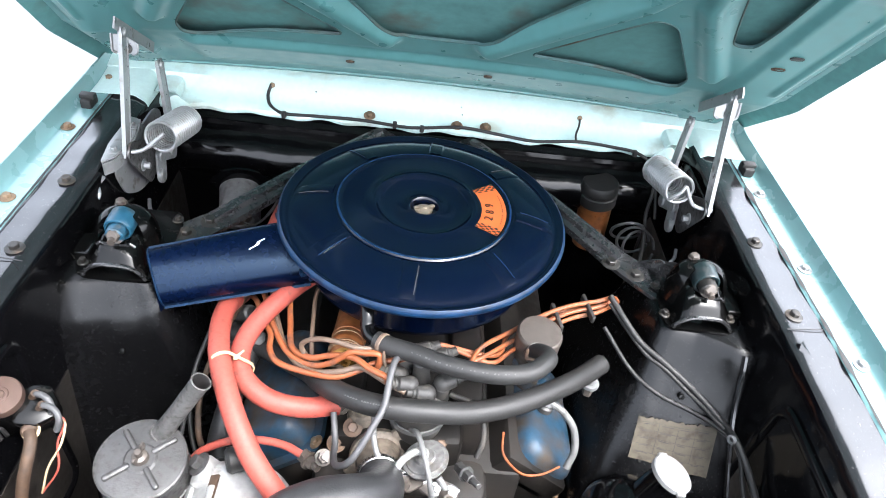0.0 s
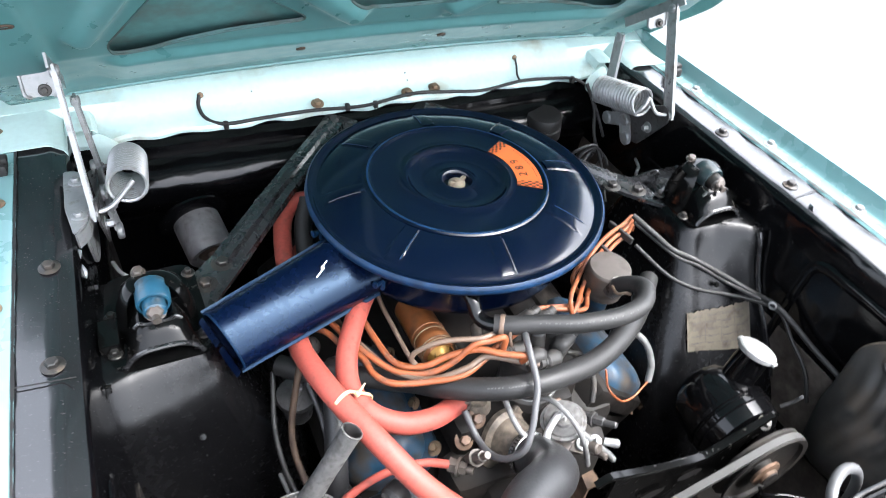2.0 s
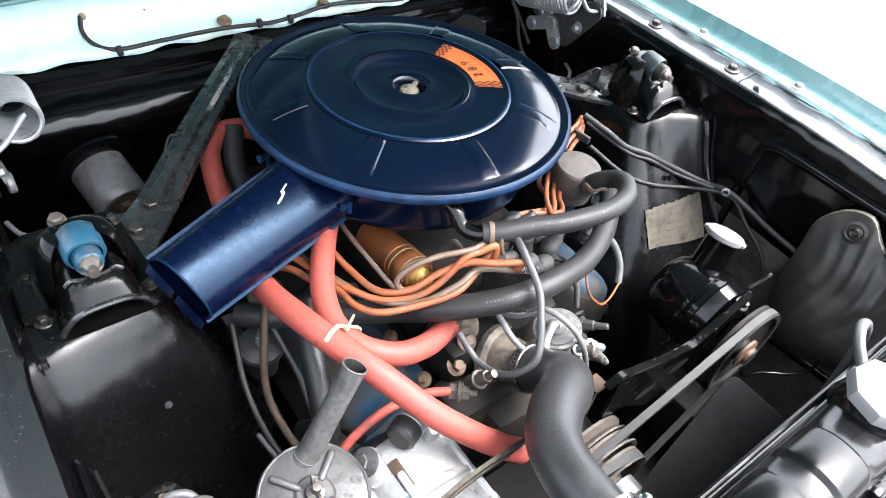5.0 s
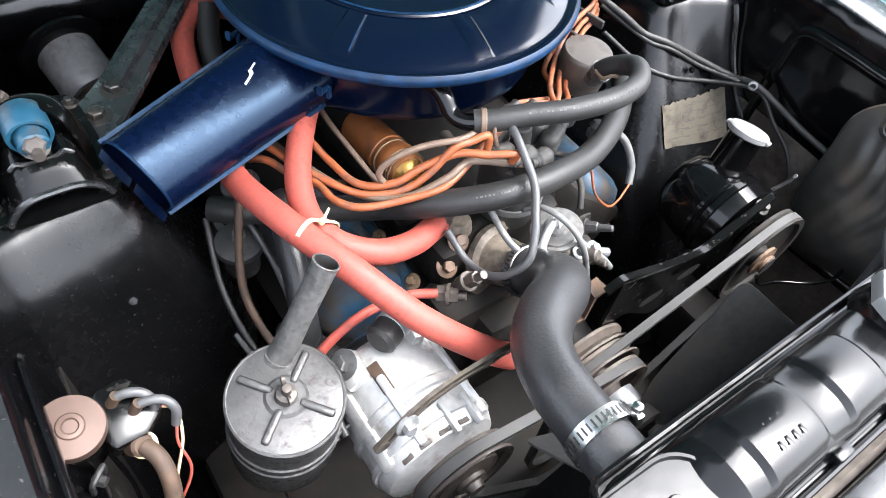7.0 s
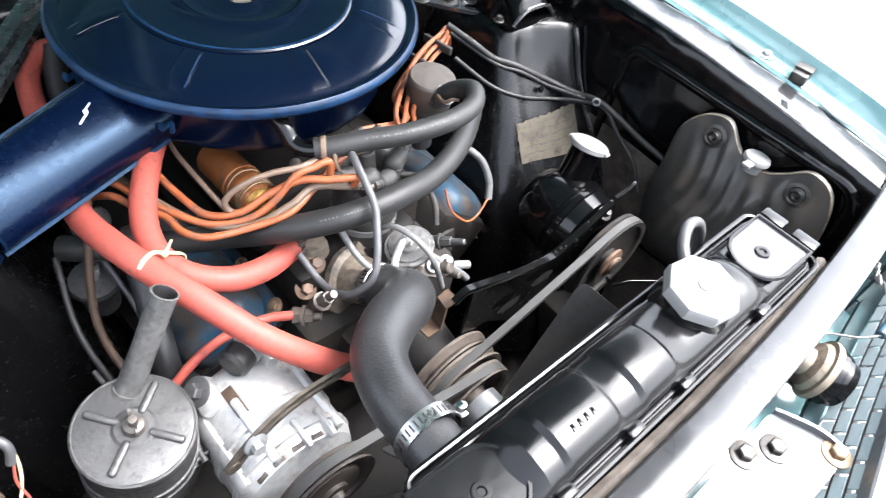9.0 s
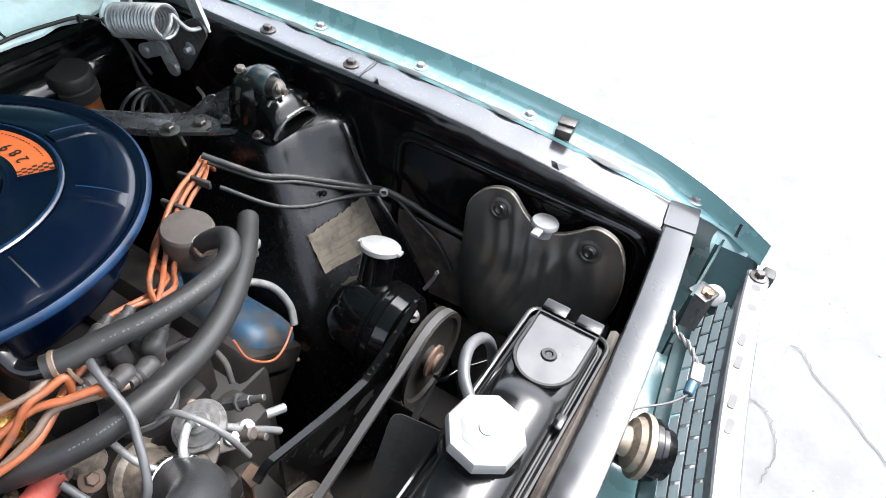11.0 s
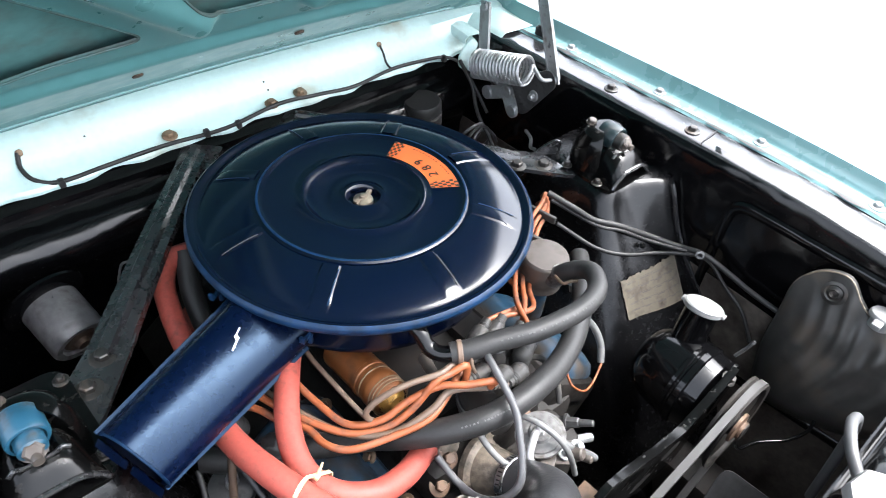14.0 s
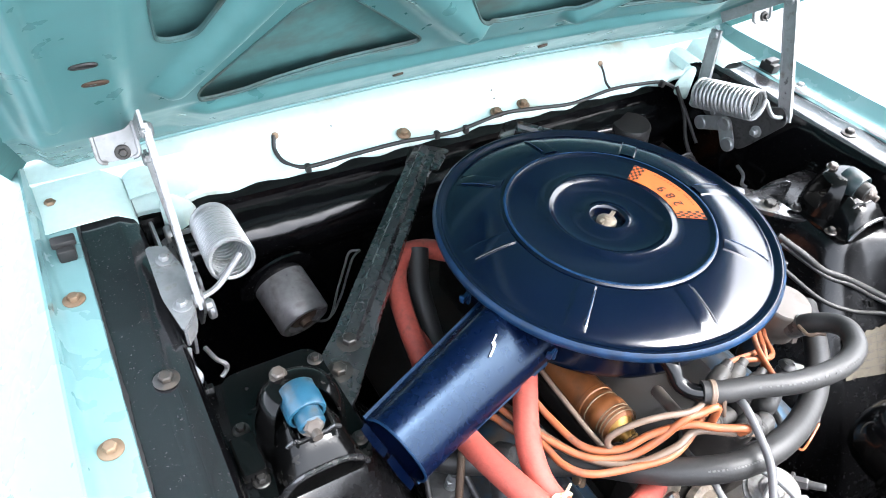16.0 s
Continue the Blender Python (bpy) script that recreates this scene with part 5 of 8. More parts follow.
hose("hose", "short black rubber elbow behind the alternator", [(-0.262, -0.205, 0.67), (-0.254, -0.228, 0.695), (-0.250, -0.255, 0.706), (-0.243, -0.275, 0.706), (-0.232, -0.295, 0.700)], 0.0125, "rubber")

# upper radiator hose
rad_hose = thing("radiator_hose", "fat black moulded upper radiator hose with clamps", "hose")
bm = bmesh.new()
RH = [(-0.030, -0.318, 0.765), (-0.024, -0.345, 0.783), (-0.030, -0.372, 0.808), (-0.055, -0.392, 0.832), (-0.092, -0.410, 0.850), (-0.125, -0.436, 0.862), (-0.143, -0.472, 0.872), (-0.150, -0.512, 0.880), (-0.152, -0.550, 0.884), (-0.152, -0.575, 0.884)]
tube(bm, RH, 0.0275, 28, 10, scale=lambda t: 0.97 + 0.05 * math.sin(6 * t))
part("hose_body", bm, "hose_grey", rad_hose, sharp=60)
clamp(rad_hose, (-0.148, -0.528, 0.8815), (-0.003, -0.04, 0.006), 0.0282, 0.015)
clamp(rad_hose, (-0.0285, -0.324, 0.769), (0.004, -0.027, 0.018), 0.0278, 0.011)

# ---- thermostat housing and intake ----
manifold = thing("intake_manifold", "greasy brown cast iron intake manifold", "intake manifold")
bm = bmesh.new()
box(bm, (0.015, 0.0, 0.715), (0.205, 0.46, 0.10), bevel=0.012)
box(bm, (-0.010, -0.235, 0.735), (0.18, 0.07, 0.07), bevel=0.015)
# castings and runners carry the air cleaner's shade in their colour
part("casting", bm, "shaded_grease", manifold)
for x in (-0.085, 0.085):
    bm = bmesh.new()
    box(bm, (x, -0.05, 0.765), (0.05, 0.30, 0.03), bevel=0.012)
    part("runner", bm, "shaded_grease", manifold)
bm = bmesh.new()
rod(bm, (-0.060, -0.235, 0.745), (-0.060, -0.235, 0.785), 0.024, 0.018, 20, 0.004)
part("water_boss", bm, "cast", manifold)
bm = bmesh.new()
lathe(bm, [(0.038, 0), (0.038, 0.008), (0.030, 0.012), (0.028, 0.030), (0.024, 0.050), (0.024, 0.075)], aim((-0.035, -0.272, 0.742), (0.010, -0.040, 0.018)), 28)
box(bm, (0, 0, 0.005), (0.095, 0.032, 0.010), aim((-0.035, -0.272, 0.742), (0.010, -0.040, 0.018)) @ pose(0, 0, 0, 0, 0, 35), 0.004)
part("thermostat_housing", bm, "cast", manifold, "corroded brown thermostat housing")
for p in ((-0.070, -0.255, 0.772), (0.05, -0.262, 0.758), (-0.004, -0.288, 0.727), (-0.090, -0.266, 0.750)):
    bolt(manifold, p, (0.0, -0.6, 0.8), 0.0075, 0.008, "orange_rust")
for a, b, r in (((-0.104, -0.305, 0.772), (-0.098, -0.322, 0.802), 0.009), ((-0.092, -0.240, 0.790), (-0.084, -0.247, 0.812), 0.010), ((-0.128, -0.300, 0.768), (-0.112, -0.316, 0.772), 0.010)):
    bm = bmesh.new()
    rod(bm, a, b, r, r * 0.8, 6)
    lathe(bm, [(r * 1.2, 0), (r * 1.2, 0.004)], aim(V(a).lerp(V(b), 0.45), V(b) - V(a)), 14)
    rod(bm, b, V(b) + (V(b) - V(a)) * 0.35, r * 0.5, seg=10)
    part("hose_fitting", bm, "cap_grey", manifold, "brass and zinc pipe fitting")

block = thing("engine_block", "dark greasy V8 engine block and timing cover", "engine")
bm = bmesh.new()
box(bm, (0, 0.0, 0.56), (0.36, 0.52, 0.26), bevel=0.02)
box(bm, (0, 0.30, 0.50), (0.30, 0.20, 0.30), bevel=0.03)
part("crankcase", bm, "deep", block)
for s in (1, -1):
    bm = bmesh.new()
    box(bm, (0, 0, 0), (0.13, 0.50, 0.13), pose(s * 0.165, 0.0, 0.630, 0, s * 38, 0), 0.012)
    part("cylinder_head", bm, "shaded_grease", block)
bm = bmesh.new()
box(bm, (0.0, -0.285, 0.60), (0.24, 0.07, 0.24), bevel=0.02)
rod(bm, (0.03, -0.31, 0.635), (0.03, -0.40, 0.635), 0.048, 0.036, 24, 0.006)
box(bm, (-0.02, -0.325, 0.66), (0.12, 0.05, 0.10), bevel=0.018)
part("timing_cover", bm, "deep", block, "brown greasy timing cover and water pump")


def valve_cover(s):
    ob = thing("valve_cover", "dirty blue pressed steel valve cover", "valve cover", "valve covers")
    bm = bmesh.new()
    m = pose(s * 0.194, -0.140, 0.652, 0, s * 38, 0) if s > 0 else pose(-0.170, -0.152, 0.684, 0, -38, 0)
    t = bmesh.new()
    levels = [(0.066, 0.110, -0.012), (0.066, 0.110, -0.004), (0.056, 0.100, 0.0), (0.055, 0.099, 0.035), (0.050, 0.094, 0.047), (0.040, 0.084, 0.054), (0.02, 0.064, 0.057)]
    rings = []
    for w, h, z in levels:
        rings.append([t.verts.new((x, y, z)) for x, y in round_poly([(-w, -h), (w, -h), (w, h), (-w, h)], 0.035, 7)])
    for a, b in zip(rings, rings[1:]):
        for i in range(len(a)):
            j = (i + 1) % len(a)
            t.faces.new((a[i], a[j], b[j], b[i]))
    t.faces.new(rings[-1])
    t.transform(m)
    join(bm, t)
    part("cover", bm, "engine_blue", ob)
    for y in (-0.095, -0.02, 0.075):
        for x in (-0.061, 0.061):
            p = m @ V(x, y, -0.003)
            bolt(ob, p, m.to_3x3() @ V(0, 0, 1), 0.006, 0.006, "rust_bolt")
    return ob


for s in (1, -1):
    valve_cover(s)

# oil filler cap on the valve cover
cap = thing("oil_filler_cap", "grey metal breather cap on oil filler tube", "oil cap")
bm = bmesh.new()
rod(bm, (0.172, -0.155, 0.775), (0.170, -0.158, 0.835), 0.017, seg=20)
part("filler_tube", bm, "engine_blue", cap)
bm = bmesh.new()
m = aim((0.170, -0.160, 0.838), (0.0, -0.05, 1))
lathe(bm, [(0.026, 0), (0.029, 0.003), (0.029, 0.010), (0.0305, 0.012), (0.0315, 0.046), (0.0305, 0.0495), (0.0285, 0.0515), (0.012, 0.0522), (0.0001, 0.0522)], m, 36)
part("cap_shell", bm, "cap_grey", cap, "worn grey cap with rust stains")
bm = bmesh.new()
rod(bm, (0.162, -0.185, 0.868), (0.163, -0.196, 0.884), 0.0135, seg=16)
part("spout", bm, "grey_can", cap)

# pipe and wire on the right valve cover
pcv = thing("pcv_valve", "white metal valve with bent pipe by valve cover", "valve")
bm = bmesh.new()
lathe(bm, [(0.008, 0), (0.015, 0.006), (0.015, 0.016), (0.011, 0.020), (0.016, 0.026), (0.010, 0.034)], aim((0.196, -0.196, 0.762), (0.05, 0.03, 0.3)) @ Matrix.Scale(0.8, 4), 20)
part("valve_body", bm, "grey_can", pcv)
bm = bmesh.new()
tube(bm, [(0.200, -0.198, 0.786), (0.222, -0.204, 0.774), (0.240, -0.218, 0.755), (0.245, -0.236, 0.728), (0.236, -0.250, 0.706)], 0.0052, 10)
part("bent_pipe", bm, "white_pipe", pcv)
wire_red = bmesh.new()
tube(wire_red, [(0.132, -0.253, 0.784), (0.136, -0.268, 0.755), (0.165, -0.274, 0.722), (0.195, -0.268, 0.712), (0.223, -0.258, 0.720)], 0.0016, 8)
tagged(part("sensor_wire", wire_red, "orange_wire"), "thin orange sensor wire beside the valve cover", "wire")

# ---- distributor, coil and plug wires ----
dist = thing("distributor", "dusty black distributor cap with rubber boots", "distributor")
DC = V(0.014, -0.234, 0.0)
bm = bmesh.new()
lathe(bm, [(0.030, 0.74), (0.036, 0.77), (0.038, 0.800), (0.0385, 0.812), (0.0385, 0.836), (0.036, 0.850), (0.028, 0.856), (0.0001, 0.858)], Matrix.Translation(DC), 32)
part("cap", bm, "bakelite", dist)
bm = bmesh.new()
lathe(bm, [(0.0387, 0.788), (0.0405, 0.789), (0.0405, 0.797), (0.0387, 0.798)], Matrix.Translation(DC), 32, cap=False)
part("cap_band", bm, "white_line", dist, "pale band round the distributor")
posts = []
for k in range(8):
    a = 2 * math.pi * (k + 0.3) / 8
    out = V(math.cos(a), math.sin(a), 0)
    to = V(-0.9, 0.25 * out.y, 0.30) if out.x < 0.5 and out.y < 0.5 else V(0.85, 0.30, 0.22)
    to.normalize()
    p = DC + out * 0.026 + V(0, 0, 0.846)
    mid = p + out * 0.004 + V(0, 0, 0.020 + 0.005 * (k % 3))
    q = mid + to * 0.030
    posts.append((p, q, a))
    bm = bmesh.new()
    rod(bm, p, mid, 0.0112, 0.0118, 16, 0.002)
    lathe(bm, [(0.0001, -0.0118), (0.0060, -0.0102), (0.0102, -0.006), (0.0118, 0), (0.0102, 0.006), (0.0060, 0.0102), (0.0001, 0.0118)], Matrix.Translation(mid), 16)
    rod(bm, mid, mid.lerp(q, 0.62), 0.0112, 0.0096, 16, 0.002)
    lathe(bm, [(0.0066, 0.018), (0.0074, 0.019), (0.0074, 0.022), (0.0062, 0.023), (0.0060, 0.030)], aim(mid, to), 16)
    part("boot", bm, "bakelite", dist, "dusty elbow-shaped rubber boot")
bm = bmesh.new()
rod(bm, DC + V(0, 0, 0.850), DC + V(-0.004, 0, 0.892), 0.0125, 0.010, 16, 0.002)
part("boot", bm, "bakelite", dist)
# vacuum advance canister
vac = thing("vacuum_advance", "bare metal vacuum advance canister with steel pipe", "vacuum canister")
bm = bmesh.new()
m = aim((0.028, -0.306, 0.788), (-0.25, 0.05, 0.95)) @ Matrix.Scale(0.98, 4)
lathe(bm, [(0.018, -0.010), (0.024, -0.008), (0.0255, -0.003), (0.0300, -0.0025), (0.0305, 0.0), (0.0300, 0.0015), (0.0262, 0.0020), (0.0250, 0.0045), (0.0145, 0.0055), (0.0125, 0.0085), (0.0001, 0.009)], m, 40)
part("diaphragm_can", bm, "can_steel", vac, "bright pressed metal disc")
bm = bmesh.new()
e = m @ V(0, 0, 0.008)
rod(bm, e, m @ V(0, 0, 0.018), 0.0065, 0.0060, 6)
tube(bm, [m @ V(0, 0, 0.016), m @ V(0.006, -0.010, 0.022), m @ V(0.018, -0.026, 0.016), m @ V(0.032, -0.036, 0.0)], 0.0048, 10)
part("pipe_fitting", bm, "alu", vac)
bm = bmesh.new()
prism(bm, round_poly([(-0.008, -0.028), (0.030, -0.034), (0.044, -0.016), (0.028, 0.004)], 0.006), 0.004, m @ Matrix.Translation((0, 0, -0.014)), 0.001)
rod(bm, m @ V(0.034, -0.020, -0.012), m @ V(0.034, -0.020, 0.002), 0.0070, 0.0062, 6)
part("bracket", bm, "cap_grey", vac, "grey mounting bracket with nut")

coil = thing("ignition_coil", "orange cylindrical ignition coil lying on the manifold", "ignition coil")
c0, c1 = V(-0.088, -0.066, 0.800), V(-0.092, -0.186, 0.822)
bm = bmesh.new()
L = (c1 - c0).length
lathe(bm, [(0.024, 0), (0.027, 0.003), (0.027, L * 0.55), (0.0282, L * 0.56), (0.0282, L * 0.60), (0.027, L * 0.61), (0.027, L * 0.72), (0.0285, L * 0.74), (0.0285, L * 0.80), (0.0262, L * 0.84), (0.026, L * 0.90), (0.022, L * 0.95), (0.0001, L * 0.955)], aim(c0, c1 - c0) @ Matrix.Diagonal((0.88, 0.88, 1, 1)), 36)
part("coil_can", bm, "copper", coil)
for t in (0.66, 0.83, 0.87, 0.91):
    bm = bmesh.new()
    lathe(bm, [(0.0236, L * t), (0.0246, L * t + 0.0006), (0.0246, L * t + 0.0018), (0.0236, L * t + 0.0024)], aim(c0, c1 - c0), 36, cap=False)
    part("coil_band", bm, "rust_bolt", coil, "tarnished ring round the coil")
bm = bmesh.new()
lathe(bm, [(0.019, L * 0.94), (0.016, L * 0.99), (0.010, L * 1.03), (0.009, L * 1.10), (0.0001, L * 1.10)], aim(c0, c1 - c0), 24)
part("coil_tower", bm, "brass", coil, "brass coloured coil tower")


def wire(pts, r, material, label, category="wire", group="", name="wire"):
    bm = bmesh.new()
    tube(bm, pts, r, 10, 8)
    return tagged(part(name, bm, material, sharp=60), label, category, group)


def plug_wire(pts, material="orange_wire", label="orange spark plug wire looping over the engine", r=0.0041):
    return wire(pts, r, material, label, "plug wire", "spark plug wires", "plug_wire")


# wires that loop forward under the coil to the passenger side
plug_wire([posts[5][1], (-0.030, -0.270, 0.899), (-0.052, -0.256, 0.896), (-0.075, -0.236, 0.891), (-0.104, -0.221, 0.874), (-0.133, -0.213, 0.857), (-0.160, -0.190, 0.848), (-0.170, -0.147, 0.848), (-0.178, -0.102, 0.855), (-0.186, -0.05, 0.85), (-0.21, 0.0, 0.82)])
plug_wire([posts[4][1], (-0.042, -0.240, 0.904), (-0.060, -0.236, 0.901), (-0.078, -0.232, 0.896), (-0.103, -0.228, 0.868), (-0.130, -0.220, 0.850), (-0.163, -0.197, 0.842), (-0.187, -0.161, 0.843), (-0.204, -0.126, 0.845), (-0.218, -0.090, 0.845), (-0.24, -0.04, 0.82)])
plug_wire([posts[6][1], (-0.030, -0.262, 0.880), (-0.063, -0.242, 0.880), (-0.089, -0.243, 0.871), (-0.124, -0.233, 0.853), (-0.151, -0.211, 0.842), (-0.176, -0.172, 0.838), (-0.200, -0.108, 0.840), (-0.209, -0.074, 0.840), (-0.225, -0.02, 0.82)], "tan_wire", "faded tan spark plug wire")
plug_wire([posts[3][1], (-0.044, -0.232, 0.880), (-0.064, -0.240, 0.874), (-0.096, -0.246, 0.863), (-0.137, -0.232, 0.851), (-0.173, -0.216, 0.845), (-0.189, -0.193, 0.842), (-0.194, -0.164, 0.842), (-0.211, -0.137, 0.841), (-0.225, -0.103, 0.838), (-0.25, -0.05, 0.80)])
plug_wire([DC + V(-0.006, 0, 0.890), (-0.030, -0.226, 0.900), (-0.068, -0.231, 0.904), (-0.099, -0.220, 0.900), (-0.120, -0.212, 0.893), (-0.137, -0.205, 0.880), (-0.145, -0.203, 0.868), (-0.140, -0.206, 0.855), (-0.124, -0.209, 0.843), c1 + (c1 - c0).normalized() * 0.012], "tan_wire", "pale faded coil wire", 0.0034)
wire([(-0.135, -0.040, 0.850), (-0.143, -0.089, 0.852), (-0.141, -0.131, 0.846), (-0.137, -0.174, 0.838), (-0.132, -0.196, 0.830), (-0.128, -0.205, 0.812)], 0.0030, "tan_wire", "thin pale wire down past the coil")
bm = bmesh.new()
rod(bm, (-0.040, -0.172, 0.848), (-0.066, -0.220, 0.880), 0.0072, 0.0062, 14, 0.001)
tagged(part("fuel_pipe", bm, "cap_grey"), "short greasy grey pipe under the air cleaner", "pipe")
# wires to the driver's side bank
for k, (z, yo) in enumerate(((0.868, 0.0), (0.862, -0.013), (0.857, -0.026), (0.850, 0.012))):
    plug_wire([posts[(k + 7) % 8][1], (0.088 + 0.008 * k, -0.192 + yo * 0.5, z + 0.010), (0.135, -0.146 + yo, z), (0.185, -0.108 + yo * 0.8, z), (0.228, -0.084 + yo * 0.6, z), (0.270, -0.066 + yo * 0.5, z - 0.004), (0.300, -0.048 + yo * 0.3, z - 0.010), (0.318, -0.030 + yo * 0.5, z - 0.035)], r=0.0033)
for x in (0.205, 0.255):
    bm = bmesh.new()
    box(bm, (0, 0, 0), (0.006, 0.050, 0.012), pose(x, -0.105 if x < 0.22 else -0.080, 0.862, 0, 0, 10), 0.002)
    tagged(part("wire_separator", bm, "bakelite"), "black plastic plug wire separator", "wire clip", "wire separators")
wire([(-0.235, -0.08, 0.85), (-0.268, -0.13, 0.80), (-0.292, -0.18, 0.74), (-0.285, -0.24, 0.70), (-0.26, -0.26, 0.66)], 0.0045, "rust", "dull brown plug wire down the block")
# grey vacuum cable draped over the hose
wire([(-0.012, -0.236, 0.900), (-0.022, -0.252, 0.912), (-0.027, -0.276, 0.905), (-0.031, -0.304, 0.888), (-0.042, -0.324, 0.874), (-0.054, -0.342, 0.858), (-0.066, -0.352, 0.842), (-0.080, -0.344, 0.820), (-0.087, -0.322, 0.800), (-0.089, -0.292, 0.792), (-0.095, -0.262, 0.812)], 0.0042, "grey_wire", "grey rubber vacuum line over the heater hose", "vacuum line")
wire([(-0.042, -0.262, 0.822), (-0.042, -0.274, 0.815), (-0.040, -0.292, 0.804), (-0.033, -0.308, 0.793), (-0.018, -0.322, 0.785), (0.004, -0.330, 0.778)], 0.0038, "white_pipe", "white plastic vacuum line", "vacuum line")
wire([(0.006, -0.272, 0.800), (0.014, -0.284, 0.812), (0.020, -0.304, 0.816), (0.027, -0.326, 0.810), (0.033, -0.341, 0.795), (0.038, -0.350, 0.775), (0.044, -0.355, 0.750)], 0.0036, "white_pipe", "bent pale pipe over the vacuum canister", "vacuum line")
wire([(0.050, -0.300, 0.725), (0.097, -0.306, 0.705), (0.136, -0.318, 0.692)], 0.0062, "zinc", "short straight steel fuel pipe", "pipe")
wire([(0.045, -0.325, 0.780), (0.060, -0.338, 0.765), (0.080, -0.346, 0.745), (0.095, -0.350, 0.725)], 0.0046, "white_pipe", "short pale vacuum pipe beside the vacuum canister", "vacuum line")
lug = thing("throttle_bracket", "bare cast metal bracket with nuts by the distributor", "bracket")
bm = bmesh.new()
prism(bm, round_poly([(-0.024, -0.012), (0.020, -0.016), (0.034, -0.004), (0.026, 0.012), (-0.018, 0.014)], 0.006), 0.007, pose(0.040, -0.326, 0.762, 28, 12, -25), 0.0015)
rod(bm, (0.052, -0.330, 0.758), (0.060, -0.350, 0.770), 0.009, 0.008, 16, 0.002)
part("plate", bm, "cap_grey", lug)
for p in ((0.026, -0.322, 0.772), (0.062, -0.338, 0.768), (0.044, -0.334, 0.768)):
    bolt(lug, p, (0.1, -0.5, 0.85), 0.0052, 0.008, "zinc")

# fittings and stubs round the thermostat housing
clutter = thing("vacuum_fitting", "greasy metal vacuum tee with short hoses", "fitting")
for k, (p, q, r) in enumerate((((0.075, -0.290, 0.752), (0.090, -0.318, 0.768), 0.0085), ((0.060, -0.318, 0.742), (0.066, -0.345, 0.752), 0.0090))):
    bm = bmesh.new()
    rod(bm, p, q, r, r * 0.8, 6, 0.001)
    rod(bm, V(p).lerp(V(q), 0.6), V(p).lerp(V(q), 1.5), r * 0.62, r * 0.5, 12, 0.001)
    lathe(bm, [(r * 1.25, 0), (r * 1.25, 0.003)], aim(V(p).lerp(V(q), 0.5), V(q) - V(p)), 18)
    part("union_nut", bm, "cap_grey" if k % 2 else "grey_can", clutter)
wire([(0.052, -0.236, 0.835), (0.092, -0.240, 0.815), (0.105, -0.262, 0.785), (0.098, -0.280, 0.760)], 0.0040, "bakelite", "dusty black primary wire of the distributor", "wire")


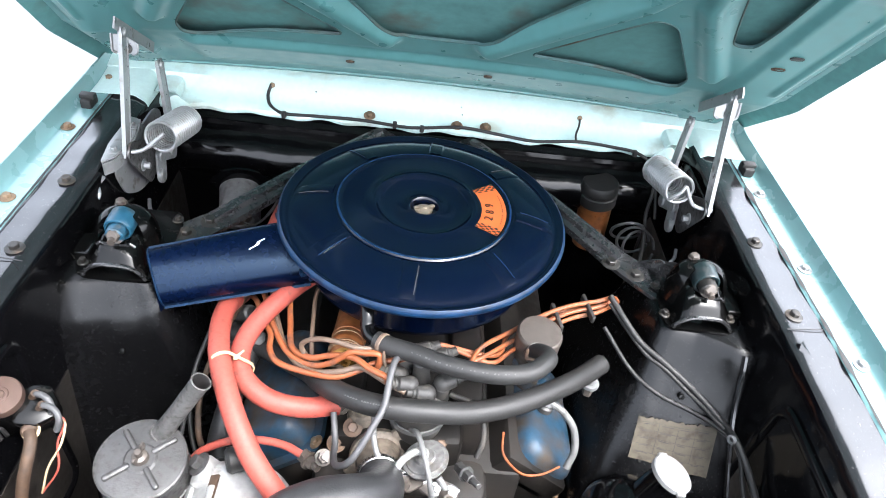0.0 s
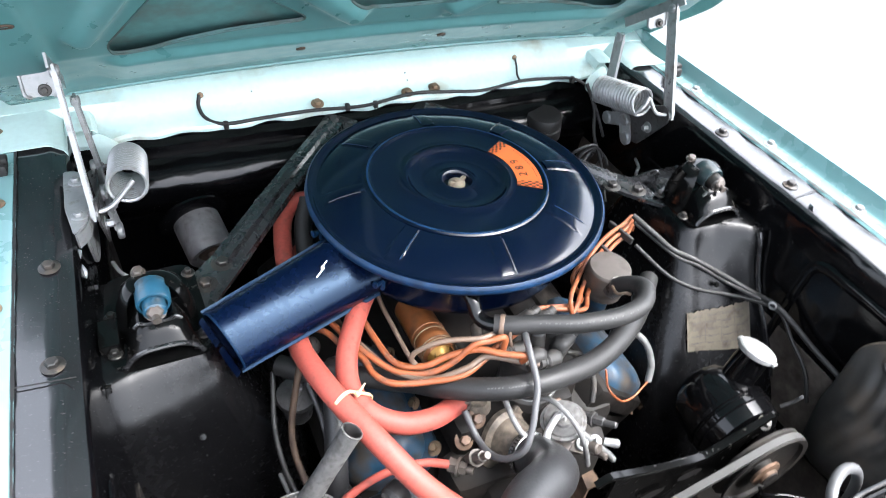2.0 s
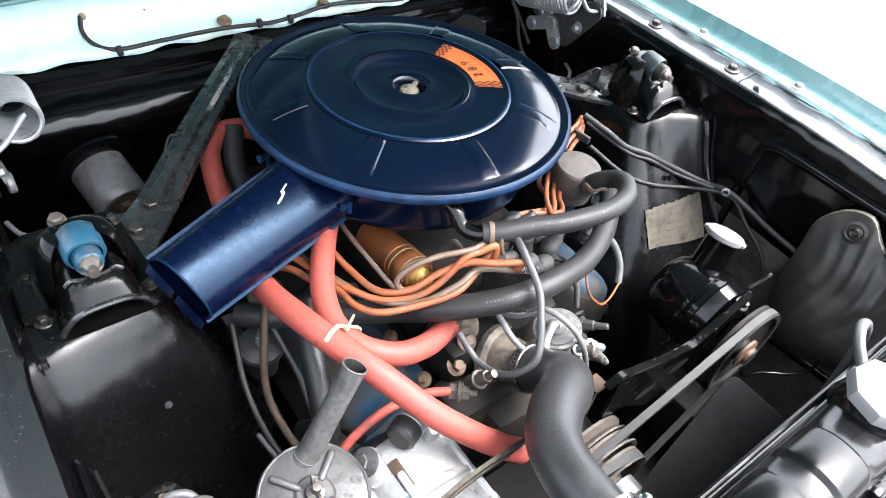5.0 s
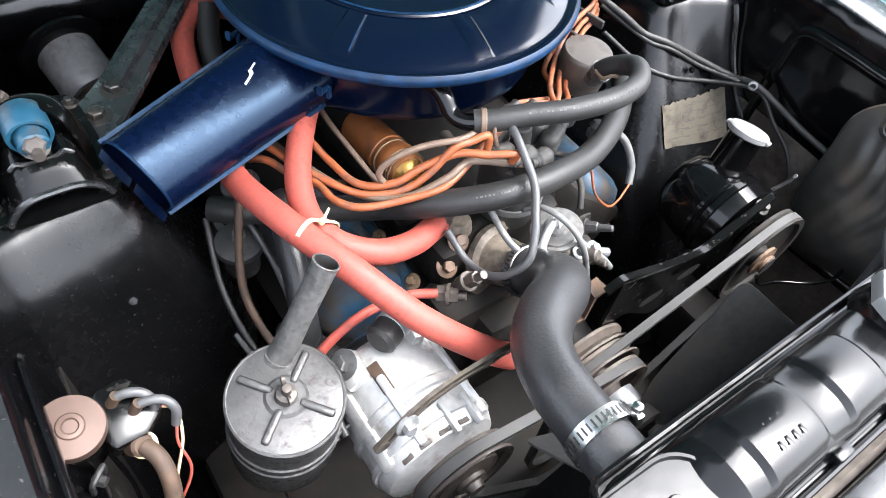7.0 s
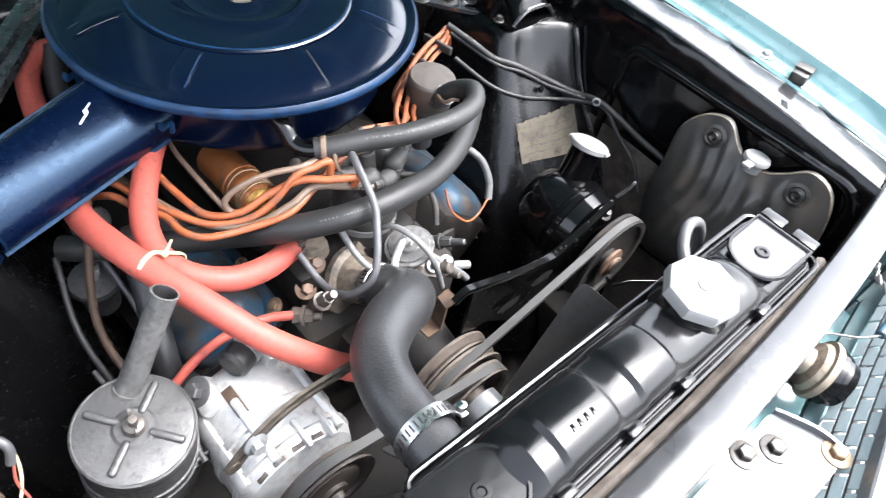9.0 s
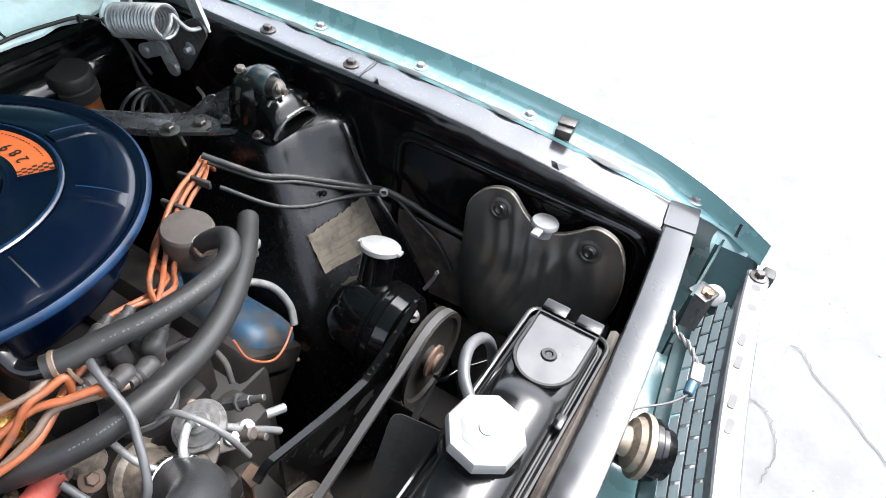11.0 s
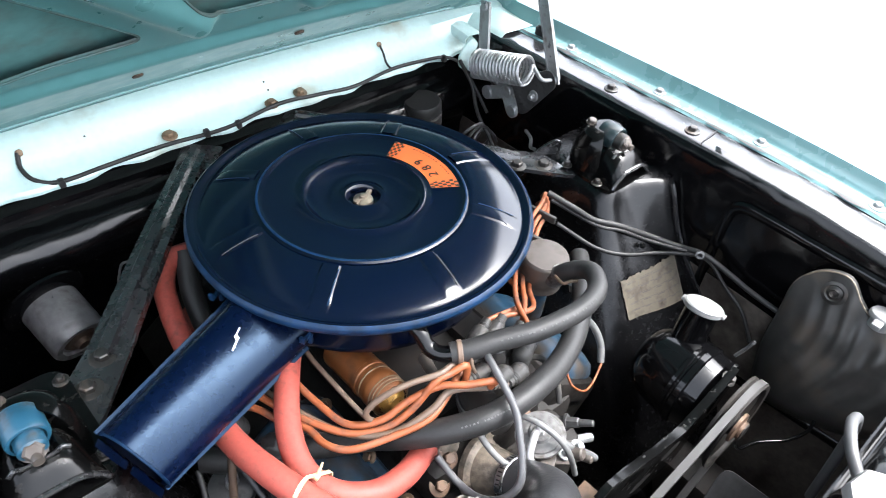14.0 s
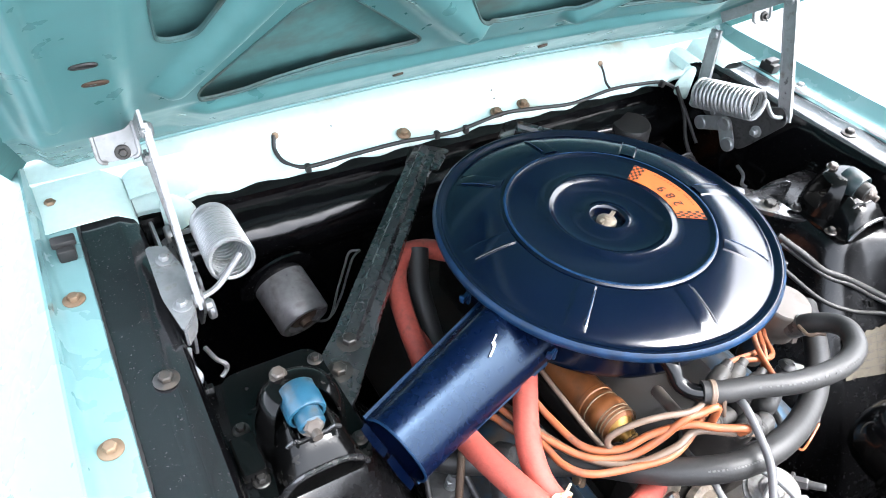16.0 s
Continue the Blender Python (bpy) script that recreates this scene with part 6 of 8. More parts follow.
# ---- radiator ----
def radiator():
    ob = thing("radiator", "black painted radiator with ribbed top tank", "radiator")
    x0, x1, yc = -0.206, 0.266, -0.599
    # core with fins
    bm = bmesh.new()
    box(bm, (0.03, yc, 0.70), (0.47, 0.045, 0.42))
    for i in range(60):
        box(bm, (x0 + 0.008 + i * (x1 - x0 - 0.016) / 59, yc, 0.70), (0.0016, 0.058, 0.42))
    part("core", bm, "deep", ob, "dark finned core")
    # header flange: double seam running round the tank
    loop = round_poly([(x0, yc - 0.041), (x1, yc - 0.041), (x1, yc + 0.041), (x0, yc + 0.041)], 0.014, 5)
    bm = bmesh.new()
    prism(bm, loop, 0.012, Matrix.Translation((0, 0, 0.912)))
    part("header_plate", bm, "tank", ob)
    for r, z, grow in ((0.0030, 0.927, 0.001), (0.0022, 0.9265, -0.006)):
        bm = bmesh.new()
        ring = round_poly([(x0 - grow, yc - 0.041 - grow), (x1 + grow, yc - 0.041 - grow), (x1 + grow, yc + 0.041 + grow), (x0 - grow, yc + 0.041 + grow)], 0.014, 5)
        sweep(bm, [(a, b, z) for a, b in ring], circle(r, 8), up=(0, 0, 1), closed_path=True)
        part("seam", bm, "tank", ob, "soldered seam")
    # tank: arched section whose height steps along its length
    marks = [(-0.200, 0.006), (-0.196, 0.012), (-0.150, 0.0130), (-0.146, 0.0150), (-0.139, 0.0205), (-0.131, 0.0255), (-0.124, 0.0252), (-0.117, 0.0254), (-0.114, 0.0258), (-0.109, 0.0296), (-0.105, 0.0300), (-0.058, 0.0300), (-0.054, 0.0296), (-0.049, 0.0258), (-0.045, 0.0254), (-0.030, 0.0254), (-0.026, 0.0258), (-0.021, 0.0296), (-0.017, 0.0300), (0.016, 0.0296), (0.020, 0.0294), (0.026, 0.0254), (0.036, 0.0242), (0.044, 0.0230), (0.050, 0.0228), (0.135, 0.0228), (0.142, 0.0230),
             (0.150, 0.0236), (0.157, 0.0222), (0.166, 0.0185), (0.176, 0.0130), (0.182, 0.0125), (0.252, 0.0120), (0.260, 0.006)]

    def tank(u, v):
        x, h = marks[int(round(v))]
        t = math.pi * u
        c = math.cos(t)
        w = 0.035
        return (x, yc - w * math.copysign(abs(c) ** 0.9, c), 0.920 + (h + 0.008) * math.sin(t) ** 0.75 if 0 < u < 1 else 0.922)

    bm = bmesh.new()
    sheet(bm, tank, span(0, 1, 25), span(0, len(marks) - 1, len(marks)))
    part("top_tank", bm, "tank", ob, "glossy black stamped tank", sharp=20)
    # flat D-shaped plates at both ends
    for xa, s in ((0.176, 1), (-0.140, -1)):
        bm = bmesh.new()
        out = [(xa + s * 0.075, yc - 0.030), (xa + s * 0.075, yc + 0.030)]
        arc = [(xa + s * (0.028 - 0.032 * math.cos(a)), yc + 0.030 * math.sin(a)) for a in span(math.pi / 2, -math.pi / 2, 15)]
        prism(bm, (out + arc), 0.003, Matrix.Translation((0, 0, 0.9395)))
        # driver-side pad takes a lighter paint to stand in for its sky reflection
        part("end_pad", bm, "bar_paint" if s > 0 else "tank", ob)
        bm = bmesh.new()
        sweep(bm, [(x, y, 0.943) for x, y in out + arc], circle(0.0024, 6), up=(0, 0, 1), closed_path=True)
        lathe(bm, [(0.008, 0.9425), (0.007, 0.9445), (0.004, 0.9445), (0.003, 0.943), (0.0001, 0.943)], Matrix.Translation((xa + s * 0.032, yc, 0)), 18)
        part("pad_rim", bm, "tank", ob)
    # side clip
    for dy in (0.018, -0.018):
        bm = bmesh.new()
        box(bm, (0.263, yc + dy, 0.934), (0.016, 0.026, 0.022), bevel=0.002)
        part("mounting_lug", bm, "tank", ob)
    for x in (-0.12, -0.04, 0.03, 0.155):
        bm = bmesh.new()
        box(bm, (x, yc - 0.037, 0.930), (0.018, 0.010, 0.012), bevel=0.003)
        part("seam_tab", bm, "tank", ob)
    # raised unreadable stamping
    bm = bmesh.new()
    for row, n in ((-0.006, 4), (0.008, 3)):
        for k in range(n):
            t = math.pi * (0.5 + row / 0.09)
            box(bm, (-0.093 + 0.0075 * k, yc + row - 0.004, 0.9578 - abs(row) * 0.05), (0.0034, 0.0062, 0.0007), bevel=0.0003)
    part("stamped_bars", bm, "tank", ob, "embossed marking")
    # filler neck and octagonal cap
    bm = bmesh.new()
    lathe(bm, [(0.036, 0.935), (0.0335, 0.945), (0.031, 0.952), (0.031, 0.957)], Matrix.Translation((0.092, yc + 0.006, 0)), 36)
    part("filler_neck", bm, "tank", ob)
    capm = Matrix.Translation((0.092, yc + 0.006, 0.957)) @ Matrix.Rotation(radians(12), 4, "Z") @ pose(0, 0, 0, 4, -3, 0)
    bm = bmesh.new()
    lathe(bm, [(0.0325, 0), (0.0340, 0.001), (0.0340, 0.0100), (0.0322, 0.0135), (0.0300, 0.0140), (0.0225, 0.0132), (0.0210, 0.0142), (0.0001, 0.0146)], capm, 8)
    part("radiator_cap", bm, "white_plastic", ob, "white octagonal radiator cap")
    bm = bmesh.new()
    lathe(bm, [(0.0065, 0.0145), (0.0062, 0.0162), (0.0001, 0.0166)], capm, 20)
    part("cap_rivet", bm, "zinc", ob)
    bm = bmesh.new()
    tube(bm, [(0.118, yc + 0.030, 0.945), (0.135, yc + 0.050, 0.955), (0.165, yc + 0.062, 0.952), (0.195, yc + 0.062, 0.935), (0.215, yc + 0.058, 0.90), (0.225, yc + 0.054, 0.84), (0.23, yc + 0.05, 0.76)], 0.0055, 12)
    part("overflow_tube", bm, "grey_wire", ob, "grey overflow tube")
    # hose neck
    bm = bmesh.new()
    rod(bm, (-0.152, -0.572, 0.884), (-0.152, -0.545, 0.884), 0.0245, seg=24)
    part("hose_neck", bm, "tank", ob)
    return ob


radiator()

# ---- radiator support and front end ----
support = thing("radiator_support", "glossy black radiator support crossbar", "crossbar", kind="structure")


def bar_y(x):
    return -0.674 + 0.122 * x * x


def bar_z(x):
    return 0.924 - 0.020 * (abs(x) / 0.55) ** 4


bm = bmesh.new()
sec = [(0.0155, 0), (0.0176, -0.001), (0.0185, -0.004), (0.0185, -0.030), (0.0170, -0.030), (-0.0170, -0.030), (-0.0185, -0.030), (-0.0185, -0.005), (-0.0175, -0.0015), (-0.0155, 0)]
sweep(bm, [(x, bar_y(x), bar_z(x)) for x in span(-0.545, 0.545, 40)], sec, up=(0, 0, 1))
part("crossbar", bm, "bar_paint", support)
for s in (1, -1):
    bm = bmesh.new()
    prism(bm, round_poly([(-0.026, -0.0195), (0.030, -0.0185), (0.030, 0.020), (-0.026, 0.0195)], 0.003), 0.0014, pose(s * 0.520, bar_y(0.520), bar_z(0.52) + 0.0012, 0, s * 4, s * 7))
    part("corner_plate", bm, "bar_paint", support)
bm = bmesh.new()
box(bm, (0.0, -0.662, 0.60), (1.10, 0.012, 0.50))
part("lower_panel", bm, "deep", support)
# rubber strip between radiator and bar
bm = bmesh.new()
sweep(bm, [(x, bar_y(x) + 0.0245, 0.903) for x in span(-0.25, 0.30, 12)], [(-0.005, -0.02), (0.005, -0.02), (0.005, 0.006), (0, 0.009), (-0.005, 0.006)], up=(0, 0, 1))
part("air_seal", bm, "dusty", support, "brown dirty rubber seal")

latch = thing("hood_latch_plate", "silver hood latch support plate with bolts", "latch plate")
bm = bmesh.new()
prism(bm, round_poly([(-0.12, -0.762), (0.148, -0.770), (0.150, -0.742), (0.135, -0.700), (-0.12, -0.700)], 0.014), 0.003, Matrix.Translation((0, 0, 0.858)))
part("plate", bm, "silver_paint", latch)
bm = bmesh.new()
prism(bm, round_poly([(-0.02, -0.748), (0.06, -0.748), (0.06, -0.722), (0.03, -0.712), (-0.02, -0.714)], 0.01), 0.001, Matrix.Translation((0, 0, 0.8615)))
part("latch_opening", bm, "ink", latch, "dark latch opening")
bm = bmesh.new()
sweep(bm, spline([(0.135, -0.702, 0.860), (0.140, -0.715, 0.862), (0.150, -0.740, 0.862), (0.153, -0.765, 0.860)], 6), [(-0.002, -0.01), (0.002, -0.01), (0.002, 0.006), (-0.002, 0.006)])
part("plate_flange", bm, "silver_paint", latch)
for p in ((0.101, -0.722, 0.861), (0.145, -0.762, 0.861), (0.072, -0.707, 0.861), (-0.05, -0.707, 0.861)):
    bolt(latch, p, (0, 0, 1), 0.008, 0.007, "dark_bolt" if p[0] < 0.14 else "rust_bolt")

front_bar = thing("grille_crossbar", "pale painted grille top bar with slots", "crossbar")


def front_y(x):
    a = math.sqrt(x * x + 0.0016)
    return -0.834 + 0.28 * a - 0.21 * a * a


bm = bmesh.new()
sec = [(0.013, -0.012), (0.013, 0), (0.011, 0.002), (-0.011, 0.002), (-0.013, 0), (-0.013, -0.025), (-0.011, -0.025), (-0.011, -0.002), (0.011, -0.002), (0.011, -0.012)]
sweep(bm, [(x, front_y(x), 0.893) for x in span(-0.50, 0.50, 40)], sec, up=(0, 0, 1))
part("channel", bm, "silver_paint", front_bar)
for x in (0.472, 0.438, 0.385, 0.352, 0.30, 0.27):
    bm = bmesh.new()
    if x > 0.42:
        lathe(bm, [(0.0055, 0.8952), (0.0001, 0.8954)], Matrix.Translation((x, front_y(x), 0)), 16)
    else:
        prism(bm, round_poly([(-0.009, -0.0035), (0.009, -0.0035), (0.009, 0.0035), (-0.009, 0.0035)], 0.003), 0.0006, Matrix.Translation((x, front_y(x) + 0.003, 0.8951)))
    part("slot", bm, "ink", front_bar)
bolt(front_bar, (0.492, front_y(0.492), 0.895), (0, 0, 1), 0.006, 0.007, "dark_bolt")
bm = bmesh.new()
box(bm, (0.505, front_y(0.5) - 0.010, 0.888), (0.02, 0.016, 0.020), bevel=0.004)
part("rubber_bumper", bm, "rubber", front_bar)

# stamped grille behind the bar: long slats with short cross webs
grille = thing("grille", "grey-blue stamped metal grille with narrow slots", "grille")
rows = 4
web = bmesh.new()
box(web, (0, 0, 0), (0.0300, 0.0125, 0.0020), bevel=0.0006, seg=1)
first_web = part("grille_web", web, "grille", grille)
for i in range(rows):
    # black strips paint the shade in the gaps between the webs
    bm = bmesh.new()
    sweep(bm, [(x, front_y(x) + 0.010 + 0.0085 * i, 0.874 - 0.0120 * i) for x in span(-0.46, 0.46, 24)], [(-0.0012, -0.006), (0.0012, -0.006), (0.0012, 0.001), (-0.0012, 0.001)], up=(0, 0.8, 0.6))
    part("gap_strip", bm, "ink", grille, "black strip painted for the shaded gap between the slats")
    for k in range(27):
        x = -0.435 + 0.0335 * k + (0.0167 if i % 2 else 0.0)
        tilt = math.degrees(math.atan2(front_y(x + 0.01) - front_y(x - 0.01), 0.02))
        piece = first_web if i == 0 and k == 0 else new("grille_web", first_web.data)
        piece.parent = grille
        piece.matrix_world = pose(x, front_y(x) + 0.0145 + 0.0085 * i, 0.868 - 0.0120 * i, -55, 0, tilt)
bm = bmesh.new()
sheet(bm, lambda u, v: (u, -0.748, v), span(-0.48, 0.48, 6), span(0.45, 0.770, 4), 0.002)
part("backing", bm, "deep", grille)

# shrouds beside the grille
for s in (1, -1):
    bucket = thing("headlight_housing", "teal headlight housing with round hole, darkened for shade", "headlight housing", "headlight housings")
    bm = bmesh.new()
    sheet(bm, lambda u, v: (s * (0.425 + 0.105 * u), -0.688 - 0.050 * v, 0.800 + 0.085 * u - 0.02 * math.sin(math.pi * u)), span(0, 1, 8), span(0, 1, 5), 0.003)
    sheet(bm, lambda u, v: (s * (0.425 + 0.12 * u), -0.688 - 0.006 * u, 0.886 - 0.20 * v), [0, 1], [0, 1], 0.003)
    part("housing_panel", bm, "teal_shade", bucket)
    bm = bmesh.new()
    sheet(bm, lambda u, v: (s * (0.524 + 0.034 * u), -0.688 - 0.046 * v + 0.006 * math.sin(math.pi * u), 0.884 + 0.012 * u ** 2 - 0.016 * (1 - u) ** 3 - 0.010 * v * v), span(0, 1, 8), span(0, 1, 8), 0.002)
    part("curved_lip", bm, "teal", bucket, "curved teal lip of the housing")
    bm = bmesh.new()
    lathe(bm, [(0.0145, 0.0), (0.0140, 0.003), (0.0110, 0.0042), (0.0001, 0.0046)], aim((s * 0.491, -0.713, 0.8405), (-s * 0.45, -0.1, 0.9)), 26)
    part("round_plug", bm, "white_plastic", bucket, "pale round plug")
    bm = bmesh.new()
    prism(bm, round_poly([(-0.018, -0.013), (0.016, -0.013), (0.018, 0.013), (-0.016, 0.013)], 0.003), 0.003, pose(s * 0.446, -0.700, 0.878, 0, s * 12, s * -20), 0.0008)
    sheet(bm, lambda u, v: (s * (0.446 - 0.018 * v), -0.688 - 0.026 * u + 0.004 * v, 0.878 - 0.045 * v), [0, 1], [0, 1], 0.002)
    part("bracket", bm, "grey_can", bucket, "grey angled bracket")
    bm = bmesh.new()
    rod(bm, (s * 0.440, -0.706, 0.880), (s * 0.440, -0.706, 0.889), 0.0048, seg=6)
    box(bm, (s * 0.445, -0.702, 0.8825), (0.014, 0.009, 0.003), bevel=0.001)
    part("terminal", bm, "rust_bolt", bucket, "rusty wire terminal")

for s in (1, -1):
    nose = thing("headlight_extension", "headlight extension ahead of the fender, coloured pale for bright light", "headlight trim", "headlight extensions")
    bm = bmesh.new()
    tip = [(0.500, -0.748, 0.868), (0.570, -0.742, 0.872), (0.560, -0.775, 0.862), (0.522, -0.826, 0.850), (0.478, -0.800, 0.846), (0.440, -0.776, 0.848)]
    top = [bm.verts.new((s * x, y, z)) for x, y, z in tip]
    low = [bm.verts.new((s * x, y + 0.01, z - 0.16)) for x, y, z in tip]
    bm.faces.new(top)
    for k in range(6):
        bm.faces.new((top[k], top[(k + 1) % 6], low[(k + 1) % 6], low[k]))
    # pale colour stands in for the light that whitens this shell
    part("trim_shell", bm, "lit_teal", nose)
    bm = bmesh.new()
    sweep(bm, [(s * 0.548, -0.752, 0.8705), (s * 0.538, -0.79, 0.861), (s * 0.523, -0.824, 0.8525)], [(-0.0015, 0), (0.0015, 0), (0.0015, 0.001), (-0.0015, 0.001)])
    part("trim_edge", bm, "teal", nose, "teal edge line")

horn = thing("horn_relay", "black and brass cylindrical horn on the support", "horn")
bm = bmesh.new()
hm = aim((0.232, -0.692, 0.846), (0.019, -0.055, -0.012))
lathe(bm, [(0.030, 0.020), (0.0325, 0.021), (0.0325, 0.027), (0.0300, 0.029), (0.0300, 0.034), (0.0270, 0.036), (0.0260, 0.044), (0.0001, 0.046)], hm, 34)
part("horn_body", bm, "tank", horn)
bm = bmesh.new()
lathe(bm, [(0.028, 0.012), (0.0335, 0.013), (0.0345, 0.016), (0.0335, 0.020), (0.028, 0.021)], hm, 34)
part("rim_band", bm, "tan_metal", horn, "tarnished brown rim band")
bm = bmesh.new()
lathe(bm, [(0.0001, -0.010), (0.010, -0.010), (0.014, -0.008), (0.016, 0.002), (0.026, 0.006), (0.029, 0.012)], hm, 28)
part("terminal_end", bm, "tan_metal", horn, "dull brass terminal end")
for t in (0.9, -0.9):
    bm = bmesh.new()
    rod(bm, hm @ V(0.008 * math.cos(t), 0.008 * math.sin(t), -0.009), hm @ V(0.008 * math.cos(t), 0.008 * math.sin(t), -0.018), 0.0040, seg=6)
    part("terminal", bm, "zinc", horn)
bm = bmesh.new()
sheet(bm, lambda u, v: (0.225 + 0.04 * u, -0.690 - 0.03 * v, 0.812), [0, 1], [0, 1], 0.003)
part("bracket", bm, "grey_can", horn)
conn = thing("wire_connector", "white plastic wire connector with blue end", "connector")
bm = bmesh.new()
for ph in (0.0, math.pi):
    base = spline([(0.395, -0.680, 0.878), (0.365, -0.689, 0.885), (0.352, -0.709, 0.885), (0.334, -0.725, 0.882)], 8)
    tube(bm, [p + V(0.0022 * math.cos(i * 0.9 + ph), 0.0, 0.0022 * math.sin(i * 0.9 + ph)) for i, p in enumerate(base)], 0.0018, 6, 2)
part("lead", bm, "white_pipe", conn, "twisted pale leads")
bm = bmesh.new()
box(bm, (0, 0, 0), (0.026, 0.013, 0.010), Matrix.Translation((0.324, -0.727, 0.881)) @ pose(0, 0, 0, 0, 4, 6), 0.002)
part("plug", bm, "white_plastic", conn)
bm = bmesh.new()
rod(bm, (0.312, -0.727, 0.880), (0.296, -0.727, 0.878), 0.0060, 0.0052, 14, 0.001)
part("blue_end", bm, "shock_blue", conn)
bm = bmesh.new()
tube(bm, [(0.296, -0.727, 0.878), (0.285, -0.720, 0.876), (0.275, -0.711, 0.874), (0.253, -0.688, 0.872), (0.240, -0.684, 0.865)], 0.0013, 6)
part("thin_wire", bm, "grey_wire", conn)
bm = bmesh.new()
sheet(bm, lambda u, v: (u, v, 0.780), span(-0.42, 0.42, 6), span(-0.745, -0.674, 4), 0.003)
tagged(part("grille_support", bm, "teal"), "teal sheet shelf behind the grille", "panel", kind="structure")
rail = thing("grille_rail", "dark teal steel rail with holes behind the grille", "rail")
bm = bmesh.new()
sweep(bm, [(x, front_y(x) + 0.050, 0.812) for x in span(-0.42, 0.42, 30)], [(-0.008, -0.014), (-0.008, 0), (0.008, 0), (0.008, -0.014), (0.0065, -0.014), (0.0065, -0.002), (-0.0065, -0.002), (-0.0065, -0.014)], up=(0, 0, 1))
part("rail_channel", bm, "teal_shade", rail)
for x in (0.18, 0.235, 0.29, 0.345):
    bm = bmesh.new()
    lathe(bm, [(0.0034, 0.8124), (0.0001, 0.8126)], Matrix.Translation((x, front_y(x) + 0.050, 0)), 14)
    part("hole", bm, "ink", rail)

# ---- alternator ----
alt = thing("alternator", "dull silver cast alternator with belt pulley", "alternator")
AC = V(-0.205, 0, 0.706)
bm = bmesh.new()
ma = Matrix.Translation((AC.x, -0.305, AC.z)) @ pose(0, 0, 0, 90, 0, 0)
lathe(bm, [(0.030, 0), (0.055, 0.004), (0.062, 0.012), (0.0645, 0.020), (0.0645, 0.070), (0.067, 0.072), (0.067, 0.080), (0.0645, 0.082), (0.0645, 0.118), (0.060, 0.128), (0.045, 0.134), (0.020, 0.138)], ma, 44)
part("housing", bm, "alu", alt)
for ang, l0, l1, w, h in ((66, 0.016, 0.034, 0.016, 0.024), (128, 0.005, 0.042, 0.024, 0.024), (112, 0.045, 0.125, 0.010, 0.012), (44, 0.02, 0.125, 0.012, 0.010), (150, 0.03, 0.12, 0.018, 0.010)):
    bm = bmesh.new()
    a = radians(ang)
    m = Matrix.Translation((AC.x, -0.305, AC.z)) @ Matrix.Rotation(-a + math.pi / 2, 4, "Y")
    box(bm, (0, -(l0 + l1) / 2, 0.0645), (w, l1 - l0, h), m, 0.004, 2)
    part("boss", bm, "alu", alt)
for ang, l in ((128, 0.018),):
    a = radians(ang)
    d = V(math.cos(a), 0, math.sin(a))
    bolt(alt, V(AC.x, -0.305 - l, AC.z) + d * 0.078, d, 0.009, 0.010, "grey_can")
bm = bmesh.new()
a = radians(112)
m = Matrix.Translation((AC.x, -0.305, AC.z)) @ Matrix.Rotation(-a + math.pi / 2, 4, "Y")
box(bm, (0, -0.048, 0.0655), (0.012, 0.034, 0.004), m, 0.001)
part("vent_slot", bm, "rust", alt, "brown dirty vent recess")
for ang, l0, l1 in ((84, 0.100, 0.134), (60, 0.100, 0.134)):
    bm = bmesh.new()
    a = radians(ang)
    m = Matrix.Translation((AC.x, -0.305, AC.z)) @ Matrix.Rotation(-a + math.pi / 2, 4, "Y")
    box(bm, (0, -(l0 + l1) / 2, 0.066), (0.006, l1 - l0, 0.008), m, 0.0015)
    part("rib", bm, "alu", alt)
bm = bmesh.new()
lathe(bm, [(0.0640, 0.106), (0.0675, 0.107), (0.0675, 0.113), (0.0640, 0.114)], ma, 44, cap=False)
part("front_flange", bm, "alu", alt, "cast flange ring")
for ang in (52, 72, 92, 112, 132):
    bm = bmesh.new()
    a = radians(ang)
    m = Matrix.Translation((AC.x, -0.305, AC.z)) @ Matrix.Rotation(-a + math.pi / 2, 4, "Y")
    box(bm, (0, -0.1235, 0.0595), (0.013, 0.006, 0.006), m, 0.001)
    part("vent_slit", bm, "cap_grey", alt, "dirty vent slit")
# rear black condenser with a metal band
bm = bmesh.new()
p = V(-0.196, -0.318, 0.780)
rod(bm, p + V(-0.022, -0.010, 0.0055), p + V(0.0, 0.0, 0.004), 0.0165, seg=22, edge=0.004)
part("condenser", bm, "rubber", alt, "black rubber condenser")
bm = bmesh.new()
rod(bm, p + V(-0.004, -0.002, 0.0045), p + V(0.010, 0.0045, 0.003), 0.0171, seg=22, edge=0.001)
part("band", bm, "zinc", alt)
# adjusting arm
bm = bmesh.new()
ARM = spline([(-0.268, -0.414, 0.774), (-0.254, -0.414, 0.790), (-0.236, -0.413, 0.804), (-0.212, -0.412, 0.815), (-0.180, -0.411, 0.819), (-0.140, -0.408, 0.812), (-0.105, -0.400, 0.792)], 8)
for d in (-0.0052, 0.0052):
    sweep(bm, ARM, [(d - 0.0024, -0.0020), (d + 0.0024, -0.0020), (d + 0.0024, 0.0020), (d - 0.0024, 0.0020)], up=(0, -1, 0))
rod(bm, V(-0.266, -0.4115, 0.776), V(-0.266, -0.4165, 0.776), 0.0076, seg=16)
part("adjusting_arm", bm, "arm_steel", alt, "worn curved slotted adjusting arm")
bolt(alt, (-0.243, -0.4165, 0.798), (0, -1, 0.25), 0.0066, 0.008, "zinc")


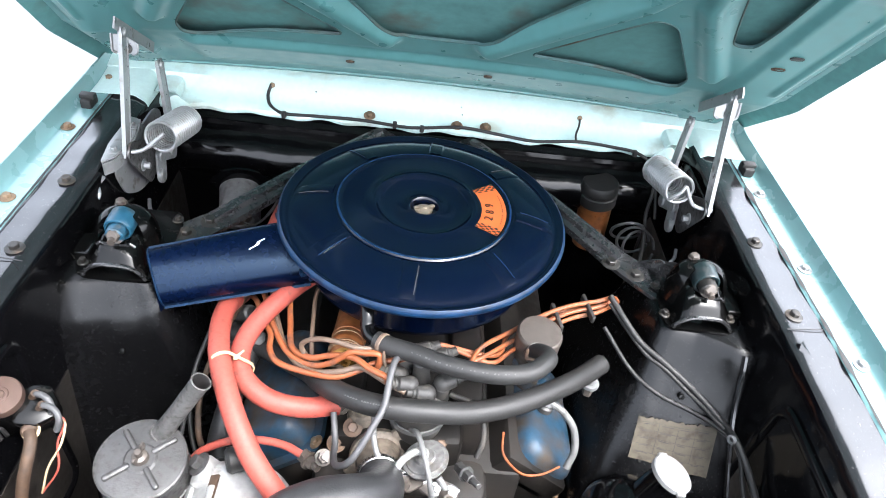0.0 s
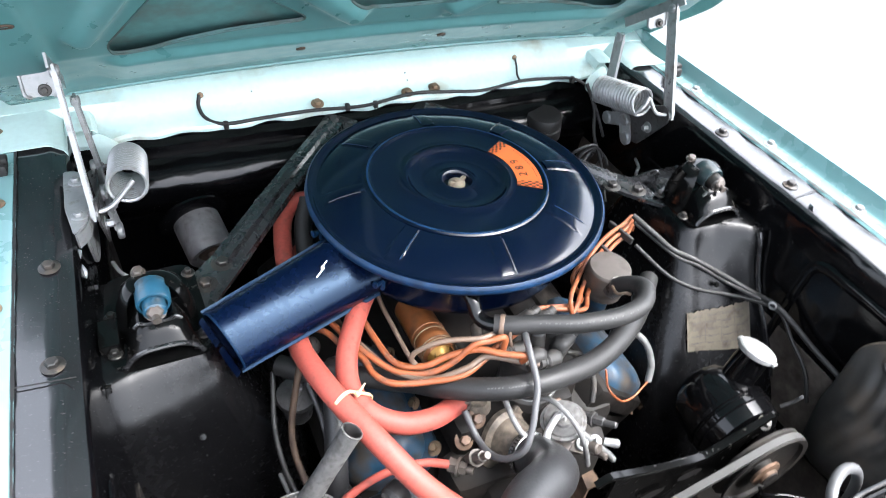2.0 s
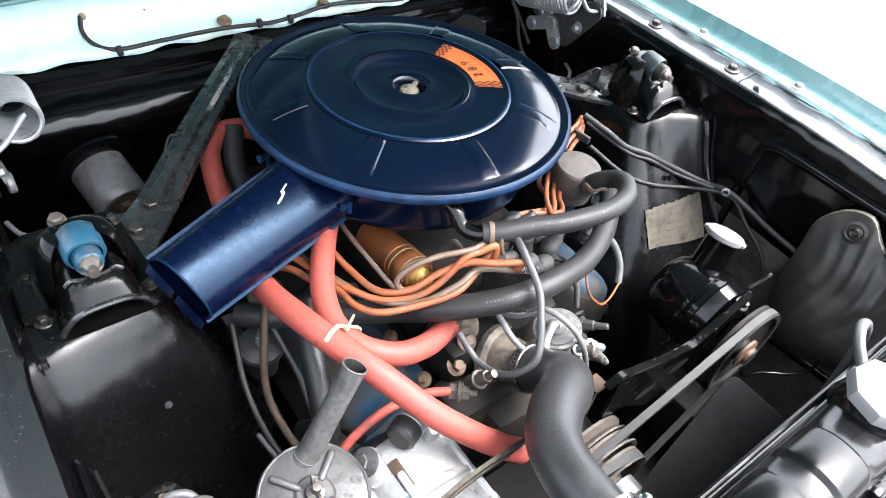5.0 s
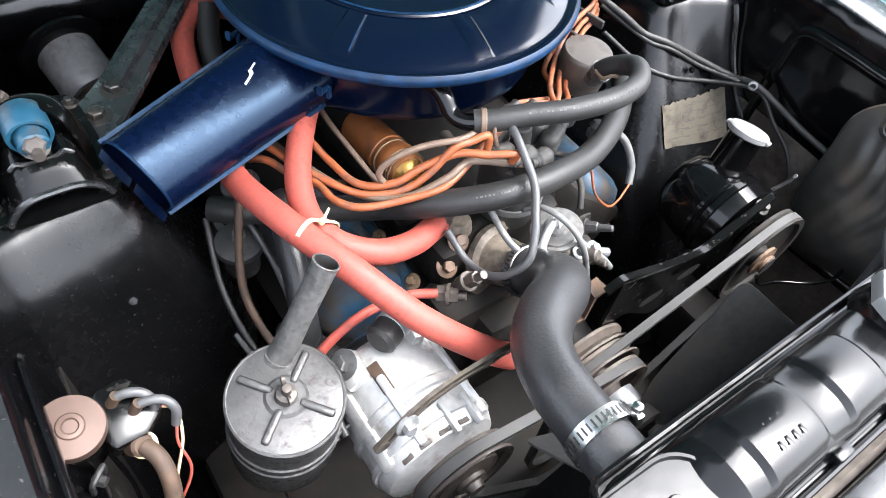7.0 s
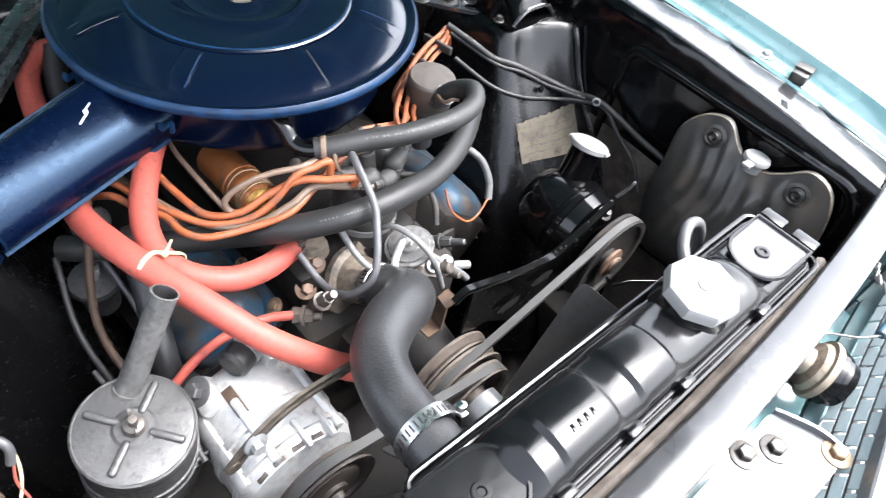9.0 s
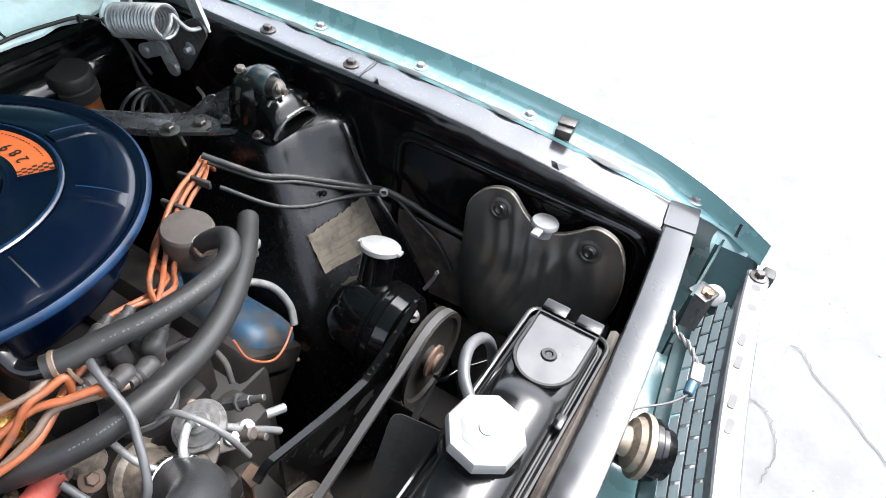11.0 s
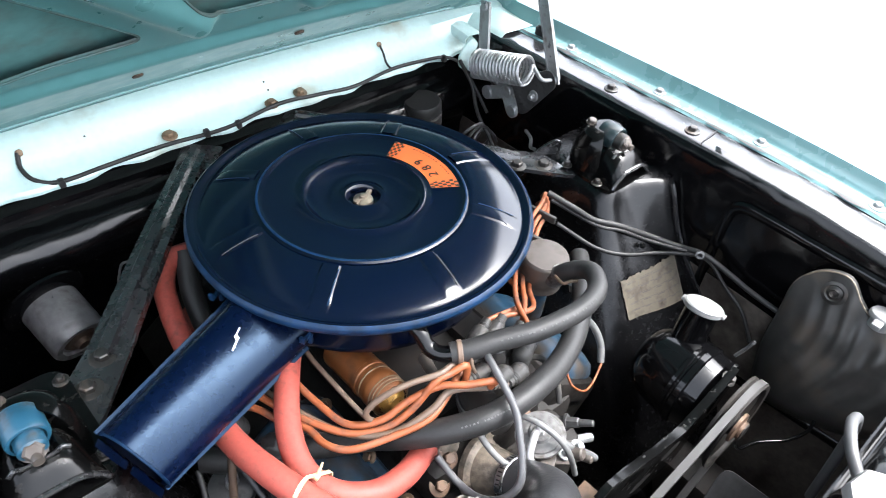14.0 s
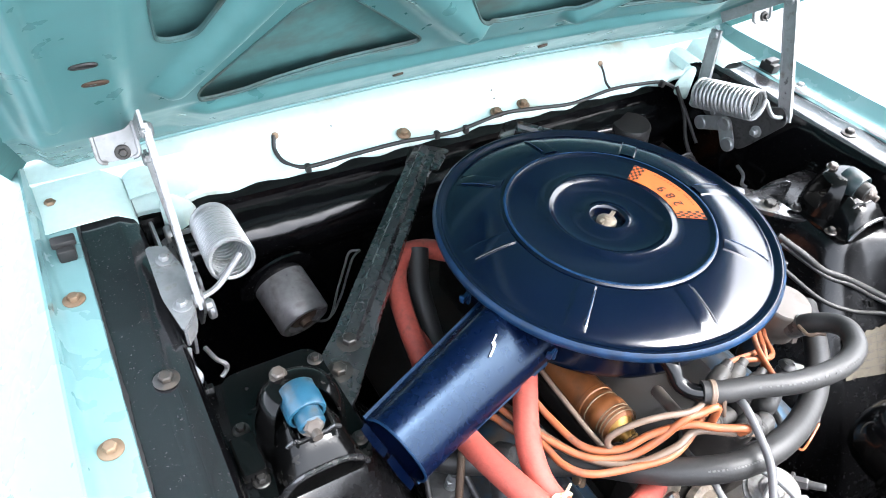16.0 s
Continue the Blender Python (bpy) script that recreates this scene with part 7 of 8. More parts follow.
def pulley(bm, c, r, w, groove=True, hub=0.016, n=(0, -1, 0)):
    m = aim(c, n)
    prof = [(r * 0.55, 0.0), (r, -0.001), (r, 0.003), (r - 0.008, w / 2), (r, w - 0.003), (r, w), (r * 0.9, w - 0.001), (r * 0.86, w - 0.006), (r * 0.45, w - 0.012), (hub * 1.3, w - 0.010), (hub, w), (hub * 0.9, w + 0.010), (0.0001, w + 0.011)]
    lathe(bm, prof, m, 44)


bm = bmesh.new()
pulley(bm, (-0.188, -0.442, 0.688), 0.054, 0.020, hub=0.010)
part("pulley", bm, "pulley_dark", alt, "dusty brown belt pulley")
bm = bmesh.new()
lathe(bm, [(0.036, 0.006), (0.036, 0.0095), (0.030, 0.011), (0.017, 0.0115), (0.017, 0.016), (0.0105, 0.017), (0.0095, 0.024), (0.0001, 0.0245)], aim((-0.188, -0.450, 0.688), (0, -1, 0)), 32)
part("pulley_face", bm, "pulley_dark", alt, "stepped pulley face with nut")
bm = bmesh.new()
for k in range(10):
    a = 2 * math.pi * k / 10
    box(bm, (0.030 * math.cos(a), 0.030 * math.sin(a), -0.004), (0.034, 0.003, 0.012), aim((-0.188, -0.438, 0.688), (0, -1, 0)) @ Matrix.Rotation(a, 4, "Z"))
part("cooling_fan", bm, "pulley_dark", alt)

# ---- pulleys, belts and fan ----
wp = thing("water_pump_pulley", "grey-brown stacked belt pulley on the water pump", "pulley")
WP = V(0.035, 0, 0.630)
for y, r, mat in ((-0.400, 0.066, "pulley_tan"), (-0.420, 0.063, "pulley_tan"), (-0.442, 0.056, "pulley_tan")):
    bm = bmesh.new()
    pulley(bm, (WP.x, y, WP.z), r, 0.018)
    part("sheave", bm, mat, wp)
bm = bmesh.new()
lathe(bm, [(0.028, 0), (0.028, 0.022), (0.024, 0.026), (0.012, 0.028), (0.0001, 0.028)], aim((WP.x, -0.462, WP.z), (0, -1, 0)), 30)
part("fan_hub", bm, "zinc", wp, "silver fan hub")
fan = thing("cooling_fan", "dark four-bladed engine cooling fan", "fan")
for k in range(4):
    bm = bmesh.new()
    m = Matrix.Translation((WP.x, -0.505, WP.z)) @ Matrix.Rotation(radians(38 + 90 * k), 4, "Y") @ Matrix.Rotation(radians(26), 4, "X")
    prism(bm, round_poly([(0.02, -0.020), (0.06, -0.030), (0.205, -0.046), (0.21, 0.040), (0.06, 0.03), (0.02, 0.020)], 0.015), 0.002, m)
    part("blade", bm, "fan_grey", fan)
bm = bmesh.new()
rod(bm, (WP.x, -0.490, WP.z), (WP.x, -0.512, WP.z), 0.034, seg=24, edge=0.003)
part("hub", bm, "deep", fan)


def belt(name, label, y, wheels, w=0.011):
    """A belt round pulleys (x, z, r): the outer tangents of their convex order."""
    pts = []
    n = len(wheels)
    for i in range(n):
        (xp, zp, rp), (x, z, r), (xn, zn, rn) = wheels[i - 1], wheels[i], wheels[(i + 1) % n]

        def tangent(xa, za, ra, xb, zb, rb):
            d = V(xb - xa, zb - za, 0)
            ang = math.atan2(d.y, d.x) - math.acos((ra - rb) / d.length)
            return ang

        a0 = tangent(xp, zp, rp, x, z, r)
        a1 = tangent(x, z, r, xn, zn, rn)
        while a1 < a0:
            a1 += 2 * math.pi
        for k in range(13):
            a = a0 + (a1 - a0) * k / 12
            pts.append((x + r * math.cos(a), y, z + r * math.sin(a)))
    bm = bmesh.new()
    sweep(bm, pts, [(-0.0035, -w / 2), (0.0035, -w / 2), (0.0035, w / 2), (-0.0035, w / 2)], up=(0, 1, 0), closed_path=True)
    return tagged(part(name, bm, "belt", sharp=30), label, "belt", "engine belts")


belt("drive_belt", "grey worn rubber belt to the steering pump", -0.430, [(0.294, 0.708, 0.068), (0.035, 0.630, 0.058), (0.05, 0.45, 0.07)], 0.0098)
belt("drive_belt", "grey worn rubber belt to the alternator", -0.4515, [(-0.188, 0.688, 0.052), (0.04, 0.44, 0.07), (0.035, 0.630, 0.053)], 0.011)

# ---- power steering pump ----
ps = thing("power_steering_pump", "glossy black power steering pump with white cap", "steering pump")
PC = V(0.300, 0, 0.716)
bm = bmesh.new()
lathe(bm, [(0.010, 0.020), (0.028, 0.023), (0.044, 0.032), (0.054, 0.048), (0.0595, 0.072), (0.061, 0.100), (0.0635, 0.102), (0.0635, 0.110), (0.061, 0.112), (0.058, 0.130), (0.046, 0.140), (0.020, 0.143)], Matrix.Translation((PC.x, -0.255, PC.z)) @ pose(0, 0, 0, 90, 0, 0), 44)
part("reservoir", bm, "pump_black", ps)
bm = bmesh.new()
lathe(bm, [(0.0616, 0), (0.0640, 0.001), (0.0640, 0.006), (0.0616, 0.007)], Matrix.Translation((PC.x, -0.345, PC.z)) @ pose(0, 0, 0, 90, 0, 0), 44, cap=False)
part("band", bm, "pump_black", ps)
n0, n1 = V(0.316, -0.322, 0.752), V(0.338, -0.318, 0.812)
bm = bmesh.new()
rod(bm, n0, n1, 0.0235, 0.0225, 26)
part("filler_neck", bm, "pump_black", ps)
bm = bmesh.new()
m = aim(n1, n1 - n0)
lathe(bm, [(0.0245, -0.004), (0.0275, -0.002), (0.0275, 0.004), (0.0255, 0.006), (0.009, 0.0075), (0.007, 0.009), (0.0001, 0.0092)], m, 36)
box(bm, (0.027, 0, 0.001), (0.008, 0.014, 0.005), m, 0.0015)
box(bm, (-0.027, 0, 0.001), (0.008, 0.014, 0.005), m, 0.0015)
part("filler_cap", bm, "white_plastic", ps, "white filler cap")
bm = bmesh.new()
pulley(bm, (0.294, -0.418, 0.708), 0.070, 0.020, hub=0.014)
part("pulley", bm, "deep", ps, "dark belt pulley")
bm = bmesh.new()
lathe(bm, [(0.023, 0), (0.023, 0.004), (0.014, 0.006), (0.014, 0.010), (0.009, 0.012), (0.0001, 0.0125)], aim((0.294, -0.436, 0.708), (0, -1, 0)), 24)
part("pulley_hub", bm, "orange_rust", ps, "rusty orange pulley hub")
bm = bmesh.new()
prism(bm, round_poly([(0.05, 0.68), (0.050, 0.790), (0.077, 0.783), (0.135, 0.762), (0.195, 0.748), (0.25, 0.768), (0.31, 0.790), (0.325, 0.775), (0.28, 0.68), (0.24, 0.635), (0.16, 0.635), (0.09, 0.690)], 0.015), 0.004, Matrix(((1, 0, 0, 0), (0, 0, 1, -0.398), (0, 1, 0, 0), (0, 0, 0, 1))))
part("mounting_bracket", bm, "black_satin", ps)
bm = bmesh.new()
sweep(bm, spline([(0.012, -0.402, 0.796), (0.028, -0.402, 0.804), (0.050, -0.402, 0.797), (0.077, -0.402, 0.787), (0.135, -0.402, 0.765), (0.180, -0.402, 0.753), (0.200, -0.402, 0.752), (0.223, -0.402, 0.759), (0.250, -0.402, 0.771), (0.300, -0.400, 0.790)], 5), [(-0.0040, -0.0035), (0.0, -0.0045), (0.0040, -0.0035), (0.0045, 0.0), (0.0040, 0.0035), (-0.0040, 0.0035)], up=(0, 0, 1))
part("bracket_flange", bm, "black_satin", ps, "worn edge of the bracket")
for x, z in ((0.128, 0.700), (0.188, 0.713)):
    bm = bmesh.new()
    lathe(bm, [(0.014, 0), (0.0001, 0.0002)], Matrix.Translation((x, -0.4025, z)) @ Matrix.Diagonal((1.5, 1, 0.7, 1)) @ pose(0, 0, 0, 90, 0, 0), 18)
    part("bracket_hole", bm, "ink", ps)
tagged(wire([(0.285, -0.447, 0.690), (0.301, -0.452, 0.668), (0.333, -0.462, 0.664), (0.368, -0.486, 0.664), (0.403, -0.499, 0.664), (0.428, -0.498, 0.668), (0.440, -0.488, 0.685)], 0.0026, "pump_black", "thin black hose", "hose", name="bag_hose"), "thin black hose from the washer bag", "hose")
bolt(ps, (0.297, -0.398, 0.770), (0, -0.5, 0.85), 0.006, 0.008, "dark_bolt")
bm = bmesh.new()
tube(bm, [(0.358, -0.378, 0.752), (0.368, -0.385, 0.768), (0.372, -0.388, 0.780), (0.366, -0.390, 0.784)], 0.0026, 8)
part("dip_wire", bm, "grey_can", ps)

# ---- oil bath canister ----
can = thing("filler_canister", "weathered grey canister with filler tube and wing nut", "canister")
CM = aim((-0.320, -0.321, 0.687), (0.03, -0.14, 1.0))
bm = bmesh.new()
lathe(bm, [(0.034, -0.05), (0.046, -0.035), (0.0530, -0.020), (0.0530, 0.052), (0.0540, 0.053), (0.0540, 0.056), (0.0522, 0.057), (0.0522, 0.094)], CM, 44)
part("can_body", bm, "grey_can", can)
bm = bmesh.new()
lathe(bm, [(0.0512, 0.092), (0.0530, 0.094), (0.0535, 0.098), (0.0520, 0.1015), (0.046, 0.1030), (0.020, 0.1035), (0.017, 0.106), (0.0001, 0.106)], CM, 44)
lid = part("lid", bm, "grey_can", can, "cast lid with four ribs")
for k in range(4):
    bm = bmesh.new()
    m = CM @ Matrix.Rotation(radians(28 + 90 * k), 4, "Z")
    box(bm, (0.0295, 0, 0.1045), (0.033, 0.0075, 0.007), m, 0.0030, 3)
    part("lid_rib", bm, "grey_can", lid)
bm = bmesh.new()
lathe(bm, [(0.0520, 0.0995), (0.0532, 0.1000), (0.0534, 0.1020), (0.0516, 0.1032), (0.0506, 0.1030)], CM, 44, cap=False)
part("lid_rim", bm, "grey_can", lid, "raised rim of the lid")
bm = bmesh.new()
lathe(bm, [(0.0105, 0.105), (0.0090, 0.113), (0.0045, 0.115), (0.004, 0.124), (0.0001, 0.1245)], CM, 18)
for s in (1, -1):
    prism(bm, round_poly([(0.004, 0), (0.012, 0.002), (0.014, 0.014), (0.009, 0.015), (0.004, 0.008)], 0.003), 0.003, CM @ Matrix.Translation((0, 0, 0.109)) @ Matrix.Rotation(radians(70 if s > 0 else 250), 4, "Z") @ pose(0, 0.0015, 0, 90, 0, 0))
part("wing_nut", bm, "cap_grey", can, "bright wing nut")
t0, t1 = V(-0.310, -0.298, 0.780), V(-0.247, -0.286, 0.886)
bm = bmesh.new()
rod(bm, t0, t0.lerp(t1, 0.10), 0.0150, 0.0145, 24)
lathe(bm, [(0.0135, 0), (0.0125, 0.02), (0.0115, 0.06), (0.0120, 0.118), (0.0128, 0.122), (0.0112, 0.1225), (0.0100, 0.119), (0.0098, 0.06), (0.0001, 0.05)], aim(t0, t1 - t0), 28, cap=False)
part("filler_tube", bm, "tube_steel", can, "open grey filler tube")
# black inner surface paints the shade inside the open tube
bm = bmesh.new()
lathe(bm, [(0.0104, 0.1222), (0.0094, 0.117), (0.0092, 0.06), (0.0001, 0.055)], aim(t0, t1 - t0), 24, cap=False)
part("tube_shade", bm, "ink", can, "inside of the tube painted black for shade")
bm = bmesh.new()
lathe(bm, [(0.0530, 0.030), (0.0546, 0.031), (0.0546, 0.040), (0.0530, 0.041)], CM, 44, cap=False)
q = CM @ V(0.030, -0.046, 0.036)
for d in (-0.006, 0.006):
    rod(bm, q + V(d, -0.004, 0), q + V(d, 0.012, 0.004), 0.005, seg=12)
rod(bm, q + V(-0.016, 0, 0), q + V(0.022, 0.004, 0.006), 0.0025, seg=10)
part("band_clamp", bm, "grey_can", can, "band clamp with screw")

# ---- starter relay ----
relay = thing("starter_relay", "black starter relay with copper coloured cover and cables", "relay")
RM = aim((-0.472, -0.308, 0.842), (0.13, -0.28, 1.0))
bm = bmesh.new()
lathe(bm, [(0.020, -0.045), (0.0235, -0.04), (0.0235, 0.024), (0.0225, 0.026), (0.0001, 0.026)], RM, 32)
part("relay_body", bm, "black_satin", relay)
bm = bmesh.new()
lathe(bm, [(0.0238, 0.016), (0.0242, 0.024), (0.0230, 0.0275), (0.010, 0.0280), (0.009, 0.0290), (0.006, 0.0292), (0.005, 0.0280), (0.0001, 0.0280)], RM, 36)
part("relay_cover", bm, "copper_cap", relay, "pinkish copper cover with dirty edge")
bm = bmesh.new()
prism(bm, [(0.006, -0.030), (0.010, -0.034), (0.030, -0.042), (0.052, -0.036), (0.056, -0.020), (0.050, 0.004), (0.030, 0.010), (0.020, 0.006)], 0.030, RM @ Matrix.Translation((0, 0, -0.014)), 0.004)
part("terminal_block", bm, "black_satin", relay)
for x, y in ((0.030, -0.006), (0.036, -0.022)):
    bm = bmesh.new()
    p = RM @ V(x, y, 0.014)
    rod(bm, p, p + V(0.006, -0.001, 0.010), 0.0046, seg=10)
    part("terminal", bm, "rust", relay, "tarnished copper terminal")
    bm = bmesh.new()
    q = p + V(0.006, -0.001, 0.008)
    tube(bm, [q, q + V(0.008, -0.002, 0.002), q + V(0.017, -0.006, -0.001), q + V(0.021, -0.012, -0.010), q + V(0.017, -0.016, -0.024)], 0.0038, 10)
    part("cable", bm, "grey_wire", relay, "grey rubber cable boot")
bm = bmesh.new()
p = RM @ V(0.024, -0.044, 0.004)
rod(bm, RM @ V(0.022, -0.036, -0.004), p + V(0, -0.003, 0.006), 0.0100, 0.0090, 14, 0.002)
part("terminal_boss", bm, "rust", relay, "rusty battery terminal")
bm = bmesh.new()
lathe(bm, [(0.0092, 0), (0.0102, 0.001), (0.0102, 0.0025), (0.0092, 0.003)], aim(p, (0.0, -0.35, 1)), 20)
part("washer", bm, "cream", relay, "pale washer")
bm = bmesh.new()
tube(bm, [p + V(0, -0.002, 0.004), p + V(0.006, -0.016, 0.0), p + V(0.006, -0.032, -0.012), p + V(0.0, -0.045, -0.04), p + V(-0.008, -0.06, -0.09)], 0.0068, 12)
part("cable", bm, "rust", relay, "brown battery cable")
for k, c in enumerate(("cream", "red_hose")):
    bm = bmesh.new()
    p = RM @ V(0.050, -0.030, 0.006)
    tube(bm, [p, p + V(0.012, -0.006, -0.006), p + V(0.008 - 0.004 * k, -0.02, -0.03), p + V(0.012 * k - 0.008, -0.035, -0.06), p + V(-0.02, -0.045, -0.10)], 0.0013, 6)
    part("thin_wire", bm, c, relay)
for x, y, a in ((-0.012, -0.036, 20), (-0.014, 0.030, -20)):
    bm = bmesh.new()
    m = RM @ pose(x, y, 0.002, 0, 0, a)
    tube(bm, [m @ V(-0.008, 0, -0.016), m @ V(-0.008, 0, 0.006), m @ V(-0.004, 0, 0.011), m @ V(0.004, 0, 0.011), m @ V(0.008, 0, 0.006), m @ V(0.008, 0, -0.016)], 0.0024, 8, 4)
    rod(bm, m @ V(0, 0.004, -0.006), m @ V(0, -0.006, -0.004), 0.0045, seg=6)
    part("mounting_ear", bm, "rubber", relay)

# ---- washer bag ----
bag = thing("washer_bag", "wrinkled black vinyl washer bag with white cap", "washer bag")


def bag_edge(t):
    """Outline in (y, z): lobed top, rounded bottom."""
    key = [(-0.378, 0.78), (-0.378, 0.835), (-0.400, 0.872), (-0.434, 0.884), (-0.462, 0.858), (-0.485, 0.846), (-0.510, 0.850), (-0.532, 0.866), (-0.558, 0.886), (-0.592, 0.872), (-0.610, 0.815), (-0.606, 0.75), (-0.585, 0.695), (-0.50, 0.640), (-0.41, 0.628), (-0.382, 0.70)]
    pts = spline([(a, b, 0) for a, b in key + key[:1]], 5)[:-1]
    return pts[int(t) % len(pts)]


N = 80
ring_pts = [bag_edge(i) for i in range(N)]
cy, cz = -0.493, 0.755
bm = bmesh.new()
cols = 26


def bag_pt(i, k):
    y, z, _ = ring_pts[i % N]
    f = k / cols
    yy, zz = cy + (y - cy) * f, cz + (z - cz) * f
    puff = (1 - f ** 2.5)
    fold = 0.0032 * math.sin(yy * 230 + 2.2 * math.sin(zz * 34) + 1.4 * math.sin(yy * 41)) * puff * (0.4 + 0.6 * min(1, max(0, (zz - 0.70) / 0.12))) + 0.0010 * math.sin(zz * 90 + yy * 75 + 2 * math.sin(yy * 50)) * puff
    low = max(0.0, (0.86 - zz) / 0.19)
    return V(0.462 - 0.042 * puff * (0.25 + 0.75 * low) - 0.012 * low - fold, yy, zz)


rows_b = [[bm.verts.new(bag_pt(i, k)) for i in range(N)] for k in range(1, cols + 1)]
c = bm.verts.new(bag_pt(0, 0))
for i in range(N):
    bm.faces.new((c, rows_b[0][i], rows_b[0][(i + 1) % N]))
for a, b in zip(rows_b, rows_b[1:]):
    for i in range(N):
        j = (i + 1) % N
        bm.faces.new((a[i], a[j], b[j], b[i]))
back = [bm.verts.new(V(0.470, ring_pts[i][0], ring_pts[i][1])) for i in range(N)]
for i in range(N):
    j = (i + 1) % N
    bm.faces.new((rows_b[-1][i], rows_b[-1][j], back[j], back[i]))
bm.faces.new(back)
part("bag_body", bm, "bag", bag, sharp=70)
bm = bmesh.new()
sweep(bm, [V(0.4625, y, z) for y, z, _ in ring_pts], circle(0.0013, 6), up=(1, 0, 0), closed_path=True)
part("welded_edge", bm, "tan_metal", bag, "frayed tan welded edge")
for y, z in ((-0.428, 0.857), (-0.558, 0.853)):
    bm = bmesh.new()
    lathe(bm, [(0.016, 0), (0.0165, 0.003), (0.012, 0.004), (0.010, 0.0025), (0.0065, 0.004), (0.0055, 0.006), (0.003, 0.002), (0.0001, 0.002)], aim((0.4565, y, z), (-1, -0.05, 0.25)), 24)
    part("eyelet", bm, "dark_bolt", bag, "dull metal eyelet")
bm = bmesh.new()
m = aim((0.462, -0.490, 0.852), (0.12, 0.0, 1.0))
lathe(bm, [(0.013, -0.01), (0.013, 0.004), (0.0185, 0.005), (0.0185, 0.009), (0.017, 0.0115), (0.0001, 0.0120)], m, 28)
box(bm, (0.0, 0.026, 0.007), (0.012, 0.016, 0.006), m, 0.002)
part("filler_cap", bm, "white_plastic", bag, "white plastic snap cap")

# ---- label on the shock tower ----
label = thing("tower_label", "yellowed torn specification label on shock tower", "label")
LA, LB, LC, LD = V(0.341, -0.184, 0.759), V(0.451, -0.206, 0.769), V(0.440, -0.247, 0.711), V(0.330, -0.226, 0.711)
LN = (LB - LA).cross(LD - LA).normalized()
if LN.y > 0:
    LN = -LN


def label_pt(u, v):
    p = LA.lerp(LB, u).lerp(LD.lerp(LC, u), v)
    rag = 0.0015 * math.sin(u * 40) + 0.001 * math.sin(u * 90 + 1)
    if v < 0.01:
        p = p + (LD - LA).normalized() * abs(rag) * 1.5
    return p


bm = bmesh.new()
us, vs = span(0, 1, 40), span(0, 1, 12)


def on_tower(p):
    """Lays a point on the tower's front face."""
    return V(p.x, tower_front(p.x, p.z) - 0.0018, p.z)


sheet(bm, lambda u, v: on_tower(label_pt(u, v)) + V(0, -0.001, 0.0008), us, vs)
part("paper", bm, "paper", label)
bm = bmesh.new()
for v in (0.12, 0.30, 0.46, 0.63, 0.80):
    sweep(bm, [on_tower(label_pt(u, v)) + V(0, -0.0018, 0.0014) for u in span(0.05, 0.95, 16)], [(-0.0003, 0), (0.0003, 0)], closed_section=False, up=(0, -0.8, 0.6))
for u in (0.28, 0.52, 0.74):
    sweep(bm, [on_tower(label_pt(u, v)) + V(0, -0.0018, 0.0014) for v in span(0.12, 0.80, 8)], [(-0.0003, 0), (0.0003, 0)], closed_section=False, up=(0, -0.8, 0.6))
part("ruled_lines", bm, "bakelite", label)
bm = bmesh.new()
for i in range(4):
    for j in range(5):
        u0 = 0.08 + 0.23 * i
        v0 = 0.16 + 0.165 * j
        w = random.uniform(0.08, 0.16)
        sweep(bm, [on_tower(label_pt(u, v0)) + V(0, -0.0020, 0.0016) for u in span(u0, u0 + w, 4)], [(-0.0006, 0), (0.0006, 0)], closed_section=False, up=(0, -0.8, 0.6))
part("print_bars", bm, "bakelite", label)

# ---- firewall things ----
blower = thing("heater_motor", "grey cylindrical heater blower motor on firewall", "blower motor")
b0, b1 = V(-0.338, 0.252, 0.782), V(-0.324, 0.180, 0.754)
bm = bmesh.new()
L = (b1 - b0).length
lathe(bm, [(0.036, 0), (0.037, 0.003), (0.037, L - 0.004), (0.034, L), (0.026, L - 0.001), (0.024, L - 0.006), (0.0001, L - 0.007)], aim(b0, b1 - b0), 36)
part("motor_can", bm, "motor_grey", blower)
bm = bmesh.new()
lathe(bm, [(0.022, L - 0.007), (0.018, L - 0.003), (0.010, L - 0.002), (0.008, L + 0.005), (0.0001, L + 0.005)], aim(b0, b1 - b0), 24)
part("end_bell", bm, "rust", blower, "rusty end bell")
bm = bmesh.new()
lathe(bm, [(0.056, 0), (0.056, 0.004), (0.050, 0.008), (0.038, 0.010)], aim(b0, b1 - b0), 36)
part("mounting_ring", bm, "black", blower)
for o in (0.0, 0.012):
    bm = bmesh.new()
    tube(bm, [b1 + V(0.005, -0.002, 0.0), b1 + V(0.03, -0.01, 0.002), b1 + V(0.055, 0.006 + o, 0.020), b1 + V(0.070, 0.016 + o, 0.048), b1 + V(0.082, 0.024 + o, 0.066), b1 + V(0.095, 0.03, 0.070)], 0.0018, 6)
    part("lead", bm, "grey_can", blower)

mc = thing("master_cylinder", "brass coloured master cylinder with black cap", "master cylinder")
m = aim((0.352, 0.300, 0.742), (-0.08, -0.05, 1)) @ Matrix.Diagonal((1.2, 1.2, 1.05, 1))
bm = bmesh.new()
lathe(bm, [(0.026, -0.05), (0.027, 0.0), (0.027, 0.055)], m, 30)
rod(bm, (0.358, 0.255, 0.735), (0.356, 0.30, 0.74), 0.011, seg=8)
part("reservoir", bm, "copper", mc)
bm = bmesh.new()
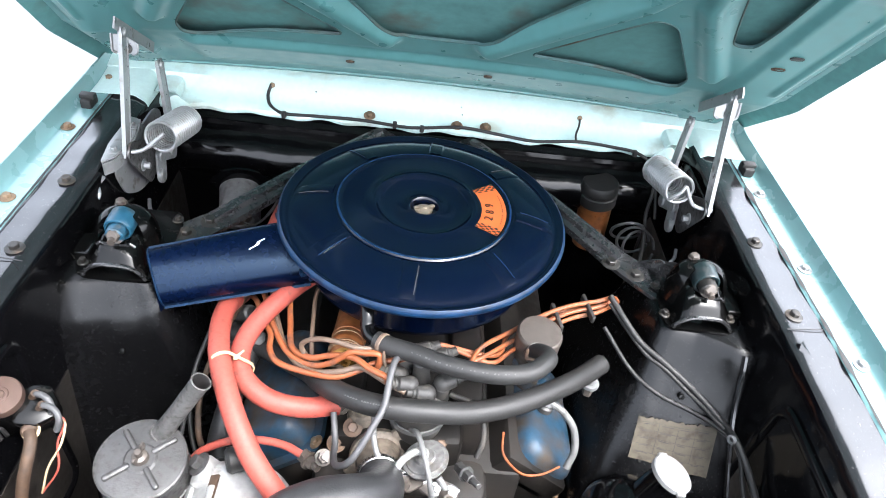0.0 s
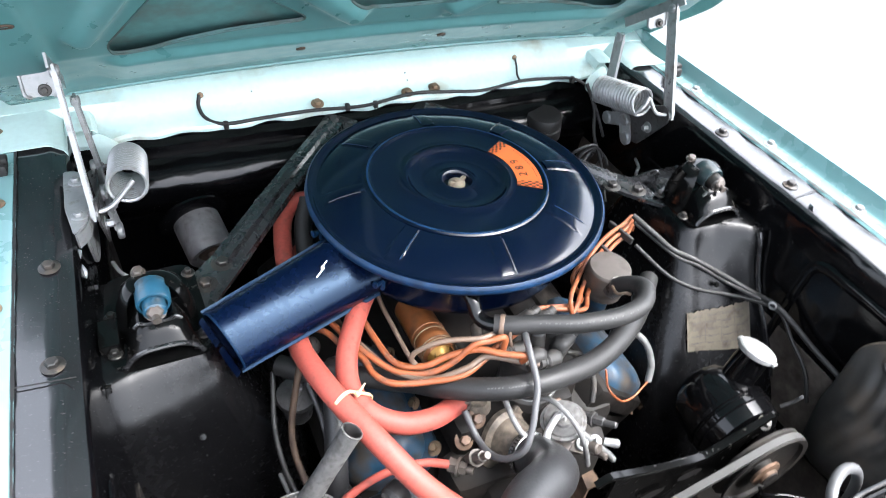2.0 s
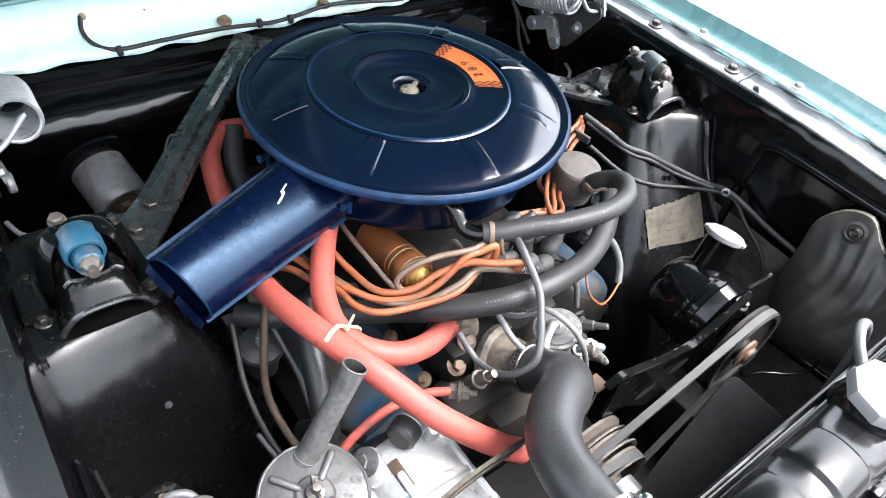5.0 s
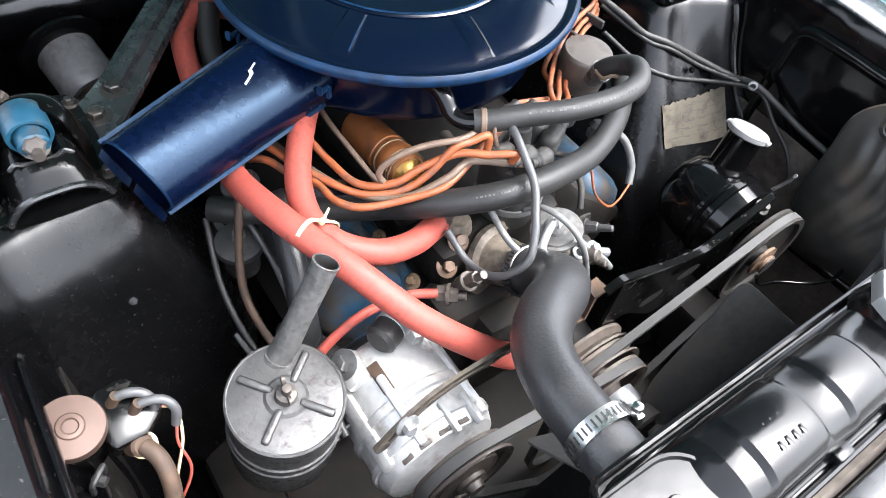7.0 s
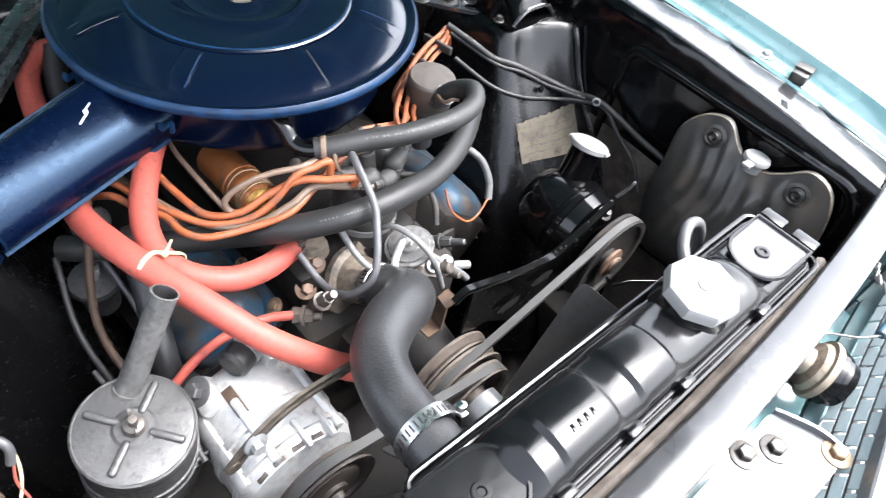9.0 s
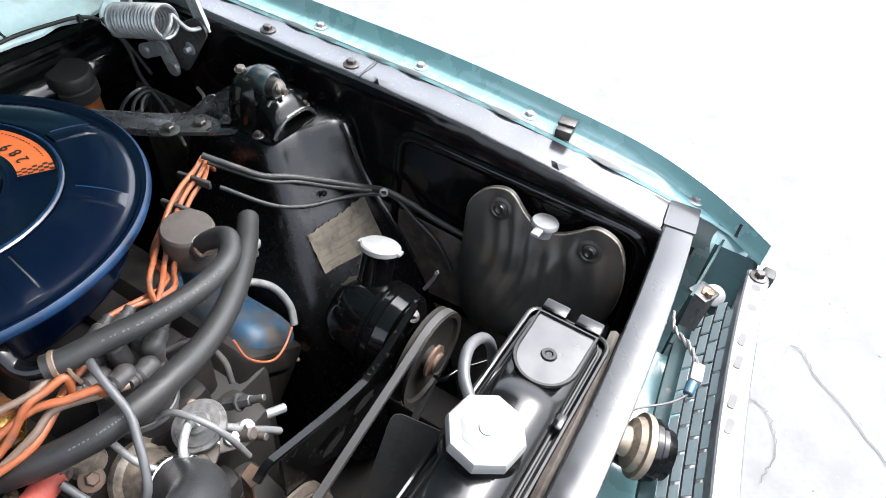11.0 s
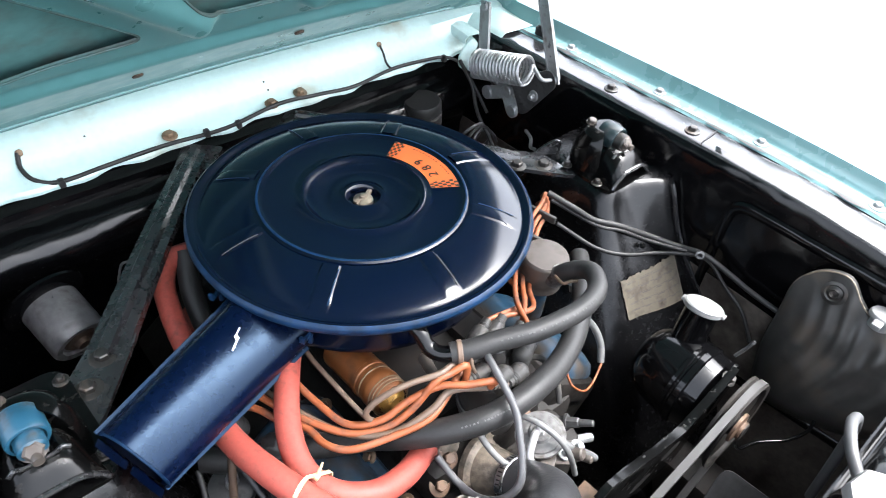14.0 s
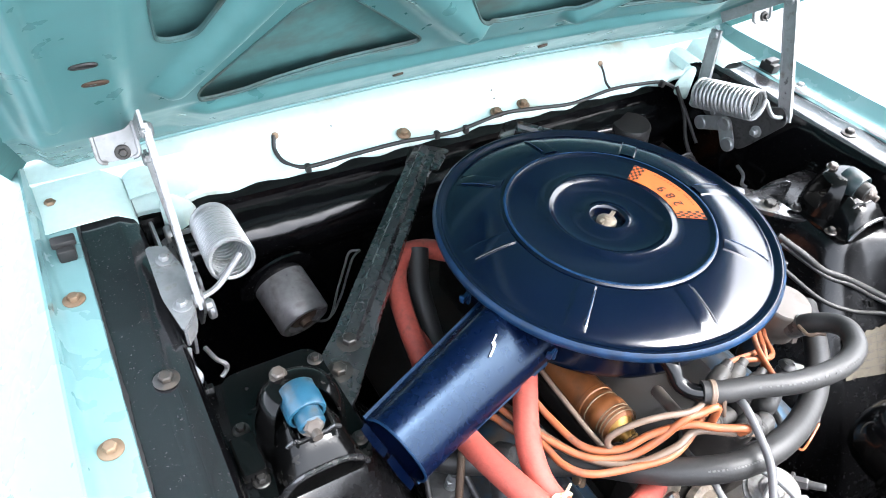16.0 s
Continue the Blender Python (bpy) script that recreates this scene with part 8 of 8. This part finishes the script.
lathe(bm, [(0.028, 0.050), (0.031, 0.052), (0.031, 0.072), (0.0285, 0.074), (0.0285, 0.076), (0.030, 0.078), (0.030, 0.092), (0.027, 0.097), (0.0001, 0.098)], m, 30)
part("screw_cap", bm, "rubber", mc, "black ridged screw cap")

# cowl vacuum line
line = thing("washer_line", "thin black washer line clipped along the cowl", "washer line")
bm = bmesh.new()
tube(bm, [(-0.292, 0.348, 0.945), (-0.296, 0.335, 0.930), (-0.288, 0.318, 0.918), (-0.262, 0.306, 0.912), (-0.20, 0.305, 0.914), (-0.12, 0.304, 0.916), (-0.03, 0.303, 0.912), (0.06, 0.305, 0.922), (0.13, 0.303, 0.917), (0.20, 0.302, 0.911), (0.28, 0.303, 0.919), (0.35, 0.300, 0.917), (0.395, 0.296, 0.912), (0.425, 0.285, 0.895), (0.438, 0.26, 0.86), (0.44, 0.22, 0.82)], 0.0030, 10)
part("tube", bm, "rubber", line)
for p in ((-0.262, 0.304, 0.911), (-0.01, 0.302, 0.912), (0.39, 0.294, 0.912), (-0.06, 0.303, 0.914)):
    bm = bmesh.new()
    box(bm, (0, 0, 0), (0.008, 0.010, 0.012), Matrix.Translation(p), 0.002)
    part("clip", bm, "rubber", line)
bm = bmesh.new()
tube(bm, [(0.285, 0.348, 0.945), (0.284, 0.335, 0.935), (0.278, 0.318, 0.925), (0.278, 0.304, 0.919)], 0.0020, 8)
part("branch", bm, "rubber", line)

# wiring harness across the driver's tower
harness = thing("wiring_harness", "black taped wiring harness across shock tower", "wiring harness")
for pts, r in (([(0.29, -0.06, 0.872), (0.312, -0.096, 0.856), (0.337, -0.118, 0.836), (0.367, -0.141, 0.826), (0.412, -0.171, 0.804), (0.444, -0.210, 0.792), (0.452, -0.247, 0.798), (0.460, -0.284, 0.788), (0.462, -0.33, 0.778), (0.464, -0.38, 0.772)], 0.0046),
               ([(0.285, -0.09, 0.836), (0.325, -0.139, 0.802), (0.363, -0.170, 0.789), (0.413, -0.192, 0.781), (0.440, -0.222, 0.787), (0.454, -0.258, 0.792), (0.46, -0.295, 0.762), (0.462, -0.335, 0.735), (0.46, -0.365, 0.695)], 0.0032),
               ([(0.29, -0.068, 0.864), (0.338, -0.124, 0.829), (0.370, -0.149, 0.819), (0.412, -0.178, 0.797), (0.445, -0.226, 0.792)], 0.0030)):
    bm = bmesh.new()
    tube(bm, pts, r, 10)
    part("cable", bm, "rubber", harness)
bm = bmesh.new()
lathe(bm, [(0.004, 0), (0.0065, 0.0005), (0.0065, 0.004), (0.004, 0.0045)], aim((0.448, -0.246, 0.798), (-1, -0.6, 0.3)), 16, cap=False)
part("grommet", bm, "zinc", harness)
# loose loops by the driver's hinge
for k in range(3):
    bm = bmesh.new()
    c = V(0.395 + 0.012 * k, 0.215 - 0.01 * k, 0.79 - 0.012 * k)
    tube(bm, [c + V(0.03 * math.cos(a), 0.015 * math.sin(a) * (k - 1), 0.03 * math.sin(a)) for a in span(0, 6.0, 14)] + [c + V(0.05, 0.05, -0.08)], 0.0028, 8, 4)
    tagged(part("loose_wire", bm, "grey_wire"), "coiled grey loose wire by the hinge", "wire", "loose wires")
wire([(0.420, 0.285, 0.905), (0.435, 0.262, 0.86), (0.425, 0.23, 0.82), (0.42, 0.18, 0.78), (0.40, 0.12, 0.74)], 0.0035, "rubber", "black wire hanging from the cowl")
# passenger side: fuel pump regulator and lines
reg = thing("fuel_filter", "round metal fuel filter below the snorkel", "fuel filter")
m = aim((-0.270, -0.118, 0.742), (-0.05, -0.15, 1))
bm = bmesh.new()
lathe(bm, [(0.020, -0.05), (0.022, -0.012), (0.027, -0.006), (0.0275, 0.0), (0.026, 0.004), (0.012, 0.007), (0.0001, 0.007)], m, 32)
part("filter_can", bm, "grey_can", reg)
bm = bmesh.new()
rod(bm, m @ V(0, 0, 0.006), m @ V(0.004, 0.006, 0.026), 0.007, 0.006, 10)
box(bm, (0.002, 0.002, 0.016), (0.014, 0.010, 0.008), m, 0.002)
part("nipple", bm, "zinc", reg)
bm = bmesh.new()
rod(bm, (-0.262, -0.085, 0.79), (-0.235, -0.100, 0.812), 0.014, 0.012, 16, 0.003)
rod(bm, (-0.225, -0.135, 0.80), (-0.215, -0.150, 0.815), 0.016, 0.013, 8, 0.003)
part("valve_body", bm, "grey_can", reg)
wire([(-0.255, -0.12, 0.77), (-0.248, -0.17, 0.73), (-0.252, -0.22, 0.68), (-0.27, -0.26, 0.62)], 0.0035, "grey_wire", "grey fuel line beside the block", "fuel line")
wire([(-0.295, -0.10, 0.78), (-0.31, -0.17, 0.735), (-0.30, -0.23, 0.68), (-0.27, -0.27, 0.64)], 0.0035, "rubber", "black wire beside the shock tower")
wire([(-0.315, -0.2, 0.70), (-0.31, -0.26, 0.70), (-0.325, -0.30, 0.72)], 0.003, "grey_wire", "thin grey wire by the canister")

# small rusty bracket beside the radiator hose
bm = bmesh.new()
sweep(bm, [(-0.01, -0.385, 0.735), (0.012, -0.385, 0.735), (0.014, -0.385, 0.775), (0.030, -0.385, 0.778)], [(-0.010, -0.0015), (0.010, -0.0015), (0.010, 0.0015), (-0.010, 0.0015)], up=(0, 0.1, 1))
tagged(part("pipe_bracket", bm, "orange_rust"), "small rusty angle bracket on the water pump", "bracket")

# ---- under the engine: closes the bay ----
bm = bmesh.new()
# the flat dark sheet is added to close the bay; the box is the crossmember
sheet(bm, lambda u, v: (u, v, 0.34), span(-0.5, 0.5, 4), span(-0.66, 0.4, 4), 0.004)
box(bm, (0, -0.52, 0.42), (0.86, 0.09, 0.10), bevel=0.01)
tagged(part("crossmember", bm, "deep"), "dark dirty crossmember below engine with an added closing sheet", "crossmember", kind="structure")
for s in (1, -1):
    bm = bmesh.new()
    box(bm, (s * 0.36, -0.30, 0.44), (0.07, 0.74, 0.12), bevel=0.012)
    tagged(part("frame_rail", bm, "deep"), "dark frame rail along the engine bay", "frame rail", kind="structure")
